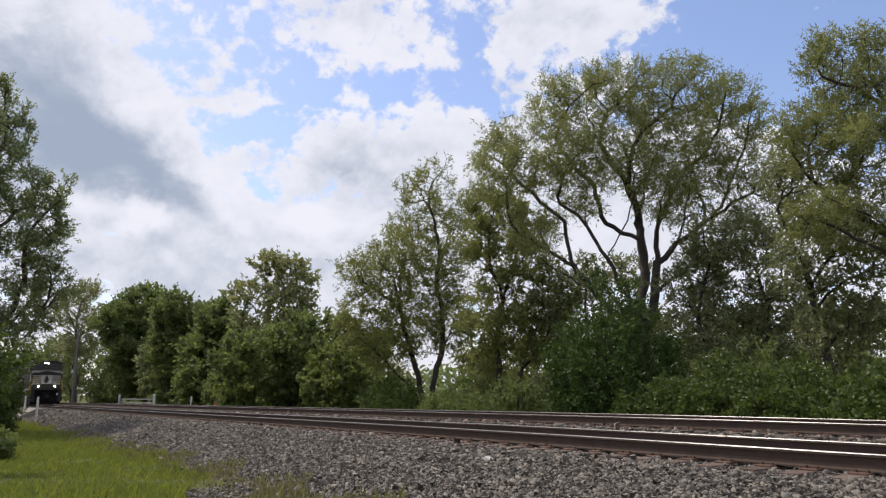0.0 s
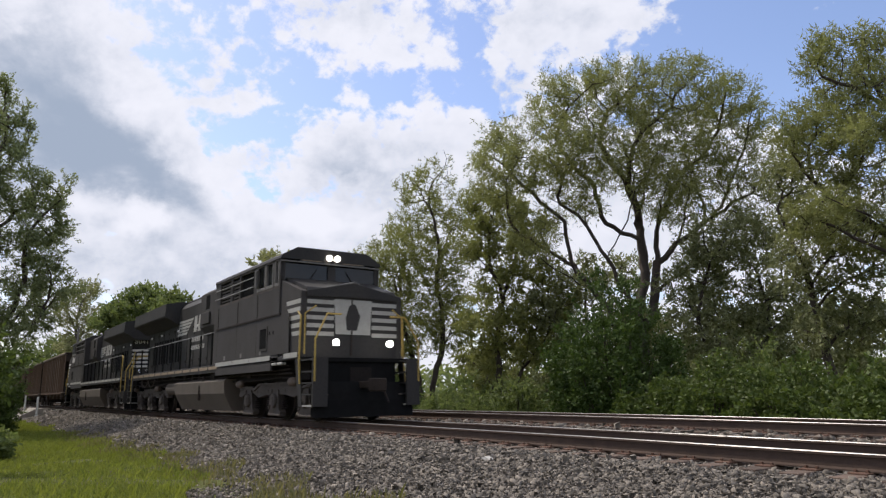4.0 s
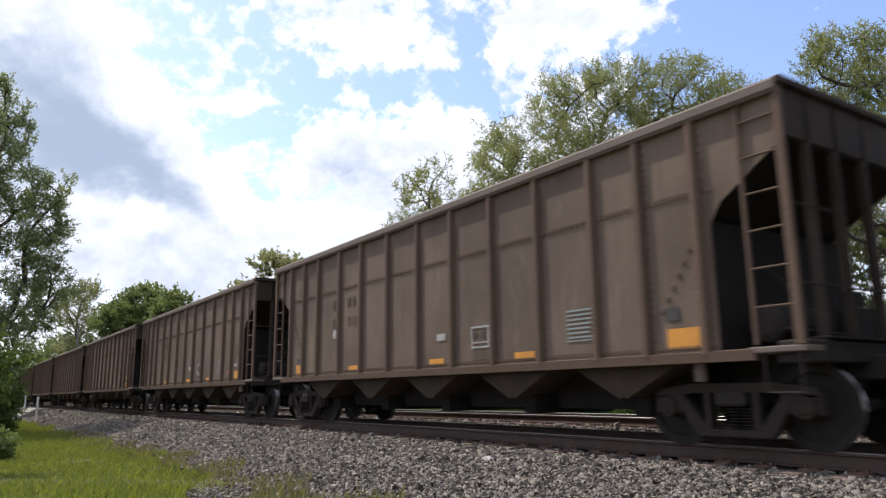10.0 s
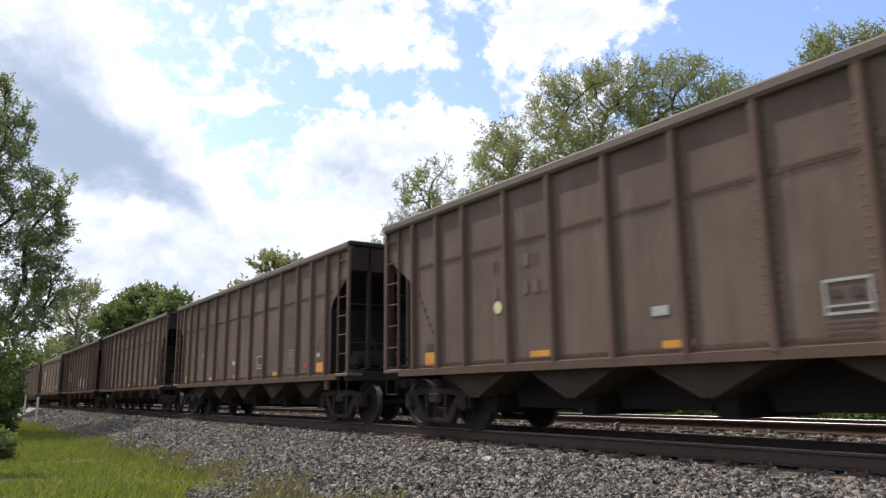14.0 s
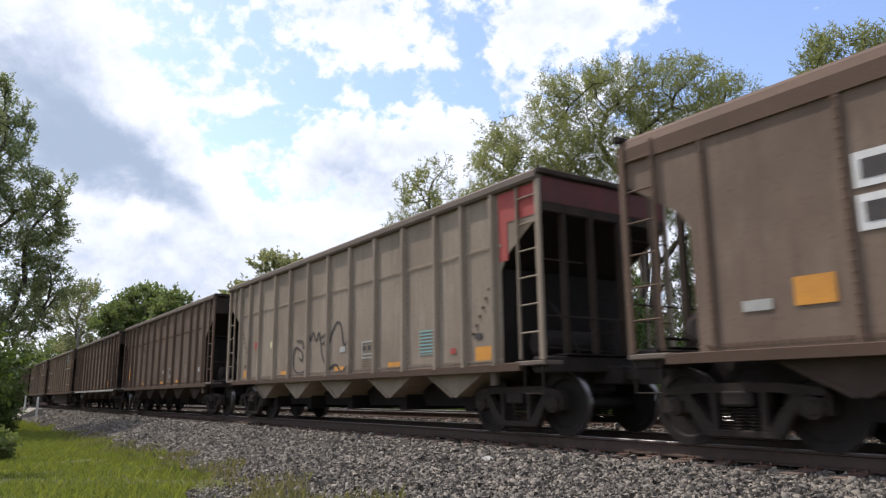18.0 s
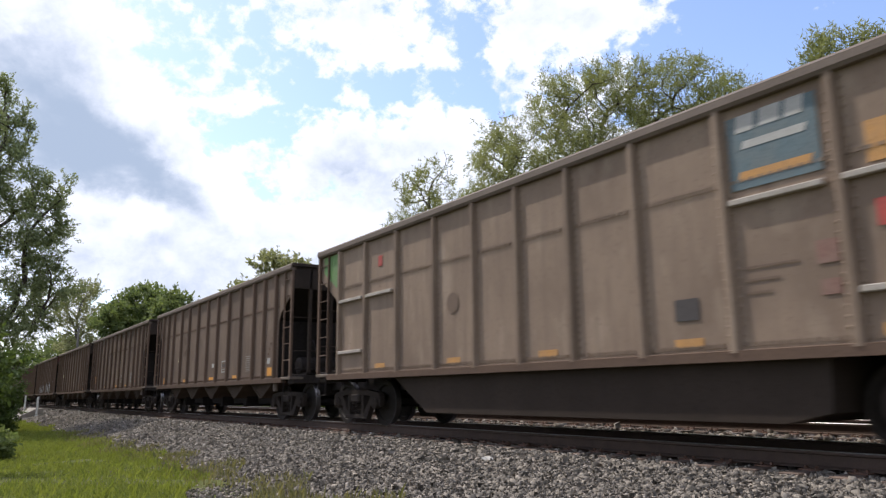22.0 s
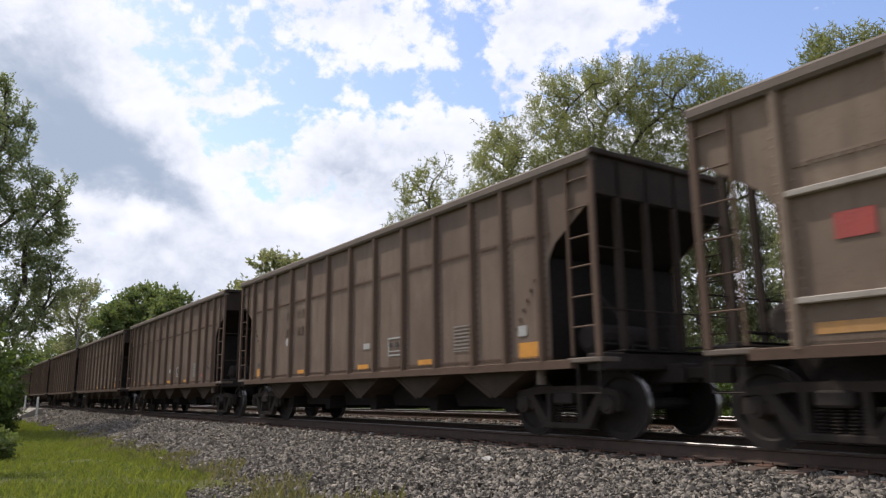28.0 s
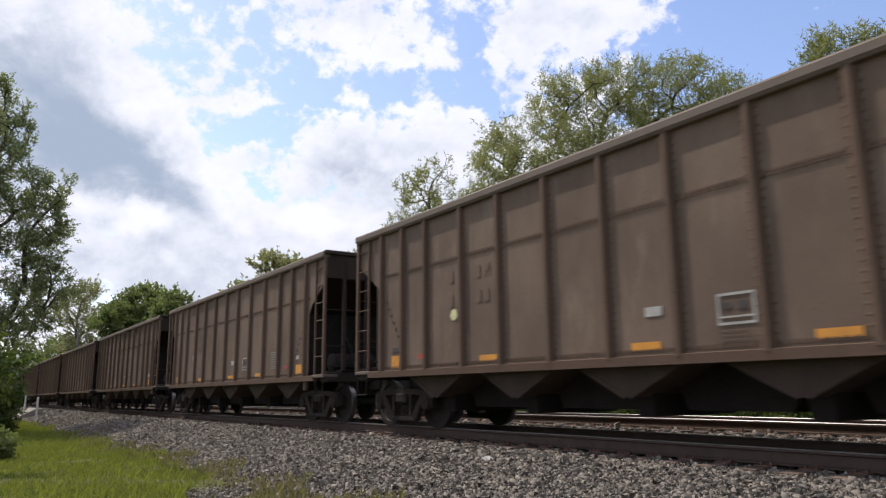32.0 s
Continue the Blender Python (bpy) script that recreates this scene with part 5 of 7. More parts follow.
    f.turned([(0.24, -0.012), (0.26, 0.0), (0.24, 0.012), (0.225, 0.0)], (0, 0, 0), 18)
    for k in range(3):
        a = k * math.pi / 3
        f.tube([(0.24 * math.cos(a), 0, 0.24 * math.sin(a)), (-0.24 * math.cos(a), 0, -0.24 * math.sin(a))], 0.012, 5)
    f.v = [(-H2 - 0.14 + y, 0.75 + x, 2.45 + z) for x, y, z in f.v]
    f.box(-H2 - 0.12, -H2, 0.68, 0.82, 2.3, 2.6)
    d["brakewheel"] = f.mesh("brake_wheel", M_UNDER)
    for e in (-1, 1):
        xe = e * H2
        d["reservoir", e] = Form().tube([(xe - e * 0.70, -1.0, 1.40), (xe - e * 0.70, -0.95, 1.40), (xe - e * 0.70, 0.15, 1.40), (xe - e * 0.70, 0.20, 1.40)], [0.14, 0.22, 0.22, 0.14], 14).mesh("reservoir", M_UNDER)
        d["valve", e] = Form().box(xe - e * 0.62, xe - e * 0.30, 0.35, 0.75, 1.18, 1.62, 0.03).box(xe - e * 0.55, xe - e * 0.36, 0.42, 0.68, 1.60, 1.82, 0.03).mesh("valve", M_UNDER)
        d["platform", e] = Form().box(xe - e * 0.26, xe + e * 0.06, -1.05, 1.05, 1.17, 1.20, 0.006).mesh("platform", M_SLOPE)
        d["brake_lever", e] = Form().tube([(xe - e * 0.25, -0.5, 1.2), (xe - e * 0.55, -0.5, 1.75), (xe - e * 0.95, -0.45, 2.1)], 0.025, 6).mesh("brake_lever", M_UNDER)
        d["draft_box", e] = Form().box(xe - e * 1.60, xe - e * 0.30, -0.34, 0.34, 0.62, 1.12, 0.03).mesh("draft_box", M_UNDER)
        d["end_pipe", e] = Form().tube([(xe - e * 0.30, -1.2, 1.30), (xe - e * 0.36, -0.2, 1.28), (xe - e * 0.36, 0.5, 1.26), (xe - e * 0.36, 1.2, 1.30)], 0.022, 6).mesh("end_pipe", M_UNDER)
    d["center"] = Form().box(-H2 + 0.2, H2 - 0.2, -0.16, 0.16, 0.72, 1.10).mesh("center_sill", M_UNDER)
    # bays: V-shaped chutes under the sill with their doors; underside shade is in their colours
    chute = Form()
    chute.prism([(-0.98, 1.0), (0.98, 1.0), (0.82, 0.93), (0.06, 0.57), (-0.06, 0.57), (-0.82, 0.93)], -1.24, 1.24)
    for e in (-1, 1):
        for y in (-1.255, 1.24):
            chute.prism([(e * 0.90, 0.97), (e * 0.82, 0.99), (e * 0.02, 0.60), (e * 0.06, 0.55)], y, y + 0.015)
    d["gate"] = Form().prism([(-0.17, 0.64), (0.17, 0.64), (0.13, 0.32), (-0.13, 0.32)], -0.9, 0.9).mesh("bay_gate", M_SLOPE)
    # added black blocks standing for the dark gaps between the bays
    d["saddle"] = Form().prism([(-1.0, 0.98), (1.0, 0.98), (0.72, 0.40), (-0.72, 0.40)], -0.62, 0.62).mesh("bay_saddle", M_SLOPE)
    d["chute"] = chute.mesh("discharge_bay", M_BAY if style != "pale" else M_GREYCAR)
    if style == "skirted":
        sk = Form().prism([(-H2 + 3.3, 0.98), (H2 - 2.56, 0.98), (H2 - 2.60, 0.42), (H2 - 3.1, 0.30), (-H2 + 4.5, 0.30)], -1.33, 1.33)
        d["tub"] = sk.mesh("belly_tub", M_TUB)
        for s in (-1, 1):
            d["shelf", s] = Form().box(-0.54, 0.54, s * 1.425, s * 1.51, -0.035, 0.035, 0.01).mesh("stiffener", M_SHELF)
    # coal-stained floor of the empty body, in the shade-dark colour, and the far inner face
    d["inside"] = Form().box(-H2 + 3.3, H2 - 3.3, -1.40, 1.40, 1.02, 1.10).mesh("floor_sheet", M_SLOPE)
    HOPPER_MESH[style] = d
    return d


STYLE_NAMES = {"ribbed": "weathered brown steel coal hopper with outside ribs", "smooth": "brown smooth-sided coal hopper with faded teal ends",
               "skirted": "dusty grey-brown coal gondola with ribs and a deep belly", "pale": "pale dusty grey coal hopper with outside ribs"}


def build_hopper(k):
    style = {11: "smooth", 12: "pale", 15: "skirted", 16: "skirted", 22: "skirted"}.get(k, "ribbed")
    d = hopper_meshes(style)
    car = empty("coal_hopper")
    note = {10: ", white scrawls", 20: ", graffiti, red end", 12: ", red end"}.get(k, "")
    tagged(car, STYLE_NAMES[style] + note, "hopper car", "coal cars of the train")
    for s in (-1, 1):
        part("side_sheet", d["side", s], None, car)
        part("top_chord", d["chord", s], None, car)
        sill = part("side_sill", d["sill", s], None, car)
        if k == 14:
            part("sill_dust", Form().box(-H2 + 0.6, H2 - 0.6, s * 1.501, s * 1.505, 0.975, 1.07), M_CREAM, car, "side sill dusted white")
        part("seam", d["seam", s], None, car) if style != "smooth" and s < 0 else None
        if s < 0:
            part("rivet_strip", d["rivets", s], None, car)["kind"] = "stuff"
        ribs = {"smooth": (1.1, 3.2, 5.2, 7.2, 9.3, 11.68, 13.3), "skirted": (1.08, 2.20, 3.53, 4.82, 6.05, 7.20, 8.35, 9.55, 10.90, 12.2, 13.43)}.get(style, RIBS)
        for r in ribs:
            part("rib", d["rib", s], None, car, at=(H2 - r, 0, 0))
        if style == "skirted":
            for xr, z in ((1.63, 2.72), (1.58, 1.59), (2.90, 2.72), (12.85, 2.67), (12.85, 1.54), (11.60, 2.67)):
                part("stiffener", d["shelf", s], None, car, at=(H2 - xr, 0, z))
        for e in (-1, 1):
            if s < 0:
                part("ladder_stile", d["stile", s, e, 0], None, car)
                part("ladder_stile", d["stile", s, e, 1], None, car)
                for z in (1.52, 1.94, 2.36, 2.78, 3.20, 3.62):
                    part("rung", d["rung", s, e], None, car, at=(0, 0, z))
            else:
                part("ladder", d["ladder", s, e], None, car)
            part("corner_step", d["step", s, e], None, car)
            part("stirrup", d["stirrup", s, e], None, car)
    part("brake_cylinder", d["jackpad", -1, 1], None, car)
    for e in (-1, 1):
        part("end_sheet", d["end", e], None, car, "rusty end sheet above the slope")
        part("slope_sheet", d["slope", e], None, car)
        part("end_sill", d["endsill", e], None, car)
        part("coupler", d["coupler", e], None, car)
        part("air_hose", d["hose", e], None, car)
        part("grab_rail", d["crossrail", e], None, car)
        for y in (-0.95, -0.35, 0.30):
            part("end_stake", d["stake", e], None, car, at=(0, y, 0))
        freight_truck(car, e * TRUCK_AT)
    part("brake_wheel", d["brakewheel"], None, car)
    for e in (-1, 1):
        for name in ("reservoir", "valve", "platform", "brake_lever", "draft_box", "end_pipe"):
            part(name, d[name, e], None, car)
    part("center_sill", d["center"], None, car)
    for e in (-1, 1):
        part("end_bulkhead", d["bulkhead", e], None, car)
    part("floor_sheet", d["inside"], None, car)
    if style == "skirted":
        part("belly_tub", d["tub"], None, car)
    else:
        for c in (3.78, 6.11, 8.44, 10.72):
            part("bay_saddle", d["saddle"], None, car, at=(H2 - c, 0, 0))
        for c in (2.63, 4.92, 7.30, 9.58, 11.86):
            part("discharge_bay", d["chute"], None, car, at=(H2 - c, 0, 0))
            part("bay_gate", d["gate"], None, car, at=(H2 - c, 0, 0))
    mark_car(car, k, style)
    return car


def patch(car, name, r, z, w, h, mat, label="", y=1.434):
    """A painted or taped patch on the near side: r metres behind the front corner."""
    x = H2 - r
    return part(name, Form().box(x - w / 2, x + w / 2, -y - 0.004, -y, z - h / 2, z + h / 2), mat, car, label)


def bars(car, name, r, z, w, rows, h, gap, mat, label="", y=1.434):
    """Lettering too small to read: plain bars."""
    f = Form()
    rng = random.Random(int(r * 100 + z * 10))
    for i in range(rows):
        ww = w * rng.uniform(0.7, 1.0)
        x0 = H2 - r - w / 2
        f.box(x0, x0 + ww, -y - 0.004, -y, z - i * gap - h, z - i * gap)
    return part(name, f, mat, car, label)


def mark_car(car, k, style):
    rng = random.Random(100 + k)
    if style == "skirted":
        patch(car, "orange_patch", 1.55, 1.20, 0.85, 0.12, M_FADEORANGE, "faded orange reflector strip")
        f = Form().box(H2 - 3.42, H2 - 2.37, -1.44, -1.434, 2.86, 3.72)
        part("emblem_panel", f, M_BLUEPANEL, car, "faded blue painted panel")
        for dx, dz, w, h in ((0.30, 0.30, 0.22, 0.20), (0.0, 0.31, 0.24, 0.20), (-0.28, 0.31, 0.20, 0.20), (-0.02, 0.10, 0.74, 0.09), (0.0, -0.26, 0.84, 0.10)):
            part("emblem_bar", Form().prism([(H2 - 2.90 - dx - w / 2, 3.22 + dz), (H2 - 2.90 - dx + w / 2, 3.22 + dz), (H2 - 2.90 - dx + w / 2 + 0.03, 3.22 + dz + h), (H2 - 2.90 - dx - w / 2 + 0.03, 3.22 + dz + h)], -1.445, -1.44), M_CREAM if dz > 0 else M_FADEORANGE, car, "cream emblem bar")
        patch(car, "orange_panel", 1.70, 3.02, 0.46, 0.42, M_FADEORANGE, "faded orange panel")
        patch(car, "red_panel", 1.72, 2.31, 0.38, 0.27, M_RED, "faded red panel")
        patch(car, "red_mark", 2.42, 2.02, 0.22, 0.24, M_FAINTRED, "faded red square")
        patch(car, "red_mark", 2.42, 1.66, 0.20, 0.16, M_FAINTRED, "faded red square")
        part("round_emblem", Form().turned([(0.15, 0), (0.18, 0), (0.18, 0.004), (0.15, 0.004)], (0, 0, 0), 20), M_FADED, car, "faint round emblem", at=(H2 - 9.0, -1.439, 2.2))
        patch(car, "data_box", 4.15, 1.59, 0.34, 0.26, M_DARKMARK)
        for i, wide in enumerate((0.62, 0.40, 0.30)):
            part("stencil_line", Form().box(H2 - 3.35, H2 - 3.35 + wide, -1.438, -1.434, 1.96 - 0.14 * i, 1.985 - 0.14 * i), M_FADED, car)
        
        patch(car, "red_emblem", 11.6, 3.35, 0.16, 0.22, M_RED)
        if k == 22:
            patch(car, "red_panel", 12.75, 2.25, 0.40, 0.27, M_RED, "faded red panel")
            patch(car, "orange_patch", 12.85, 1.25, 0.80, 0.12, M_FADEORANGE, "faded orange reflector strip")
        else:
            part("green_panel", Form().prism([(H2 - 13.5, 2.95), (H2 - 13.5, 3.82), (H2 - 14.3, 3.82), (H2 - 14.3, 3.45)], -1.438, -1.434), M_GREENPANEL, car, "faded green corner panel")
        for r in (4.15, 6.6, 9.0, 11.6):
            patch(car, "reflector", r, 1.2, 0.4, 0.10, M_FADEORANGE)
        return
    if style == "smooth":
        for r, z, n in ((11.22, 2.76, "number_panel"), (11.22, 2.33, "number_panel")):
            patch(car, n, r, z, 0.74, 0.36, M_WHITE, "white number panel")
            bars(car, "panel_bar", r, z + 0.1, 0.6, 1, 0.2, 0.2, M_DARKMARK, "", 1.439)
        patch(car, "data_box", 6.6, 1.42, 0.42, 0.4, M_WHITE)
        patch(car, "data_box_inner", 6.6, 1.42, 0.3, 0.26, M_RIB, "", 1.439)
        bars(car, "stencil", 3.9, 1.75, 0.8, 6, 0.035, 0.085, M_TEAL)
        patch(car, "orange_patch", 2.6, 1.55, 0.45, 0.26, M_ORANGE)
        patch(car, "label_plate", 1.75, 1.5, 0.2, 0.1, M_DIMSTENCIL)
        patch(car, "orange_patch", 12.1, 1.65, 0.44, 0.30, M_ORANGE)
        patch(car, "label_plate", 12.75, 1.55, 0.35, 0.12, M_CREAM)
        for r in (4.6, 8.6, 10.4):
            patch(car, "reflector", r, 1.22, 0.45, 0.12, M_ORANGE)
        # the front end is painted teal: corner, ladder and end sheet
        part("corner_panel", Form().prism([(H2 - 1.0, 2.6), (H2 - 1.0, 3.84), (H2 - 0.06, 3.84), (H2 - 0.06, 3.34), (H2 - 0.82, 2.82)], -1.433, -1.428), M_TEALPAINT, car, "faded teal corner panel")
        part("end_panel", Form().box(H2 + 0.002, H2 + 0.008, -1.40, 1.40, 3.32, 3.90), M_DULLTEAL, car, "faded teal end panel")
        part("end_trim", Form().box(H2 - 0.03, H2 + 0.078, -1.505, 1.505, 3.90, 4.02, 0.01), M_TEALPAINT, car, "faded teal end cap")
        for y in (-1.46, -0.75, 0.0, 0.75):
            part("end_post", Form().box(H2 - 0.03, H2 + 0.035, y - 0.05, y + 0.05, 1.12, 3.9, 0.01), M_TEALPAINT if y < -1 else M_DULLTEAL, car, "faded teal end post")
        part("inner_post", Form().box(H2 - 0.55, H2 - 0.49, -1.50, -1.445, 1.12, 3.84, 0.008), M_TEALPAINT, car, "faded teal ladder stile")
        return
    # front orange patch, data box, lettering, reflectors: the scheme of most of these cars
    early = k in (0, 5, 7, 8, 19)
    if k not in (1, 24):
        if k in (13, 18):
            patch(car, "orange_patch", 1.28, 1.71, 0.17, 0.56, M_ORANGE, "upright orange reflector strip")
        else:
            patch(car, "orange_patch", 2.36 if k in (0, 14) else 1.47, 1.38 if k in (0, 14) else 1.26, 0.48, 0.24, M_ORANGE, "orange reflector patch")
    patch(car, "label_plate", 1.62, 1.56, 0.20, 0.16 if k % 2 else 0.09, M_CREAM if k % 3 else M_DARKMARK)
    if k % 2 == 0:
        patch(car, "red_mark", 1.22 if k == 0 else 2.36, 1.28 if k == 0 else 1.35, 0.16, 0.10, M_RED)
    if k in (19, 27):
        patch(car, "red_mark", 12.05, 1.31, 0.14, 0.10, M_RED)
    strip = M_TEALMARK if style == "pale" else M_TEAL if k in (0, 5, 6, 26) or k % 3 == 0 else M_DIMSTENCIL
    for i in range(7):
        x0, wide = H2 - 3.44, 0.58 * rng.uniform(0.72, 1.0)
        part("stencil_line", Form().box(x0, x0 + wide, -1.438, -1.434, 1.775 - 0.062 * i - 0.026, 1.775 - 0.062 * i), strip, car)
    part("stencil_line", Form().box(H2 - 3.46, H2 - 2.80, -1.438, -1.434, 1.335, 1.352), strip, car)
    x, z = H2 - 5.48, 1.55
    for a, b, c, e in ((-0.24, 0.24, 0.15, 0.18), (-0.24, 0.24, -0.18, -0.15), (-0.24, -0.21, -0.15, 0.15), (0.21, 0.24, -0.15, 0.15), (-0.21, 0.21, -0.10, -0.08)):
        part("data_box_line", Form().box(x + a, x + b, -1.438, -1.434, z + c, z + e), M_CREAM, car, "white outlined data box")
    patch(car, "data_box_field", 5.40, 1.585, 0.12, 0.10, M_DARKMARK)
    patch(car, "data_box_field", 5.60, 1.585, 0.10, 0.08, M_DARKMARK)
    for i in range(3):
        part("stencil_line", Form().box(x - 0.24, x - 0.24 + 0.5 * rng.uniform(0.6, 1), -1.438, -1.434, 1.30 - 0.05 * i, 1.315 - 0.05 * i), M_FADED, car)
    patch(car, "label_plate", 7.75 if early else 6.63, 1.62 if k else 1.44, 0.26, 0.12, M_CREAM)
    f = Form()
    f.turned([(0.001, 0), (0.10, 0), (0.10, 0.004), (0.001, 0.004)], (0, 0, 0), 16)
    yellow = k in (4, 5, 7, 19, 27) or k % 5 == 2
    part("spot", f, M_SPOT if yellow else M_CREAM, car, "pale yellow paint spot" if yellow else "white paint spot", at=(H2 - (11.41 if k == 19 else 10.95), -1.4385, 2.26 if k == 19 else 1.98))
    for r in ((4.28, 7.52, 9.97) if early else (4.38, 6.78, 10.0)):
        patch(car, "reflector", r, 1.20, 0.46, 0.10, M_ORANGE)
    if k in (13, 18):
        patch(car, "orange_patch", 13.14, 1.68, 0.16, 0.5, M_ORANGE, "upright orange reflector strip")
    else:
        patch(car, "orange_patch", 12.93, 1.24, 0.34, 0.24, M_ORANGE, "orange reflector patch")
    patch(car, "label_plate", 12.95, 1.47, 0.22, 0.10, M_DARKMARK)
    if style != "pale":
        for row, n in ((2.55, 4), (2.12, 5)):
            for i in range(n):
                x = H2 - 11.1 + 0.24 * i + 0.05 * rng.random() + (0.28 if i > 1 else 0.0)
                part("reporting_mark", Form().box(x, x + 0.03, -1.438, -1.434, row, row + 0.2).box(x + 0.1, x + 0.13, -1.438, -1.434, row, row + 0.2).box(x, x + 0.13, -1.438, -1.434, row + rng.choice((0.0, 0.085, 0.17)), row + 0.2), M_FADED, car)
    # diagonal row of lugs near each end
    for e in (-1, 1):
        if "lug" not in HOPPER_MESH:
            HOPPER_MESH["lug"] = Form().box(-0.025, 0.025, -1.446, -1.425, -0.02, 0.02).mesh("lug", M_RIB)
        for i in range(7):
            part("lug", HOPPER_MESH["lug"], None, car, at=(e * (H2 - 1.22 - 0.09 * i), 0, 2.44 - 0.14 * i))
    if k == 10:
        frame_lines = Form()
        for xa, za, xb, zb in ((11.32, 2.42, 10.50, 2.52), (11.32, 2.42, 11.24, 1.70), (11.24, 1.70, 10.46, 1.82), (10.50, 2.52, 10.46, 1.82)):
            ln = math.hypot(xb - xa, zb - za)
            nx, nz = -(zb - za) / ln * 0.018, (xb - xa) / ln * 0.018
            frame_lines.prism([(H2 - xa - nx, za + nz), (H2 - xb - nx, zb + nz), (H2 - xb + nx, zb - nz), (H2 - xa + nx, za - nz)], -1.4405, -1.434)
        part("graffiti", frame_lines, M_CREAM, car, "white spray-painted square outline")
        scrawl(car, 11.1, 2.1, 0.66, 0.62, 20, 8, M_CREAM, 0.018)
        patch(car, "yellow_blot", 10.95, 2.05, 0.16, 0.2, M_SPOT, "pale yellow blot", 1.4415)
        strokes(car, ((10.50, 2.35), (10.42, 1.80), (10.20, 1.84), (10.22, 2.28)), M_WHITE, 0.030, "white spray-paint stroke")
        bubbles(car, 6.05, 1.62, 1.75, 0.72, 5, 8, M_CREAM)
        patch(car, "painted_out_panel", 4.35, 1.57, 0.78, 0.50, M_CREAM, "white painted-out panel", 1.4415)
    if k == 20:
        bubbles(car, 9.60, 1.46, 4.1, 0.66, 6, 3, M_SILVER)
        bubbles(car, 5.0, 1.52, 3.7, 0.88, 8, 4, M_SILVER)
        scrawl(car, 2.1, 1.98, 0.6, 0.14, 7, 6, M_WHITE, 0.014)
        for r in (11.0, 10.05):
            patch(car, "stencil_field", r, 2.72, 0.30, 0.24, M_DARKMARK, "dark stencil field", 1.4405)
            bars(car, "stencil_mark", r, 2.80, 0.22, 1, 0.15, 0.2, M_WHITE, "", 1.4455)
        red_end(car)
    if k == 12:
        red_end(car)
        strokes(car, ((9.05, 1.55), (8.85, 1.42), (8.80, 1.62), (9.00, 1.75), (9.30, 1.85), (9.45, 1.55), (9.35, 1.25), (9.10, 1.15), (8.7, 1.2)), M_DARKMARK, 0.022, "dark spray-paint tag")
        strokes(car, ((9.2, 1.98), (8.80, 1.95), (8.85, 1.75), (8.60, 1.80), (8.62, 2.05), (8.45, 2.1), (8.40, 1.85), (8.22, 2.20), (8.06, 1.80), (7.88, 2.22), (7.72, 1.50), (7.50, 1.30)), M_DARKMARK, 0.022, "dark spray-paint tag")
        strokes(car, ((7.75, 1.95), (7.40, 2.10), (7.30, 1.95), (7.70, 1.80)), M_DARKMARK, 0.022, "dark spray-paint tag")
        strokes(car, ((7.55, 1.35), (7.20, 2.05), (6.95, 2.28), (6.72, 2.22), (6.60, 1.62), (6.38, 1.86), (6.12, 1.42), (6.45, 1.22), (6.70, 1.10), (6.95, 1.35), (7.35, 1.20)), M_DARKMARK, 0.022, "dark spray-paint tag")
        patch(car, "red_mark", 12.17, 2.03, 0.16, 0.22, M_RED)
    if k == 5:
        scrawl(car, 8.9, 1.63, 0.5, 0.22, 7, 16, M_DIMSTENCIL, 0.018, "faint white smear")
    if k == 26:
        scrawl(car, 6.62, 1.86, 0.5, 0.2, 6, 2, M_CREAM, 0.014, "small white tag")
    if k == 25:
        scrawl(car, 4.4, 2.1, 0.6, 0.3, 6, 12, M_DARKMARK, 0.012, "small dark tag")


def red_end(car):
    part("corner_panel", Form().box(H2 - 1.02, H2 - 0.06, -1.434, -1.43, 3.32, 3.82).box(H2 - 1.02, H2 - 0.8, -1.434, -1.43, 2.7, 3.32), M_RED, car, "faded red corner panel")
    part("end_panel", Form().box(H2, H2 + 0.006, -1.40, 1.40, 3.5, 3.9), M_DULLRED, car, "faded red end panel")


def scrawl(car, r, z, w, h, strokes, seed, mat=None, thick=0.03, label="white spray-paint scrawl"):
    """Spray-paint strokes: loops and zigzags, no letters."""
    rng = random.Random(seed)
    f = Form()
    for i in range(strokes):
        x0 = H2 - r - w / 2 + w * (i + 0.5) / strokes
        a, b = rng.uniform(-0.5, 0.5) * h, rng.uniform(-0.5, 0.5) * h
        bow = rng.uniform(-0.25, 0.25)
        pts = []
        for q in range(5):
            u = q / 4
            pts.append((x0 + (u - 0.5) * rng.uniform(0.2, 0.5) + bow * math.sin(u * math.pi), z + a + (b - a) * u))
        for (xa, za), (xb, zb) in zip(pts, pts[1:]):
            ln = math.hypot(xb - xa, zb - za) or 1
            nx, nz = -(zb - za) / ln * thick, (xb - xa) / ln * thick
            f.prism([(xa + nx, za + nz), (xb + nx, zb + nz), (xb - nx, zb - nz), (xa - nx, za - nz)], -1.439 - 0.0001 * i, -1.434)
    part("graffiti", f, mat or M_WHITE, car, label)


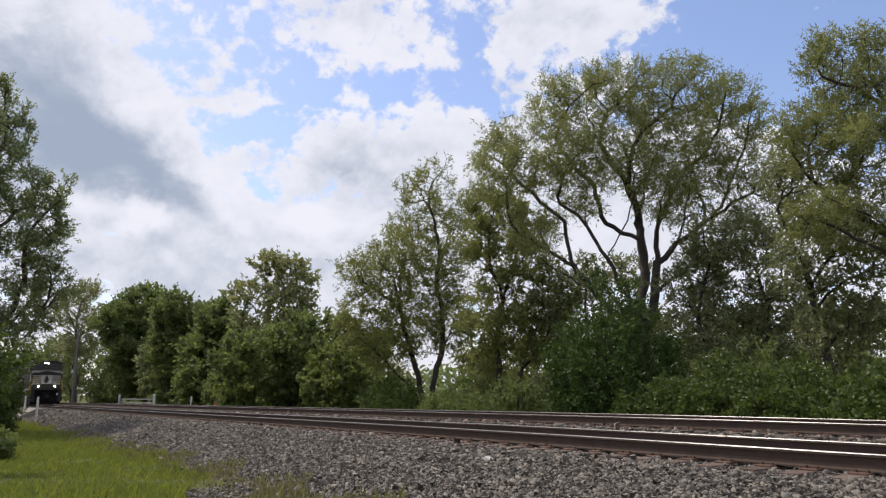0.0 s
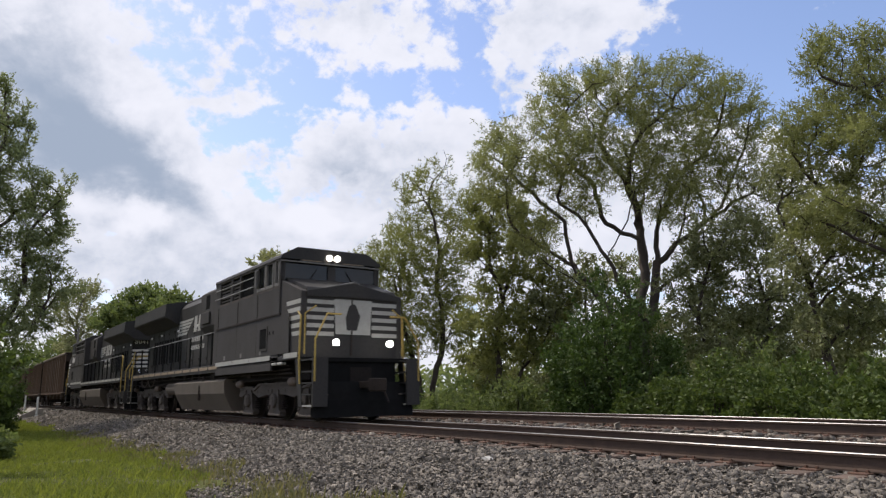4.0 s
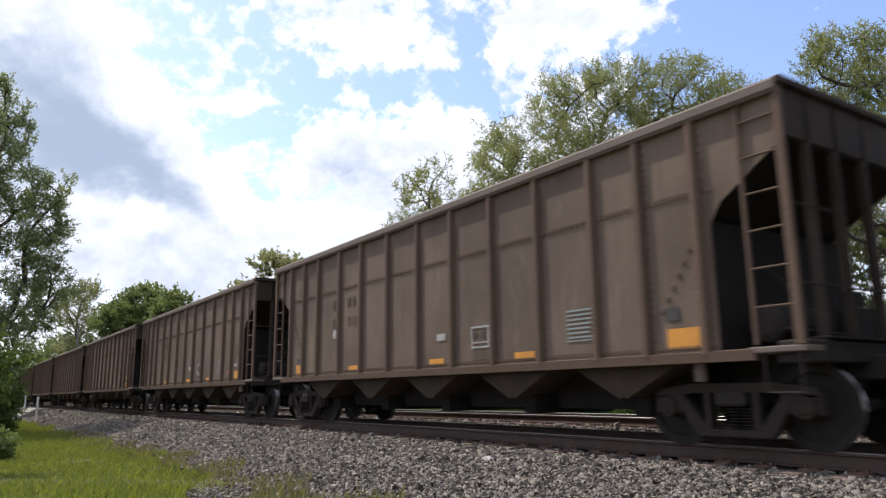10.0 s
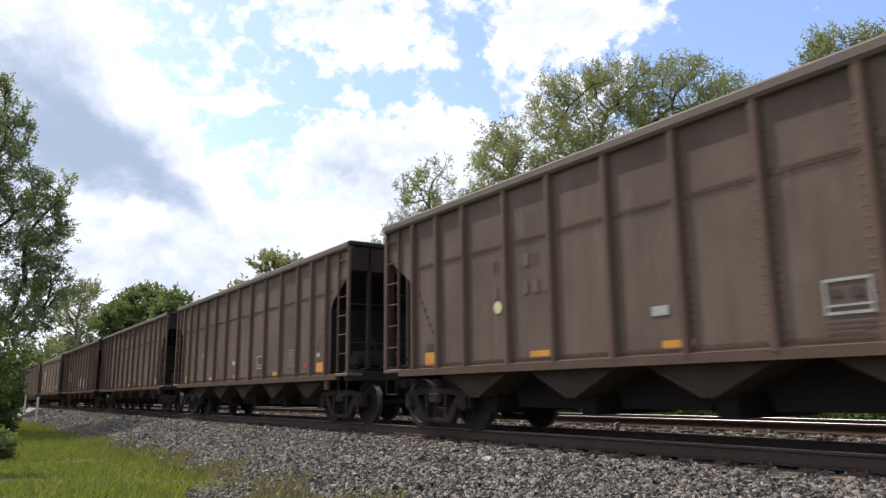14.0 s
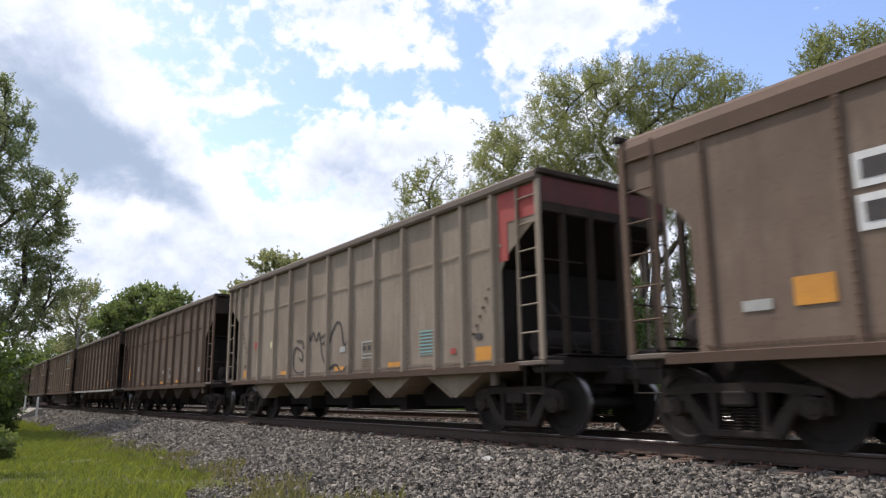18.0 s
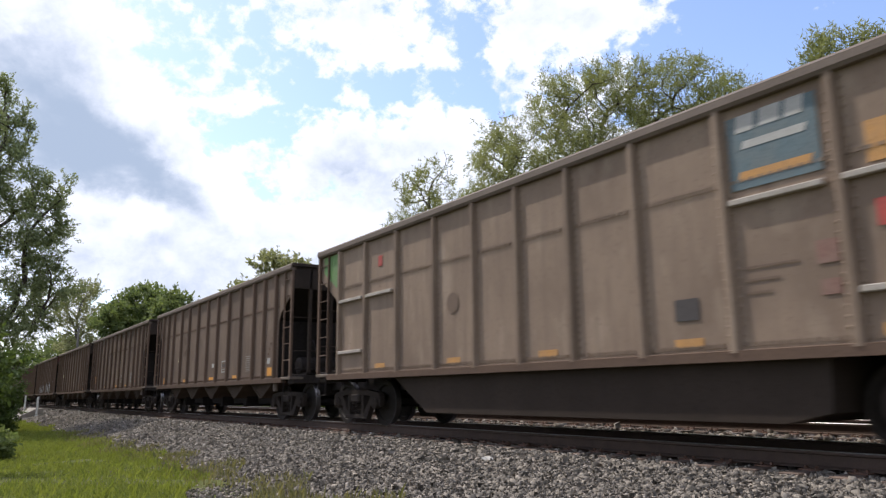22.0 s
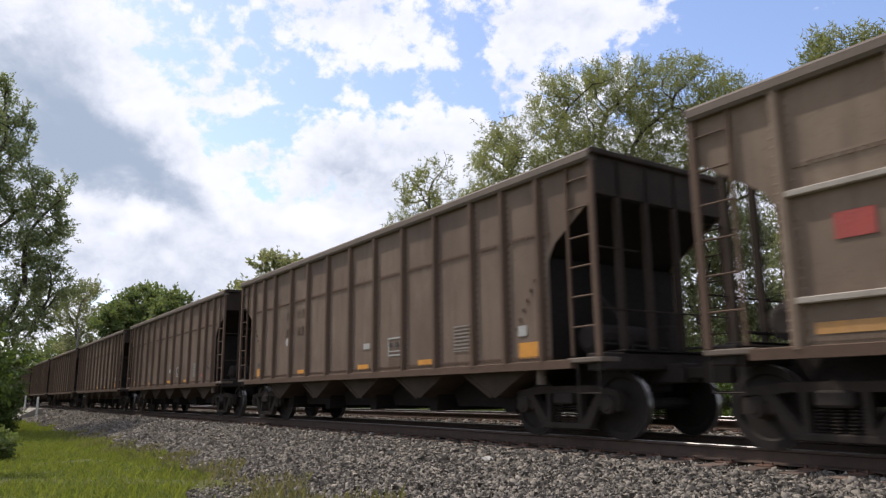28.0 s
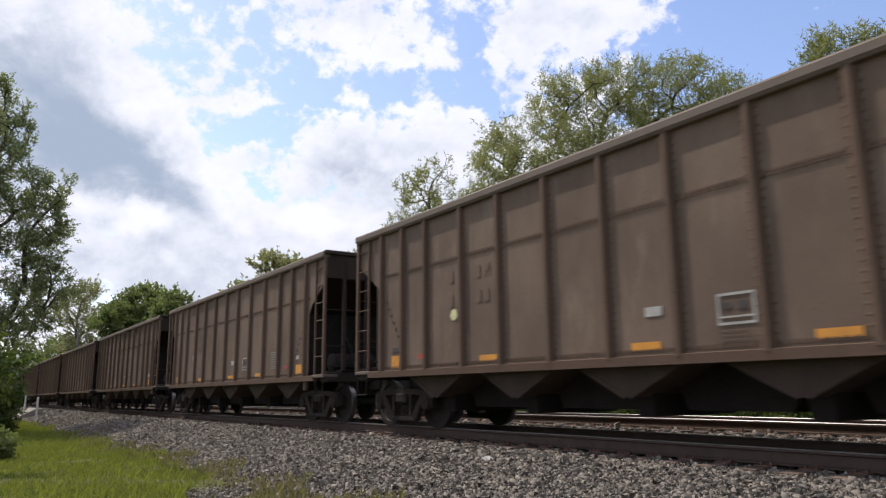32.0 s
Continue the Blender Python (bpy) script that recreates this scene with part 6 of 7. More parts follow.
def strokes(car, line, mat, half, label):
    """One sprayed line through (r, z) points, softened at its bends."""
    f, pts = Form(), [Vector((H2 - r, z)) for r, z in line]
    smooth = [pts[0]]
    for i in range(1, len(pts) - 1):
        for u in (0.25, 0.5, 0.75):
            a, b, c = (pts[i - 1] + pts[i]) / 2, pts[i], (pts[i] + pts[i + 1]) / 2
            smooth.append((1 - u) ** 2 * a + 2 * u * (1 - u) * b + u * u * c)
    smooth.append(pts[-1])
    for i, (a, b) in enumerate(zip(smooth, smooth[1:])):
        d = (b - a).normalized() * half
        n = Vector((-d.y, d.x))
        a, b = a - d * 0.5, b + d * 0.5
        f.prism([tuple(a + n), tuple(b + n), tuple(b - n), tuple(a - n)], -1.4405 - 0.0001 * (i % 7), -1.434)
    part("graffiti", f, mat, car, label)


def bubbles(car, r, z, w, h, count, seed, mat):
    """A sprayed throw-up: swollen shapes side by side in dark outlines, no letters."""
    rng = random.Random(seed)
    for i in range(count):
        cx = H2 - r - w / 2 + w * (i + 0.5) / count
        hw, hh = w / count * rng.uniform(0.46, 0.60), h / 2 * rng.uniform(0.82, 1.05)
        cz, lean = z + rng.uniform(-0.05, 0.06) * h, rng.uniform(-0.12, 0.12)
        power, dent = rng.uniform(2.4, 3.6), rng.uniform(0.0, 0.22)
        def ring(grow):
            pts = []
            for q in range(22):
                a = 2 * math.pi * q / 22
                c, n = math.cos(a), math.sin(a)
                k = (abs(c) ** power + abs(n) ** power) ** (-1 / power) * (1 - dent * max(0.0, math.sin(2 * a + i)) ** 3)
                x, y = (hw + grow) * k * c, (hh + grow) * k * n
                pts.append((cx + x + lean * y, cz + y))
            return pts
        part("graffiti_outline", Form().prism(ring(0.035), -1.4385 - 0.0002 * i, -1.434), M_DARKMARK, car, "dark spray-paint outline")
        part("graffiti", Form().prism(ring(0.0), -1.4415 - 0.0002 * i, -1.4405), mat, car, "pale spray-paint bubble shape")
        if rng.random() < 0.7:
            f = Form().prism([(cx - 0.03 + lean * 0.1, cz + hh * 0.1), (cx + 0.06, cz + hh * 0.15), (cx + 0.05, cz + hh * 0.55), (cx - 0.02, cz + hh * 0.5)], -1.4445 - 0.0002 * i, -1.4440)
            part("graffiti_outline", f, M_DARKMARK, car, "dark spray-paint stroke")




def six_wheel_truck(loco, u):
    """A six-wheel diesel truck: cast frames with three pedestals a side, journals, springs, brake cylinders."""
    if "loco_frame" not in TRUCK_MESH:
        for s in (-1, 1):
            f = Form()
            y0, y1 = s * 0.98, s * 1.15
            f.prism([(-3.0, 0.62), (-2.85, 0.86), (-2.3, 0.92), (-1.6, 0.84), (-1.25, 0.98), (1.25, 0.98), (1.6, 0.84), (2.3, 0.92), (2.85, 0.86), (3.0, 0.62),
                     (2.7, 0.60), (2.5, 0.70), (1.7, 0.70), (1.3, 0.58), (0.7, 0.66), (-0.7, 0.66), (-1.3, 0.58), (-1.7, 0.70), (-2.5, 0.70), (-2.7, 0.60)], y0, y1)
            for c in (-2.07, 0.0, 2.07):
                f.prism([(c - 0.22, 0.72), (c + 0.22, 0.72), (c + 0.34, 0.28), (c + 0.44, 0.20), (c + 0.40, 0.12), (c - 0.40, 0.12), (c - 0.44, 0.20), (c - 0.34, 0.28)], s * 1.0, s * 1.17)
            # cast ribs: a lip along the top, webs over each pedestal, lightening holes' rims
            for x0, z0, x1, z1 in ((-2.8, 0.84, -2.3, 0.90), (-2.3, 0.90, -1.62, 0.82), (-1.62, 0.82, -1.25, 0.96), (-1.25, 0.96, 1.25, 0.96), (1.25, 0.96, 1.62, 0.82), (1.62, 0.82, 2.3, 0.90), (2.3, 0.90, 2.8, 0.84)):
                f.prism([(x0, z0 - 0.05), (x1, z1 - 0.05), (x1, z1 + 0.015), (x0, z0 + 0.015)], s * 1.14, s * 1.19)
            for c in (-2.07, 0.0, 2.07):
                for e in (-1, 1):
                    f.prism([(c + e * 0.20, 0.80), (c + e * 0.26, 0.80), (c + e * 0.40, 0.26), (c + e * 0.33, 0.26)], s * 1.165, s * 1.20)
                f.box(c - 0.42, c + 0.42, s * 1.02, s * 1.20, 0.09, 0.15, 0.015)
            for c in (-1.45, -0.62, 0.62, 1.45):
                f.box(c - 0.09, c + 0.09, s * 1.145, s * 1.165, 0.72, 0.80)
            TRUCK_MESH["loco_frame", s] = f.mesh("side_frame", M_TANKDARK)
            j = Form().turned([(0.02, -0.07), (0.09, -0.07), (0.10, -0.05), (0.17, -0.05), (0.19, -0.02), (0.19, 0.05)], (0, s * 1.2 if s < 0 else s * 1.16, 0), 18)
            TRUCK_MESH["journal", s] = j.mesh("journal_box", M_TANKDARK)
            g = Form()
            for k in range(6):
                n0 = len(g.v)
                g.turned([(0.07, -0.02), (0.10, 0.0), (0.07, 0.02)], (0, 0, 0), 10)
                g.v[n0:] = [(x, s * 1.08 + z, 0.30 + 0.055 * k + y) for x, y, z in g.v[n0:]]
            TRUCK_MESH["coil", s] = g.mesh("coil_spring", M_SLOPE)
            b = Form().turned([(0.03, -0.16), (0.11, -0.16), (0.11, 0.12), (0.05, 0.2)], (0, 0, 0), 12)
            b.v = [(y, s * 1.2 + x, 0.98 + z) for x, y, z in b.v]
            TRUCK_MESH["brake", s] = b.mesh("brake_cylinder", M_CHORD)
        TRUCK_MESH["loco_frame"] = Form().box(-2.7, 2.7, -0.5, 0.5, 0.5, 0.85, 0.03).box(-0.5, 0.5, -1.0, 1.0, 0.7, 1.1, 0.03).mesh("truck_frame", M_UNDER)
        TRUCK_MESH["loco_wheel"] = wheelset_mesh(0.533)
    truck = part("truck", TRUCK_MESH["loco_frame"], None, loco, "dusty grey six-wheel truck", at=(u, 0, 0))
    for s in (-1, 1):
        part("side_frame", TRUCK_MESH["loco_frame", s], None, truck)
        for c in (-2.07, 0.0, 2.07):
            part("journal_box", TRUCK_MESH["journal", s], None, truck, at=(c, 0, 0.5))
        for c in (-1.5, -0.55, 0.55, 1.5):
            part("coil_spring", TRUCK_MESH["coil", s], None, truck, at=(c, 0, 0))
        for c in (-2.75, 1.35):
            part("brake_cylinder", TRUCK_MESH["brake", s], None, truck, at=(c, 0, 0))
    for c in (-2.07, 0.0, 2.07):
        w = part("wheelset", TRUCK_MESH["loco_wheel"], None, truck, at=(c, 0, 0.533))
        SPINNING.append((w, c, 0.533, 0.533, -1 if loco.get("reversed") else 1))


M_PANEL = material("grimy_white_panel", (0.17, 0.16, 0.145), 0.7, second=(0.11, 0.10, 0.09), scale=3, fine=30)
M_TANKDARK = material("dusty_truck_frame", (0.082, 0.067, 0.055), 0.9, second=(0.040, 0.033, 0.028), scale=3, fine=30, bump=0.2)


def build_locomotive(lead):
    """A black six-axle diesel: cab towards +x, radiator wings towards -x."""
    loco = empty("diesel_locomotive")
    tagged(loco, "dusty black diesel locomotive with white stripes, " + ("headlights lit, leading" if lead else "coupled long hood first"),
           "locomotive", "locomotives of the train")
    if not lead:
        loco["reversed"] = 1
    add = lambda name, form, mat, label="", smooth=False: part(name, form, mat, loco, label, smooth)
    # frame and walkway
    add("underframe", Form().box(-9.75, 9.35, -1.05, 1.05, 1.02, 1.50).box(-10.1, 10.1, -0.3, 0.3, 0.8, 1.3), M_SLOPE)
    gear = random.Random(17)
    for s in (-1, 1):
        for x in np.arange(-9.2, 9.2, 0.85):
            if gear.random() < 0.65:
                w, h = gear.uniform(0.12, 0.42), gear.uniform(0.10, 0.30)
                add("equipment_box", Form().box(x, x + w, s * 1.05, s * gear.uniform(1.18, 1.34), 1.44 - h, 1.44, 0.012), M_UNDER)
        for z, y in ((1.40, 1.36), (1.28, 1.30), (1.08, 1.16)):
            pts = [(x, s * (y + gear.uniform(-0.03, 0.03)), z + gear.uniform(-0.03, 0.03)) for x in np.arange(-9.3, 9.3, 0.9)]
            add("conduit", Form().tube(pts, 0.020, 6), M_UNDER)
    add("walkway", Form().box(-9.85, 9.55, -1.50, 1.50, 1.50, 1.60, 0.01), M_BLACK)
    for s in (-1, 1):
        add("side_skirt", Form().box(-9.6, 3.0, s * 1.46, s * 1.49, 1.38, 1.50), M_BLACK)
        for i in range(12):
            x = -9.5 + i * 1.06
            add("sill_stripe", Form().box(x, x + 0.92, s * 1.50, s * 1.506, 1.47, 1.565), M_TANSTRIPE if lead else M_CREAM, "dirty white sill stripe" if not lead else "dirty tan sill stripe")
    # long hood with its doors and grilles
    hood = [(-0.93, 1.6), (0.93, 1.6), (0.93, 3.95), (0.72, 4.18), (-0.72, 4.18), (-0.93, 3.95)]
    add("long_hood", Form().prism(hood, -9.12, 3.1, "x"), M_BLACK)
    add("hood_end", Form().prism([(-9.12, -0.93), (-9.50, -0.35), (-9.50, 0.35), (-9.12, 0.93)], 1.6, 4.1, "z"), M_BLACK, "faceted black hood end")
    for i in range(13):
        x = -9.2 + i * 0.93
        for s in (-1, 1):
            add("hood_door", Form().box(x, x + 0.84, s * 0.93, s * 0.948, 1.75, 3.30, 0.006), M_BLACK)
            if i in (1, 2, 3, 4, 5):
                for q in (0.10, 0.50):
                    add("grille", Form().box(x + q, x + q + 0.24, s * 0.948, s * 0.956, 1.98, 2.92), M_GRILLE, "dark intake grille")
            for z in (1.9, 3.1):
                add("door_latch", Form().box(x + 0.76, x + 0.80, s * 0.948, s * 0.972, z, z + 0.09), M_UNDER)
            if i in (0, 2, 5, 8):
                add("door_label", Form().box(x + 0.25, x + 0.55, s * 0.948, s * 0.954, 3.12, 3.2), M_WHITE)
    # flared radiator wings
    wing = [(-0.95, 3.35), (-1.30, 3.58), (-1.50, 3.66), (-1.53, 3.72), (-1.50, 4.17), (-0.9, 4.28), (0.9, 4.28), (1.50, 4.17), (1.53, 3.72), (1.50, 3.66), (1.30, 3.58), (0.95, 3.35)]
    add("radiator_wing", Form().prism(wing, -9.95, -4.1, "x"), M_BLACK, "flared black radiator housing")
    add("radiator_screen", Form().box(-9.3, -4.6, -0.85, 0.85, 4.28, 4.33, 0.01), M_GRILLE)
    add("dynamic_brake_box", Form().box(-3.9, -0.6, -0.70, 0.70, 4.18, 4.27, 0.03), M_BLACK)
    add("exhaust_stack", Form().box(-2.6, -1.7, -0.3, 0.3, 4.27, 4.42, 0.03), M_UNDER)
    # equipment cabinet behind the cab, full width above the walkway
    add("blower_box", Form().prism([(-1.0, 2.70), (1.0, 2.70), (1.22, 2.95), (1.22, 4.05), (0.95, 4.22), (-0.95, 4.22), (-1.22, 4.05), (-1.22, 2.95)], -0.1, 3.1, "x"), M_CABSIDE)
    for s in (-1, 1):
        add("vent_opening", Form().box(0.55, 1.0, s * 1.22, s * 1.226, 3.52, 3.98), M_GRILLE)
        add("vent_hood", Form().box(0.25, 1.15, s * 1.22, s * 1.29, 3.02, 3.42, 0.02), M_CABSIDE)
    # cab with open window bays
    cab = [(-1.50, 1.5), (1.50, 1.5), (1.50, 3.35), (-1.50, 3.35)]
    add("cab_body", Form().prism(cab, 2.55, 8.25, "x"), M_CABSIDE, "dusty dark grey cab side")
    for s in (-1, 1):
        add("cab_lower_panel", Form().box(2.9, 9.0, s * 1.50, s * 1.512, 1.66, 2.62, 0.004), M_CABSIDE)
        add("cab_ledge", Form().box(2.9, 8.4, s * 1.50, s * 1.535, 2.63, 2.67), M_UNDER)
        add("door_window", Form().box(6.94, 7.44, s * 1.512, s * 1.52, 1.85, 2.36), M_GRILLE, "dark window of the cab door")
        for xa, xb, za, zb in ((6.88, 6.94, 1.8, 2.42), (7.44, 7.50, 1.8, 2.42), (6.94, 7.44, 2.36, 2.42), (6.94, 7.44, 1.8, 1.85)):
            add("door_frame", Form().box(xa, xb, s * 1.512, s * 1.53, za, zb), M_CABSIDE)
        for xa in (7.62, 7.88):
            add("vent_port", Form().box(xa, xa + 0.07, s * 1.512, s * 1.52, 2.18, 2.26), M_GRILLE)
        for xa in (3.0, 4.9, 6.6):
            add("panel_seam", Form().box(xa, xa + 0.012, s * 1.50, s * 1.514, 1.66, 3.3), M_UNDER)
        for x0, x1 in ((8.17, 8.27), (7.74, 7.86), (7.14, 7.20), (6.22, 6.50), (4.95, 5.05), (4.1, 4.3), (2.55, 3.1)):
            add("window_post", Form().box(x0, x1, s * 1.42, s * 1.498, 3.35, 4.12), M_CABSIDE)
        for x0, x1 in ((7.86, 8.17), (7.20, 7.74), (6.50, 7.14), (5.05, 6.22), (4.3, 4.95), (3.1, 4.1)):
            if x0 < 6.4:
                add("equipment_recess", Form().box(x0, x1, s * 1.405, s * 1.42, 3.35, 4.06), M_GRILLE, "dark recess behind the cab")
            else:
                add("side_window", Form().box(x0, x1, s * 1.435, s * 1.45, 3.35, 4.06), M_WINDOW, "dark cab side window")
            add("window_sill", Form().box(x0, x1, s * 1.45, s * 1.505, 3.33, 3.39), M_TANKDARK)
            add("window_header", Form().box(x0, x1, s * 1.45, s * 1.505, 4.03, 4.08), M_TANKDARK)
            if x0 > 6.4:
                for xa in (x0, x1 - 0.05):
                    add("window_frame", Form().box(xa, xa + 0.05, s * 1.45, s * 1.508, 3.44, 4.03), M_PANEL, "worn light window frame")
                add("window_frame", Form().box(x0, x1, s * 1.45, s * 1.507, 3.40, 3.47), M_PANEL, "worn light window frame")
            elif x0 < 5.0:
                for q in range(6):
                    add("louver", Form().box(x0 + 0.06, x1 - 0.06, s * 1.45, s * 1.475, 3.45 + 0.095 * q, 3.49 + 0.095 * q), M_CABSIDE)
        for z in (3.58, 3.84):
            add("recess_rail", Form().tube([(2.7, s * 1.53, z), (6.25, s * 1.53, z)], 0.014, 6), M_RAILING)
        add("mirror", Form().box(6.56, 6.62, s * 1.52, s * 1.60, 3.50, 3.98, 0.01), M_PANEL, "pale folding mirror")
        add("cab_skirt", Form().box(2.9, 7.75, s * 1.44, s * 1.50, 1.28, 1.52), M_CABSIDE)
        for x, xb in ((2.95, 4.55), (4.60, 6.05), (6.10, 7.72), (8.70, 9.58)):
            add("sill_band", Form().box(x, xb, s * 1.512, s * 1.520, 1.535, 1.655), M_CREAM, "dirty cream sill band")
        for x in (3.75, 5.3, 6.9):
            add("reflector_tab", Form().box(x, x + 0.14, s * 1.512, s * 1.519, 1.70, 1.82), M_PANEL)
        for x in (7.9, 8.3):
            add("door_step", Form().box(x, x + 0.3, s * 1.40, s * 1.53, 1.40, 1.46, 0.01), M_CREAM)
    add("cab_roof", Form().prism([(-1.53, 4.08), (-1.50, 4.16), (-1.05, 4.40), (1.05, 4.40), (1.50, 4.16), (1.53, 4.08)], 2.55, 8.35, "x"), M_BLACK)
    add("bulkhead", Form().box(2.56, 2.7, -1.46, 1.46, 3.35, 4.1), M_CABSIDE)
    add("windshield_ledge", Form().box(8.08, 8.2, -1.46, 1.46, 3.35, 3.5), M_CABSIDE)
    for y0, y1 in ((-1.36, -0.12), (0.12, 1.36)):
        add("windshield", Form().box(8.2, 8.235, y0, y1, 3.42, 3.98), M_WINDOW, "dark cab windshield")
    for y0, y1 in ((-0.12, 0.12), (-1.5, -1.36), (1.36, 1.5)):
        add("windshield_post", Form().box(8.16, 8.27, y0, y1, 3.35, 4.1), M_CABSIDE)
    add("brow_trim", Form().box(8.24, 8.36, -1.50, 1.50, 4.00, 4.035), M_PANEL, "worn pale cab brow")
    for s in (-1, 1):
        add("nose_trim", Form().tube([(9.0, s * 1.32, 3.14), (9.69, s * 0.02, 3.37)], 0.022, 6), M_PANEL, "worn pale nose edge")
        add("windshield_trim", Form().box(8.262, 8.275, s * 0.12, s * 1.40, 3.36, 3.40), M_PANEL)
        add("wiper", Form().tube([(8.26, s * 0.75, 3.44), (8.26, s * 0.45, 3.86)], 0.012, 5), M_UNDER)
        add("nose_handrail", Form().tube([(9.75, s * 1.40, 1.6), (9.75, s * 1.40, 2.55), (9.75, s * 1.10, 2.75)], 0.020, 6), M_YELLOW, "yellow nose handrail")
    add("nose_door", Form().box(9.60, 9.634, -0.06, -0.02, 1.60, 3.0), M_UNDER)
    add("number_board", Form().box(8.24, 8.34, -1.0, 1.0, 4.0, 4.30, 0.02), M_BLACK)
    for y in (-0.62, 0.62):
        add("number_panel", Form().box(8.34, 8.345, y - 0.3, y + 0.3, 4.06, 4.26), M_TANSTRIPE)
    for y in (-0.12, 0.12):
        f = Form().turned([(0.01, -0.03), (0.075, -0.03), (0.075, 0.03), (0.01, 0.03)], (0, 0, 0), 14)
        f.v = [(8.36 + yy, y + x, 4.18 + z) for x, yy, z in f.v]
        add("headlight", f, M_LAMP if lead else M_LENS, "round cab headlight")
    # nose
    nose_side = [(8.25, 1.55), (9.6, 1.55), (9.62, 3.10), (9.52, 3.22), (8.25, 3.60)]
    add("nose", Form().prism(nose_side, -1.30, 1.30), M_BLACK, "short sloped nose")
    add("nose_visor", Form().prism([(-1.32, 3.10), (0, 3.36), (1.32, 3.10), (1.32, 2.98), (0, 3.0), (-1.32, 2.98)], 9.1, 9.68, "x"), M_BLACK, "peaked black nose top")
    for s in (-1, 1):
        add("nose_cheek", Form().prism([(8.25, 1.55), (9.6, 1.55), (9.61, 3.10), (8.25, 3.52)], s * 1.30, s * 1.46), M_CABSIDE)
        for i in range(5):
            z = 2.05 + 0.19 * i
            add("nose_stripe", Form().prism([(9.12 - 0.10 * i, z), (9.60, z), (9.60, z + 0.105), (9.07 - 0.10 * i, z + 0.105)], s * 1.46, s * 1.467), M_WHITE if not lead else M_CREAM, "white nose stripe")
            add("end_stripe", Form().box(9.62, 9.627, s * 0.55, s * 1.30, z, z + 0.10), M_CREAM, "white end stripe")
            h = 2.08 + 0.19 * i
            add("end_stripe", Form().prism([(-9.13, s * 0.94), (-9.125, s * 0.95), (-9.51, s * 0.357), (-9.51, s * 0.345)], h, h + 0.10, "z"), M_WHITE, "white end stripe")
            add("end_stripe", Form().box(-9.507, -9.50, s * 0.06, s * 0.345, h, h + 0.10), M_WHITE, "white end stripe")
    add("emblem_panel", Form().prism([(-0.5, 2.1), (0.5, 2.1), (0.55, 2.95), (-0.55, 2.95)], 9.622, 9.629, "x"), M_CREAM, "dusty white emblem panel")
    add("emblem_shape", Form().prism([(-0.18, 2.2), (0.1, 2.2), (0.2, 2.55), (0.05, 2.85), (-0.12, 2.8), (-0.22, 2.5)], 9.63, 9.636, "x"), M_BLACK, "dark emblem")
    # side emblem: slanted stripes and plain blocks
    for s in (-1, 1):
        # it reads the same way from either side: stripes first, then the blocks
        at = (lambda x: x) if s > 0 else (lambda x: -3.75 - x)
        for i in range(5):
            z = 2.94 + 0.115 * i
            x0 = 0.12 - 0.05 * i
            add("side_stripe", Form().prism([(at(x0 + 0.35), z), (at(x0 - 0.97 - 0.16 * i), z), (at(x0 - 1.12 - 0.16 * i), z + 0.085), (at(x0 + 0.31), z + 0.085)], s * 0.949, s * 0.957), M_CREAM, "slanted white side stripe")
        for x0, w in ((-1.85, 0.40), (-2.42, 0.38), (-3.02, 0.50)):
            add("emblem_block", Form().prism([(at(x0), 2.95), (at(x0 - w), 2.95), (at(x0 - w - 0.08), 3.52), (at(x0 - 0.12), 3.52)], s * 0.949, s * 0.957), M_CREAM, "white emblem block")
        for z, x0, count in ((2.60, -1.66, 7), (2.32, -1.60, 8)):
            for i in range(count):
                x = x0 - 0.225 * i
                add("lettering_bar", Form().prism([(at(x), z), (at(x - 0.15), z), (at(x - 0.18), z + 0.15), (at(x - 0.03), z + 0.15)], s * 0.949, s * 0.955), M_CREAM, "white lettering bar")
    # road numbers
    if not lead:
        lettering("8041", 0.54, M_WHITE, loco, pose(6.98, -1.516, 3.06, 90, 0, 0))
    if not lead:
        lettering("8041", 0.54, M_WHITE, loco, pose(6.98, 1.516, 3.06, 90, 0, 180))
        lettering("8041", 0.32, M_WHITE, loco, pose(-9.385, 0.53, 3.30, 90, 0, -123.2))
        lettering("8041", 0.32, M_WHITE, loco, pose(-9.385, -0.53, 3.30, 90, 0, -56.8))
        for y in (-0.11, 0.11):
            f = Form().turned([(0.01, -0.04), (0.08, -0.04), (0.09, 0.03), (0.01, 0.03)], (0, 0, 0), 14)
            f.v = [(-9.54 + yy, y + x, 3.62 + z) for x, yy, z in f.v]
            add("rear_headlight", f, M_LENS, "round rear headlight")
        add("headlight_plate", Form().box(-9.52, -9.50, -0.24, 0.24, 3.5, 3.76), M_UNDER)
    # fuel tank and air reservoirs
    tank = [(-1.15, 0.18), (1.15, 0.18), (1.43, 0.72), (1.45, 1.10), (1.38, 1.17), (-1.38, 1.17), (-1.45, 1.10), (-1.43, 0.72)]
    t0, t1 = (-3.85, 3.7) if not lead else (-2.2, 3.7)
    tk = add("fuel_tank", Form().prism(tank, t0, t1, "x"), M_TANK, "dusty tan fuel tank")
    for s in (-1, 1):
        part("filler_cap", Form().box(1.2, 1.32, s * 1.3, s * 1.42, 1.14, 1.3, 0.02), M_TRUCK, tk)
        part("tank_strap", Form().box(1.0, 1.05, s * 1.40, s * 1.475, 0.5, 1.0), M_TRUCK, tk)
        if lead:
            f = Form().tube([(-3.9, s * 1.15, 0.95), (-2.35, s * 1.15, 0.95)], 0.24, 14)
            add("air_reservoir", f, M_TANK, "round air reservoir")
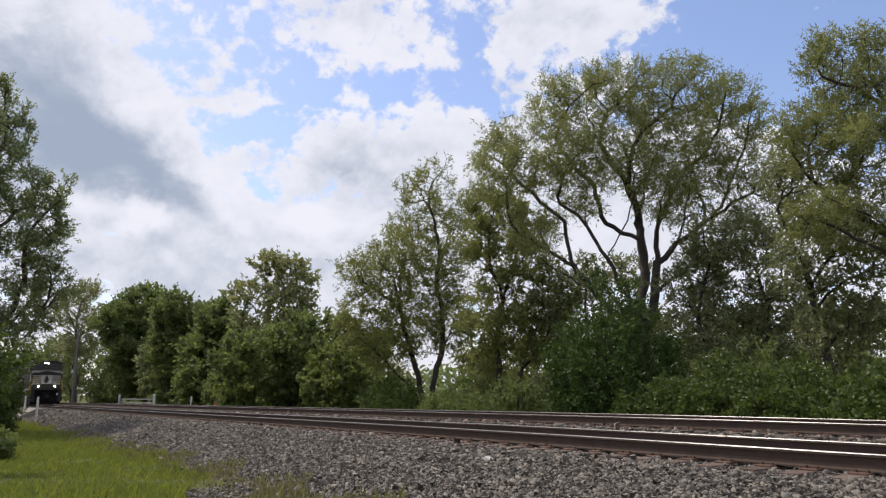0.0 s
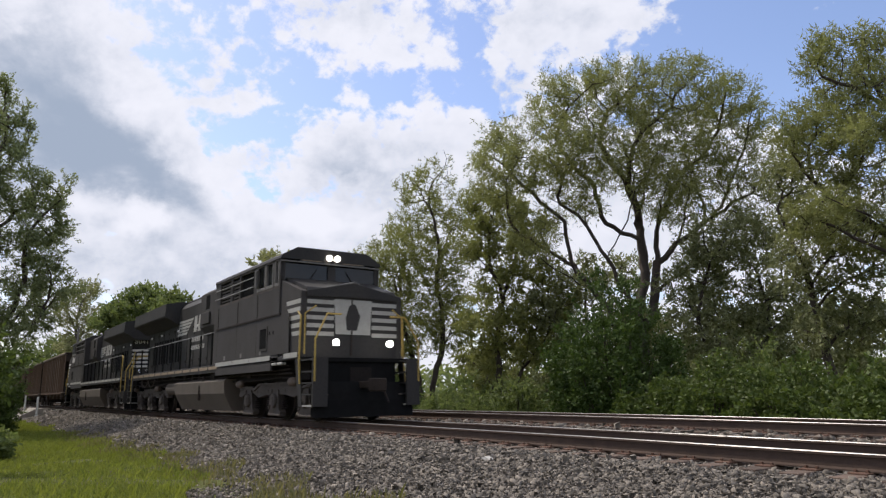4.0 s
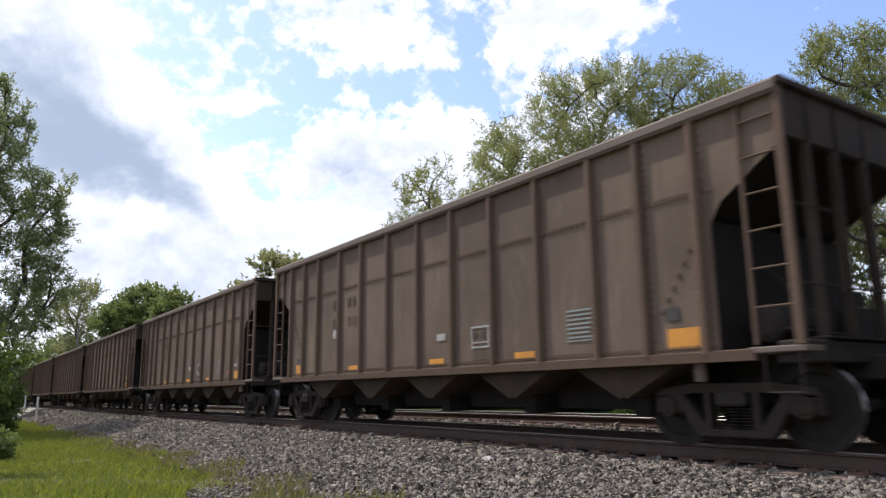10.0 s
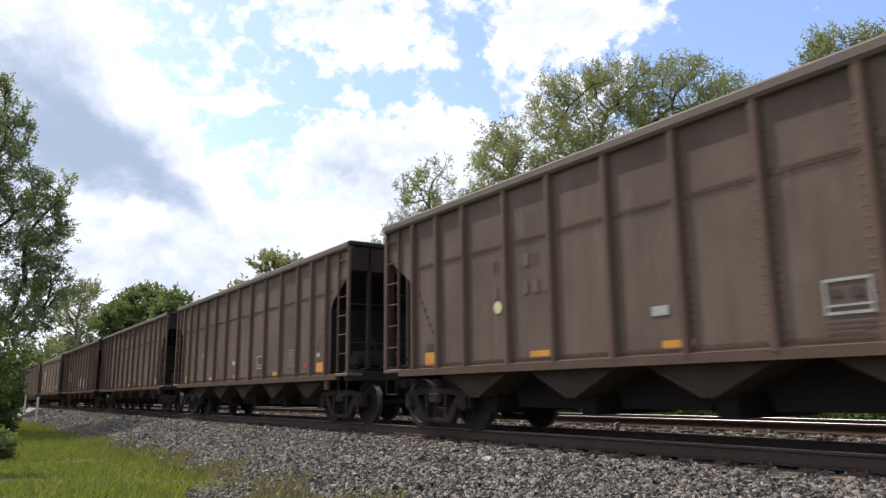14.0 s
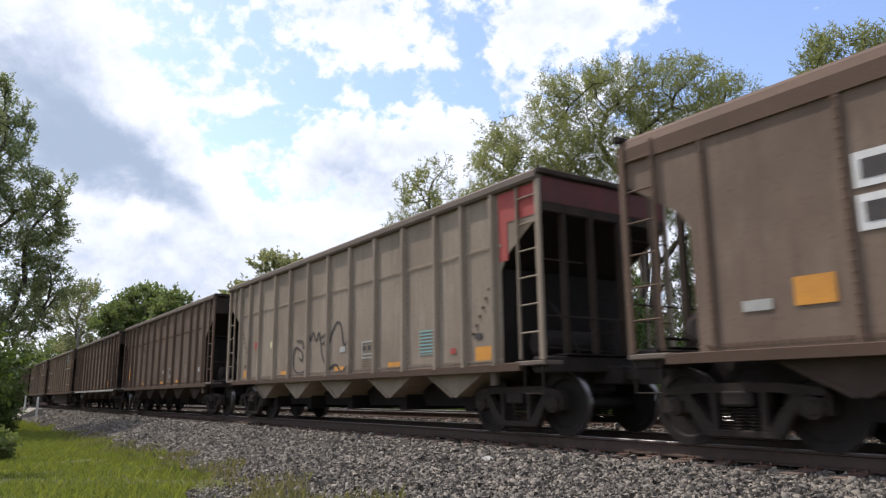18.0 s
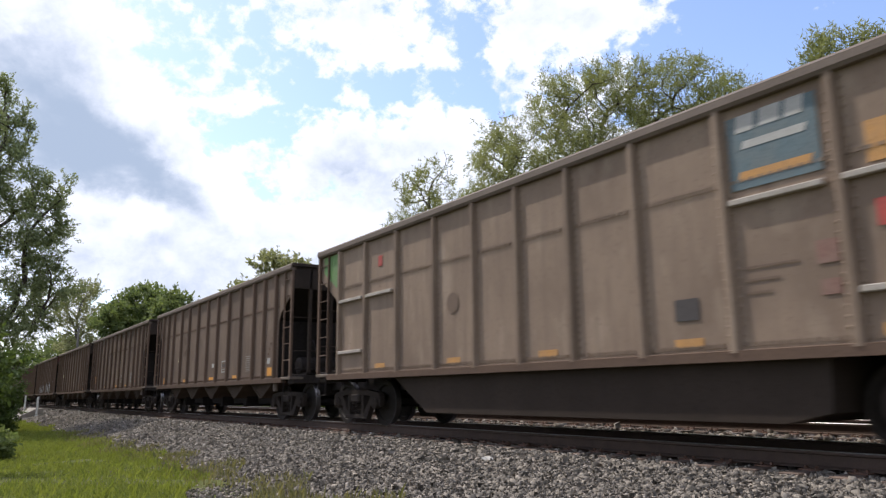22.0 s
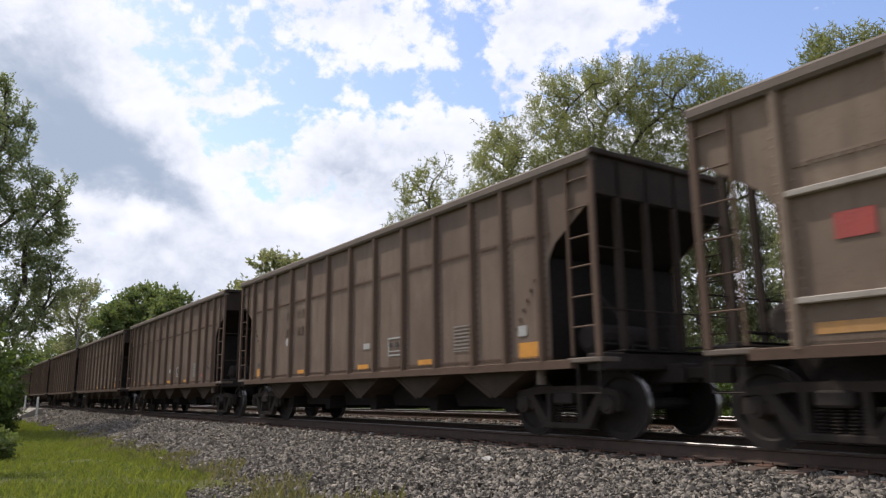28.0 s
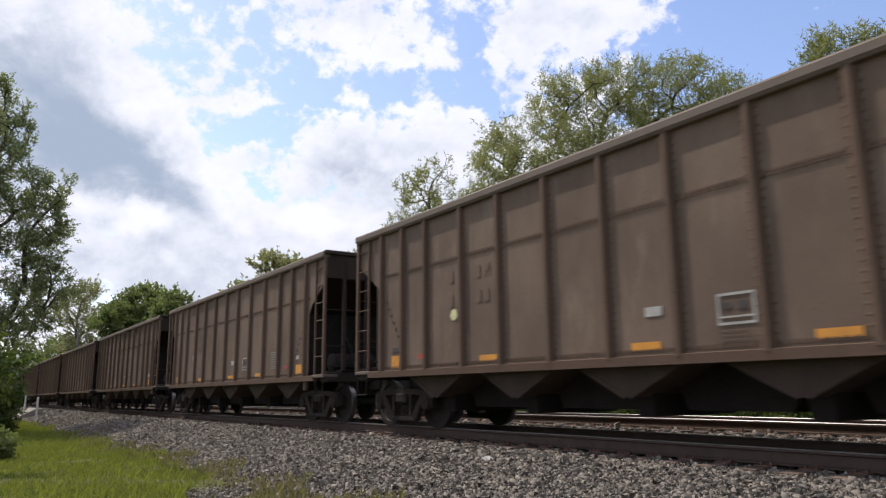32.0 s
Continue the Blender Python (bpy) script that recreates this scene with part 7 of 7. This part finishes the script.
    # pipes along the frame
    for s in (-1, 1):
        add("pipe", Form().tube([(-9.4, s * 1.25, 1.12), (-6.0, s * 1.25, 1.10), (-4.0, s * 1.25, 1.16), (4.4, s * 1.2, 1.24), (8.6, s * 1.2, 1.2)], 0.03, 6), M_UNDER)
        add("cable", Form().tube([(-8.6 + 0.2 * i, s * 1.3, 1.34 - 0.28 * abs(math.sin(math.pi * i / 6)) ** 0.7) for i in range(13)], 0.022, 6), M_TANKDARK)
    # handrails and stanchions
    for s in (-1, 1):
        add("handrail", Form().tube([(-9.6, s * 1.46, 2.62), (2.4, s * 1.46, 2.62)], 0.014, 8), M_RAILING)
        for i in range(10):
            x = -9.5 + i * 1.31
            add("stanchion", Form().box(x - 0.06, x + 0.06, s * 1.44, s * 1.475, 1.45, 2.62), M_GRILLE)
    # steps and pilots at both ends
    for e in (-1, 1):
        x0 = 9.55 if e > 0 else -9.75
        xe = x0 + e * 0.95
        add("end_platform", Form().box(x0, xe - e * 0.35, -1.35, 1.35, 1.42, 1.52, 0.01).box(xe - e * 0.5, xe - e * 0.42, -1.0, 1.0, 0.3, 1.45), M_GRILLE)
        for s in (-1, 1):
            add("step_side", Form().prism([(x0 - e * 0.15, 1.5), (x0 + e * 0.12, 1.5), (x0 + e * 0.32, 0.36), (x0 + e * 0.12, 0.36)], s * 1.46, s * 1.49), M_BLACK)
            add("step_side", Form().box(xe - e * 0.06, xe, s * 1.1, s * 1.49, 0.36, 1.5), M_BLACK)
            for i in range(5):
                add("step_tread", Form().box(x0 + e * 0.26 - e * 0.03 * i, xe - e * 0.05, s * 1.08, s * 1.48, 0.36 + 0.27 * i, 0.395 + 0.27 * i), M_CREAM if i == 0 else M_BLACK)
            add("grab_rail", Form().tube([(x0 - e * 0.1, s * 1.46, 2.62), (x0 + e * 0.1, s * 1.47, 2.5), (x0 + e * 0.12, s * 1.5, 1.5), (x0 + e * 0.2, s * 1.5, 0.9)], 0.024, 6), M_YELLOW, "yellow step grab rail")
            add("grab_rail", Form().tube([(xe, s * 1.45, 0.95), (xe, s * 1.45, 1.9), (xe - e * 0.1, s * 1.1, 2.5), (xe - e * 0.15, s * 0.7, 2.5)], 0.024, 6), M_YELLOW, "yellow end grab rail")
            f = Form().turned([(0.01, -0.04), (0.07, -0.04), (0.08, 0.04), (0.01, 0.04)], (0, 0, 0), 14)
            f.v = [(xe - e * 0.3 + y, s * 0.76 + x, 1.86 + z) for x, y, z in f.v]
            add("ditch_light", f, M_LAMP if lead and e > 0 else M_LENS, "round ditch light")
        add("plow", Form().prism([(xe - e * 0.42, 0.95), (xe - e * 0.40, 0.12), (xe - e * 0.1, 0.10), (xe - e * 0.16, 0.5), (xe - e * 0.34, 0.95)], -1.35, 1.35), M_GRILLE)
        add("coupler", Form().box(xe - e * 0.45, xe + e * 0.3, -0.1, 0.1, 0.78, 0.96, 0.02).box(xe + e * 0.28, xe + e * 0.62, -0.17, 0.17, 0.70, 1.02, 0.03), M_TRUCK)
        add("air_hose", Form().tube([(xe - e * 0.3, 0.5, 0.9), (xe, 0.5, 0.6), (xe + e * 0.3, 0.4, 0.45)], 0.025, 6), M_UNDER)
    for u in (-7.3, 7.3):
        six_wheel_truck(loco, u)
    # the body stands taller than its drawing: everything above the frame is drawn up
    for ob in loco.children:
        if ob.type == "FONT":
            ob.matrix_basis = Matrix.Translation((0, 0, 0.065 * (ob.matrix_basis.translation.z - 1.2))) @ ob.matrix_basis
        elif ob.name.split(".")[0] not in ("truck", "fuel_tank", "air_reservoir", "pipe", "cable"):
            for v in ob.data.vertices:
                if v.co.z > 1.2:
                    v.co.z = 1.2 + 1.065 * (v.co.z - 1.2)
    add("horn", Form().tube([(3.5, 0.4, 4.6), (3.5, 0.4, 4.78), (3.9, 0.4, 4.81)], [0.03, 0.03, 0.08], 8), M_RAILING)
    return loco


# ---- how the train runs ----
def train_front(t):
    """Front corner of the first coal car at t seconds: it gathers speed slowly."""
    return -130.46 + 17.3806 * t + 0.01085 * t * t


def rest(x, half_base, flip=False):
    """Pose of a vehicle whose middle is at x, on both its trucks."""
    a, b = dip(max(x - half_base, -260)), dip(max(x + half_base, -260))
    m = pose(x, GAUGE / 2, (a + b) / 2, 0, -math.degrees(math.atan2(b - a, 2 * half_base)), 0)
    return m @ pose(0, 0, 0, 0, 0, 180) if flip else m


TRAIN = []
for build, ahead, half_base, flip in ((build_locomotive, 0.815 + 22.3 * 1.5, 7.3, False), (build_locomotive, 0.815 + 22.3 * 0.5, 7.3, True)):
    TRAIN.append((build(not flip), ahead, half_base, flip))
for k in range(36):
    TRAIN.append((build_hopper(k), -CAR_PITCH * k - H2, TRUCK_AT, False))


def motions():
    times = [float(t) for t in range(0, 33)]
    for ob, ahead, half_base, flip in TRAIN:
        walk(ob, [(t, rest(train_front(t) + ahead, half_base, flip)) for t in times])
    # wheels: like wheelsets turn alike, so they share one action
    done = {}
    for ob, c, z, radius, sense in SPINNING:
        key = (c, z, sense)
        if key not in done:
            rows = []
            for i in range(32 * FPS + 1):
                t = i / FPS
                turn = math.degrees(train_front(t) / radius) * sense
                rows.append((t, pose(c, 0, z, 0, turn % 360, 0)))
            walk(ob, rows)
            done[key] = ob
        else:
            src = done[key].animation_data
            ob.rotation_mode = "QUATERNION"
            ob.animation_data_create()
            ob.animation_data.action = src.action
            ob.animation_data.action_slot = src.action_slot


# ---- the crossing and small things down the line ----
def build_crossing():
    z = dip(-60)
    ramp = part("crossing_ramp", Form().prism([(-4.15, z - 0.85), (-2.6, z - 0.04), (-2.1, z - 0.04), (-2.1, z - 0.5), (-2.6, z - 0.5), (-4.15, z - 1.1)], -63.0, -58.0, "x"), M_CONCRETE)
    tagged(ramp, "pale worn concrete ramp up to the track", "ramp", kind="structure")
    # guard rail with white end posts beyond the tracks
    gx = (-107.5, -87.5)
    zg = float(ground_height(-100, 11.8))
    rail = tagged(empty("guard_rail", Matrix.Translation((gx[0], 11.8, zg))), "low grey steel guard rail between white end posts", "guard rail")
    for x in gx:
        part("post", Form().tube([(x - gx[0], 0, -0.1), (x - gx[0], 0, 1.8), (x - gx[0], 0, 1.86)], [0.13, 0.13, 0.07], 10), M_POST, rail, "white painted end post")
    for zz in (0.85, 1.25):
        part("beam", Form().prism([(-0.03, zz - 0.08), (0.02, zz - 0.08), (0.05, zz), (0.02, zz + 0.08), (-0.03, zz + 0.08)], 0.0, gx[1] - gx[0], "x"), M_RAILING, rail)
    part("kerb", Form().box(-1.5, gx[1] - gx[0] - 3, -0.4, 0.1, 0.0, 0.62, 0.02), M_CONCRETE, rail, "pale concrete kerb")
    # utility pole
    x, y = -127.0, 8.6
    zp = float(ground_height(x, y))
    pole = tagged(empty("utility_pole", Matrix.Translation((x, y, zp))), "grey weathered wooden utility pole", "pole")
    part("shaft", Form().tube([(0, 0, -0.3), (0, 0, 12.5)], [0.22, 0.15], 10), M_POLE, pole)
    # red barrel-like drum in the weeds
    x, y = -64.0, 11.8
    zd = float(ground_height(x, y))
    drum = tagged(empty("road_drum", Matrix.Translation((x, y, zd))), "faded orange-red drum standing in the weeds", "drum")
    def upright(f):
        f.v = [(vx, vz, 0.52 + vy) for vx, vy, vz in f.v]
        return f
    part("body", upright(Form().turned([(0.02, -0.5), (0.32, -0.5), (0.34, -0.2), (0.31, 0.0), (0.32, 0.2), (0.29, 0.5), (0.02, 0.52)], (0, 0, 0), 16)), M_RED, drum)
    part("band", upright(Form().turned([(0.325, 0.06), (0.335, 0.08), (0.325, 0.2), (0.31, 0.22)], (0, 0, 0), 16)), M_ORANGE, drum)


def pale_stone(x, y, s, seed):
    rng = random.Random(seed)
    z = float(ground_height(x, y))
    f = Form().prism([(-1.0, -0.2), (-0.85, 0.18), (-0.2, 0.30), (0.5, 0.16), (1.0, -0.05), (0.7, -0.25), (-0.5, -0.3)], -0.45, 0.45)
    f.v = [(vx * s * (1 - 0.25 * abs(vy)), vy * s * (0.8 + 0.3 * rng.random()), vz * s) for vx, vy, vz in f.v]
    a = rng.uniform(-0.4, 0.4)
    ob = part("pale_stone", f, material("pale_limestone", (0.46, 0.44, 0.40), 0.9, second=(0.34, 0.32, 0.29), scale=9, fine=50), at=Matrix.Translation((x, y, z + 0.25 * s)) @ Matrix.Rotation(a, 4, "Z"))
    tagged(ob, "flat pale limestone lying on the ballast", "stone")


build_crossing()
pale_stone(-8.4, -1.43, 0.11, 1)
pale_stone(-17.8, -3.69, 0.13, 2)
pale_stone(-9.9, -4.1, 0.07, 3)


motions()
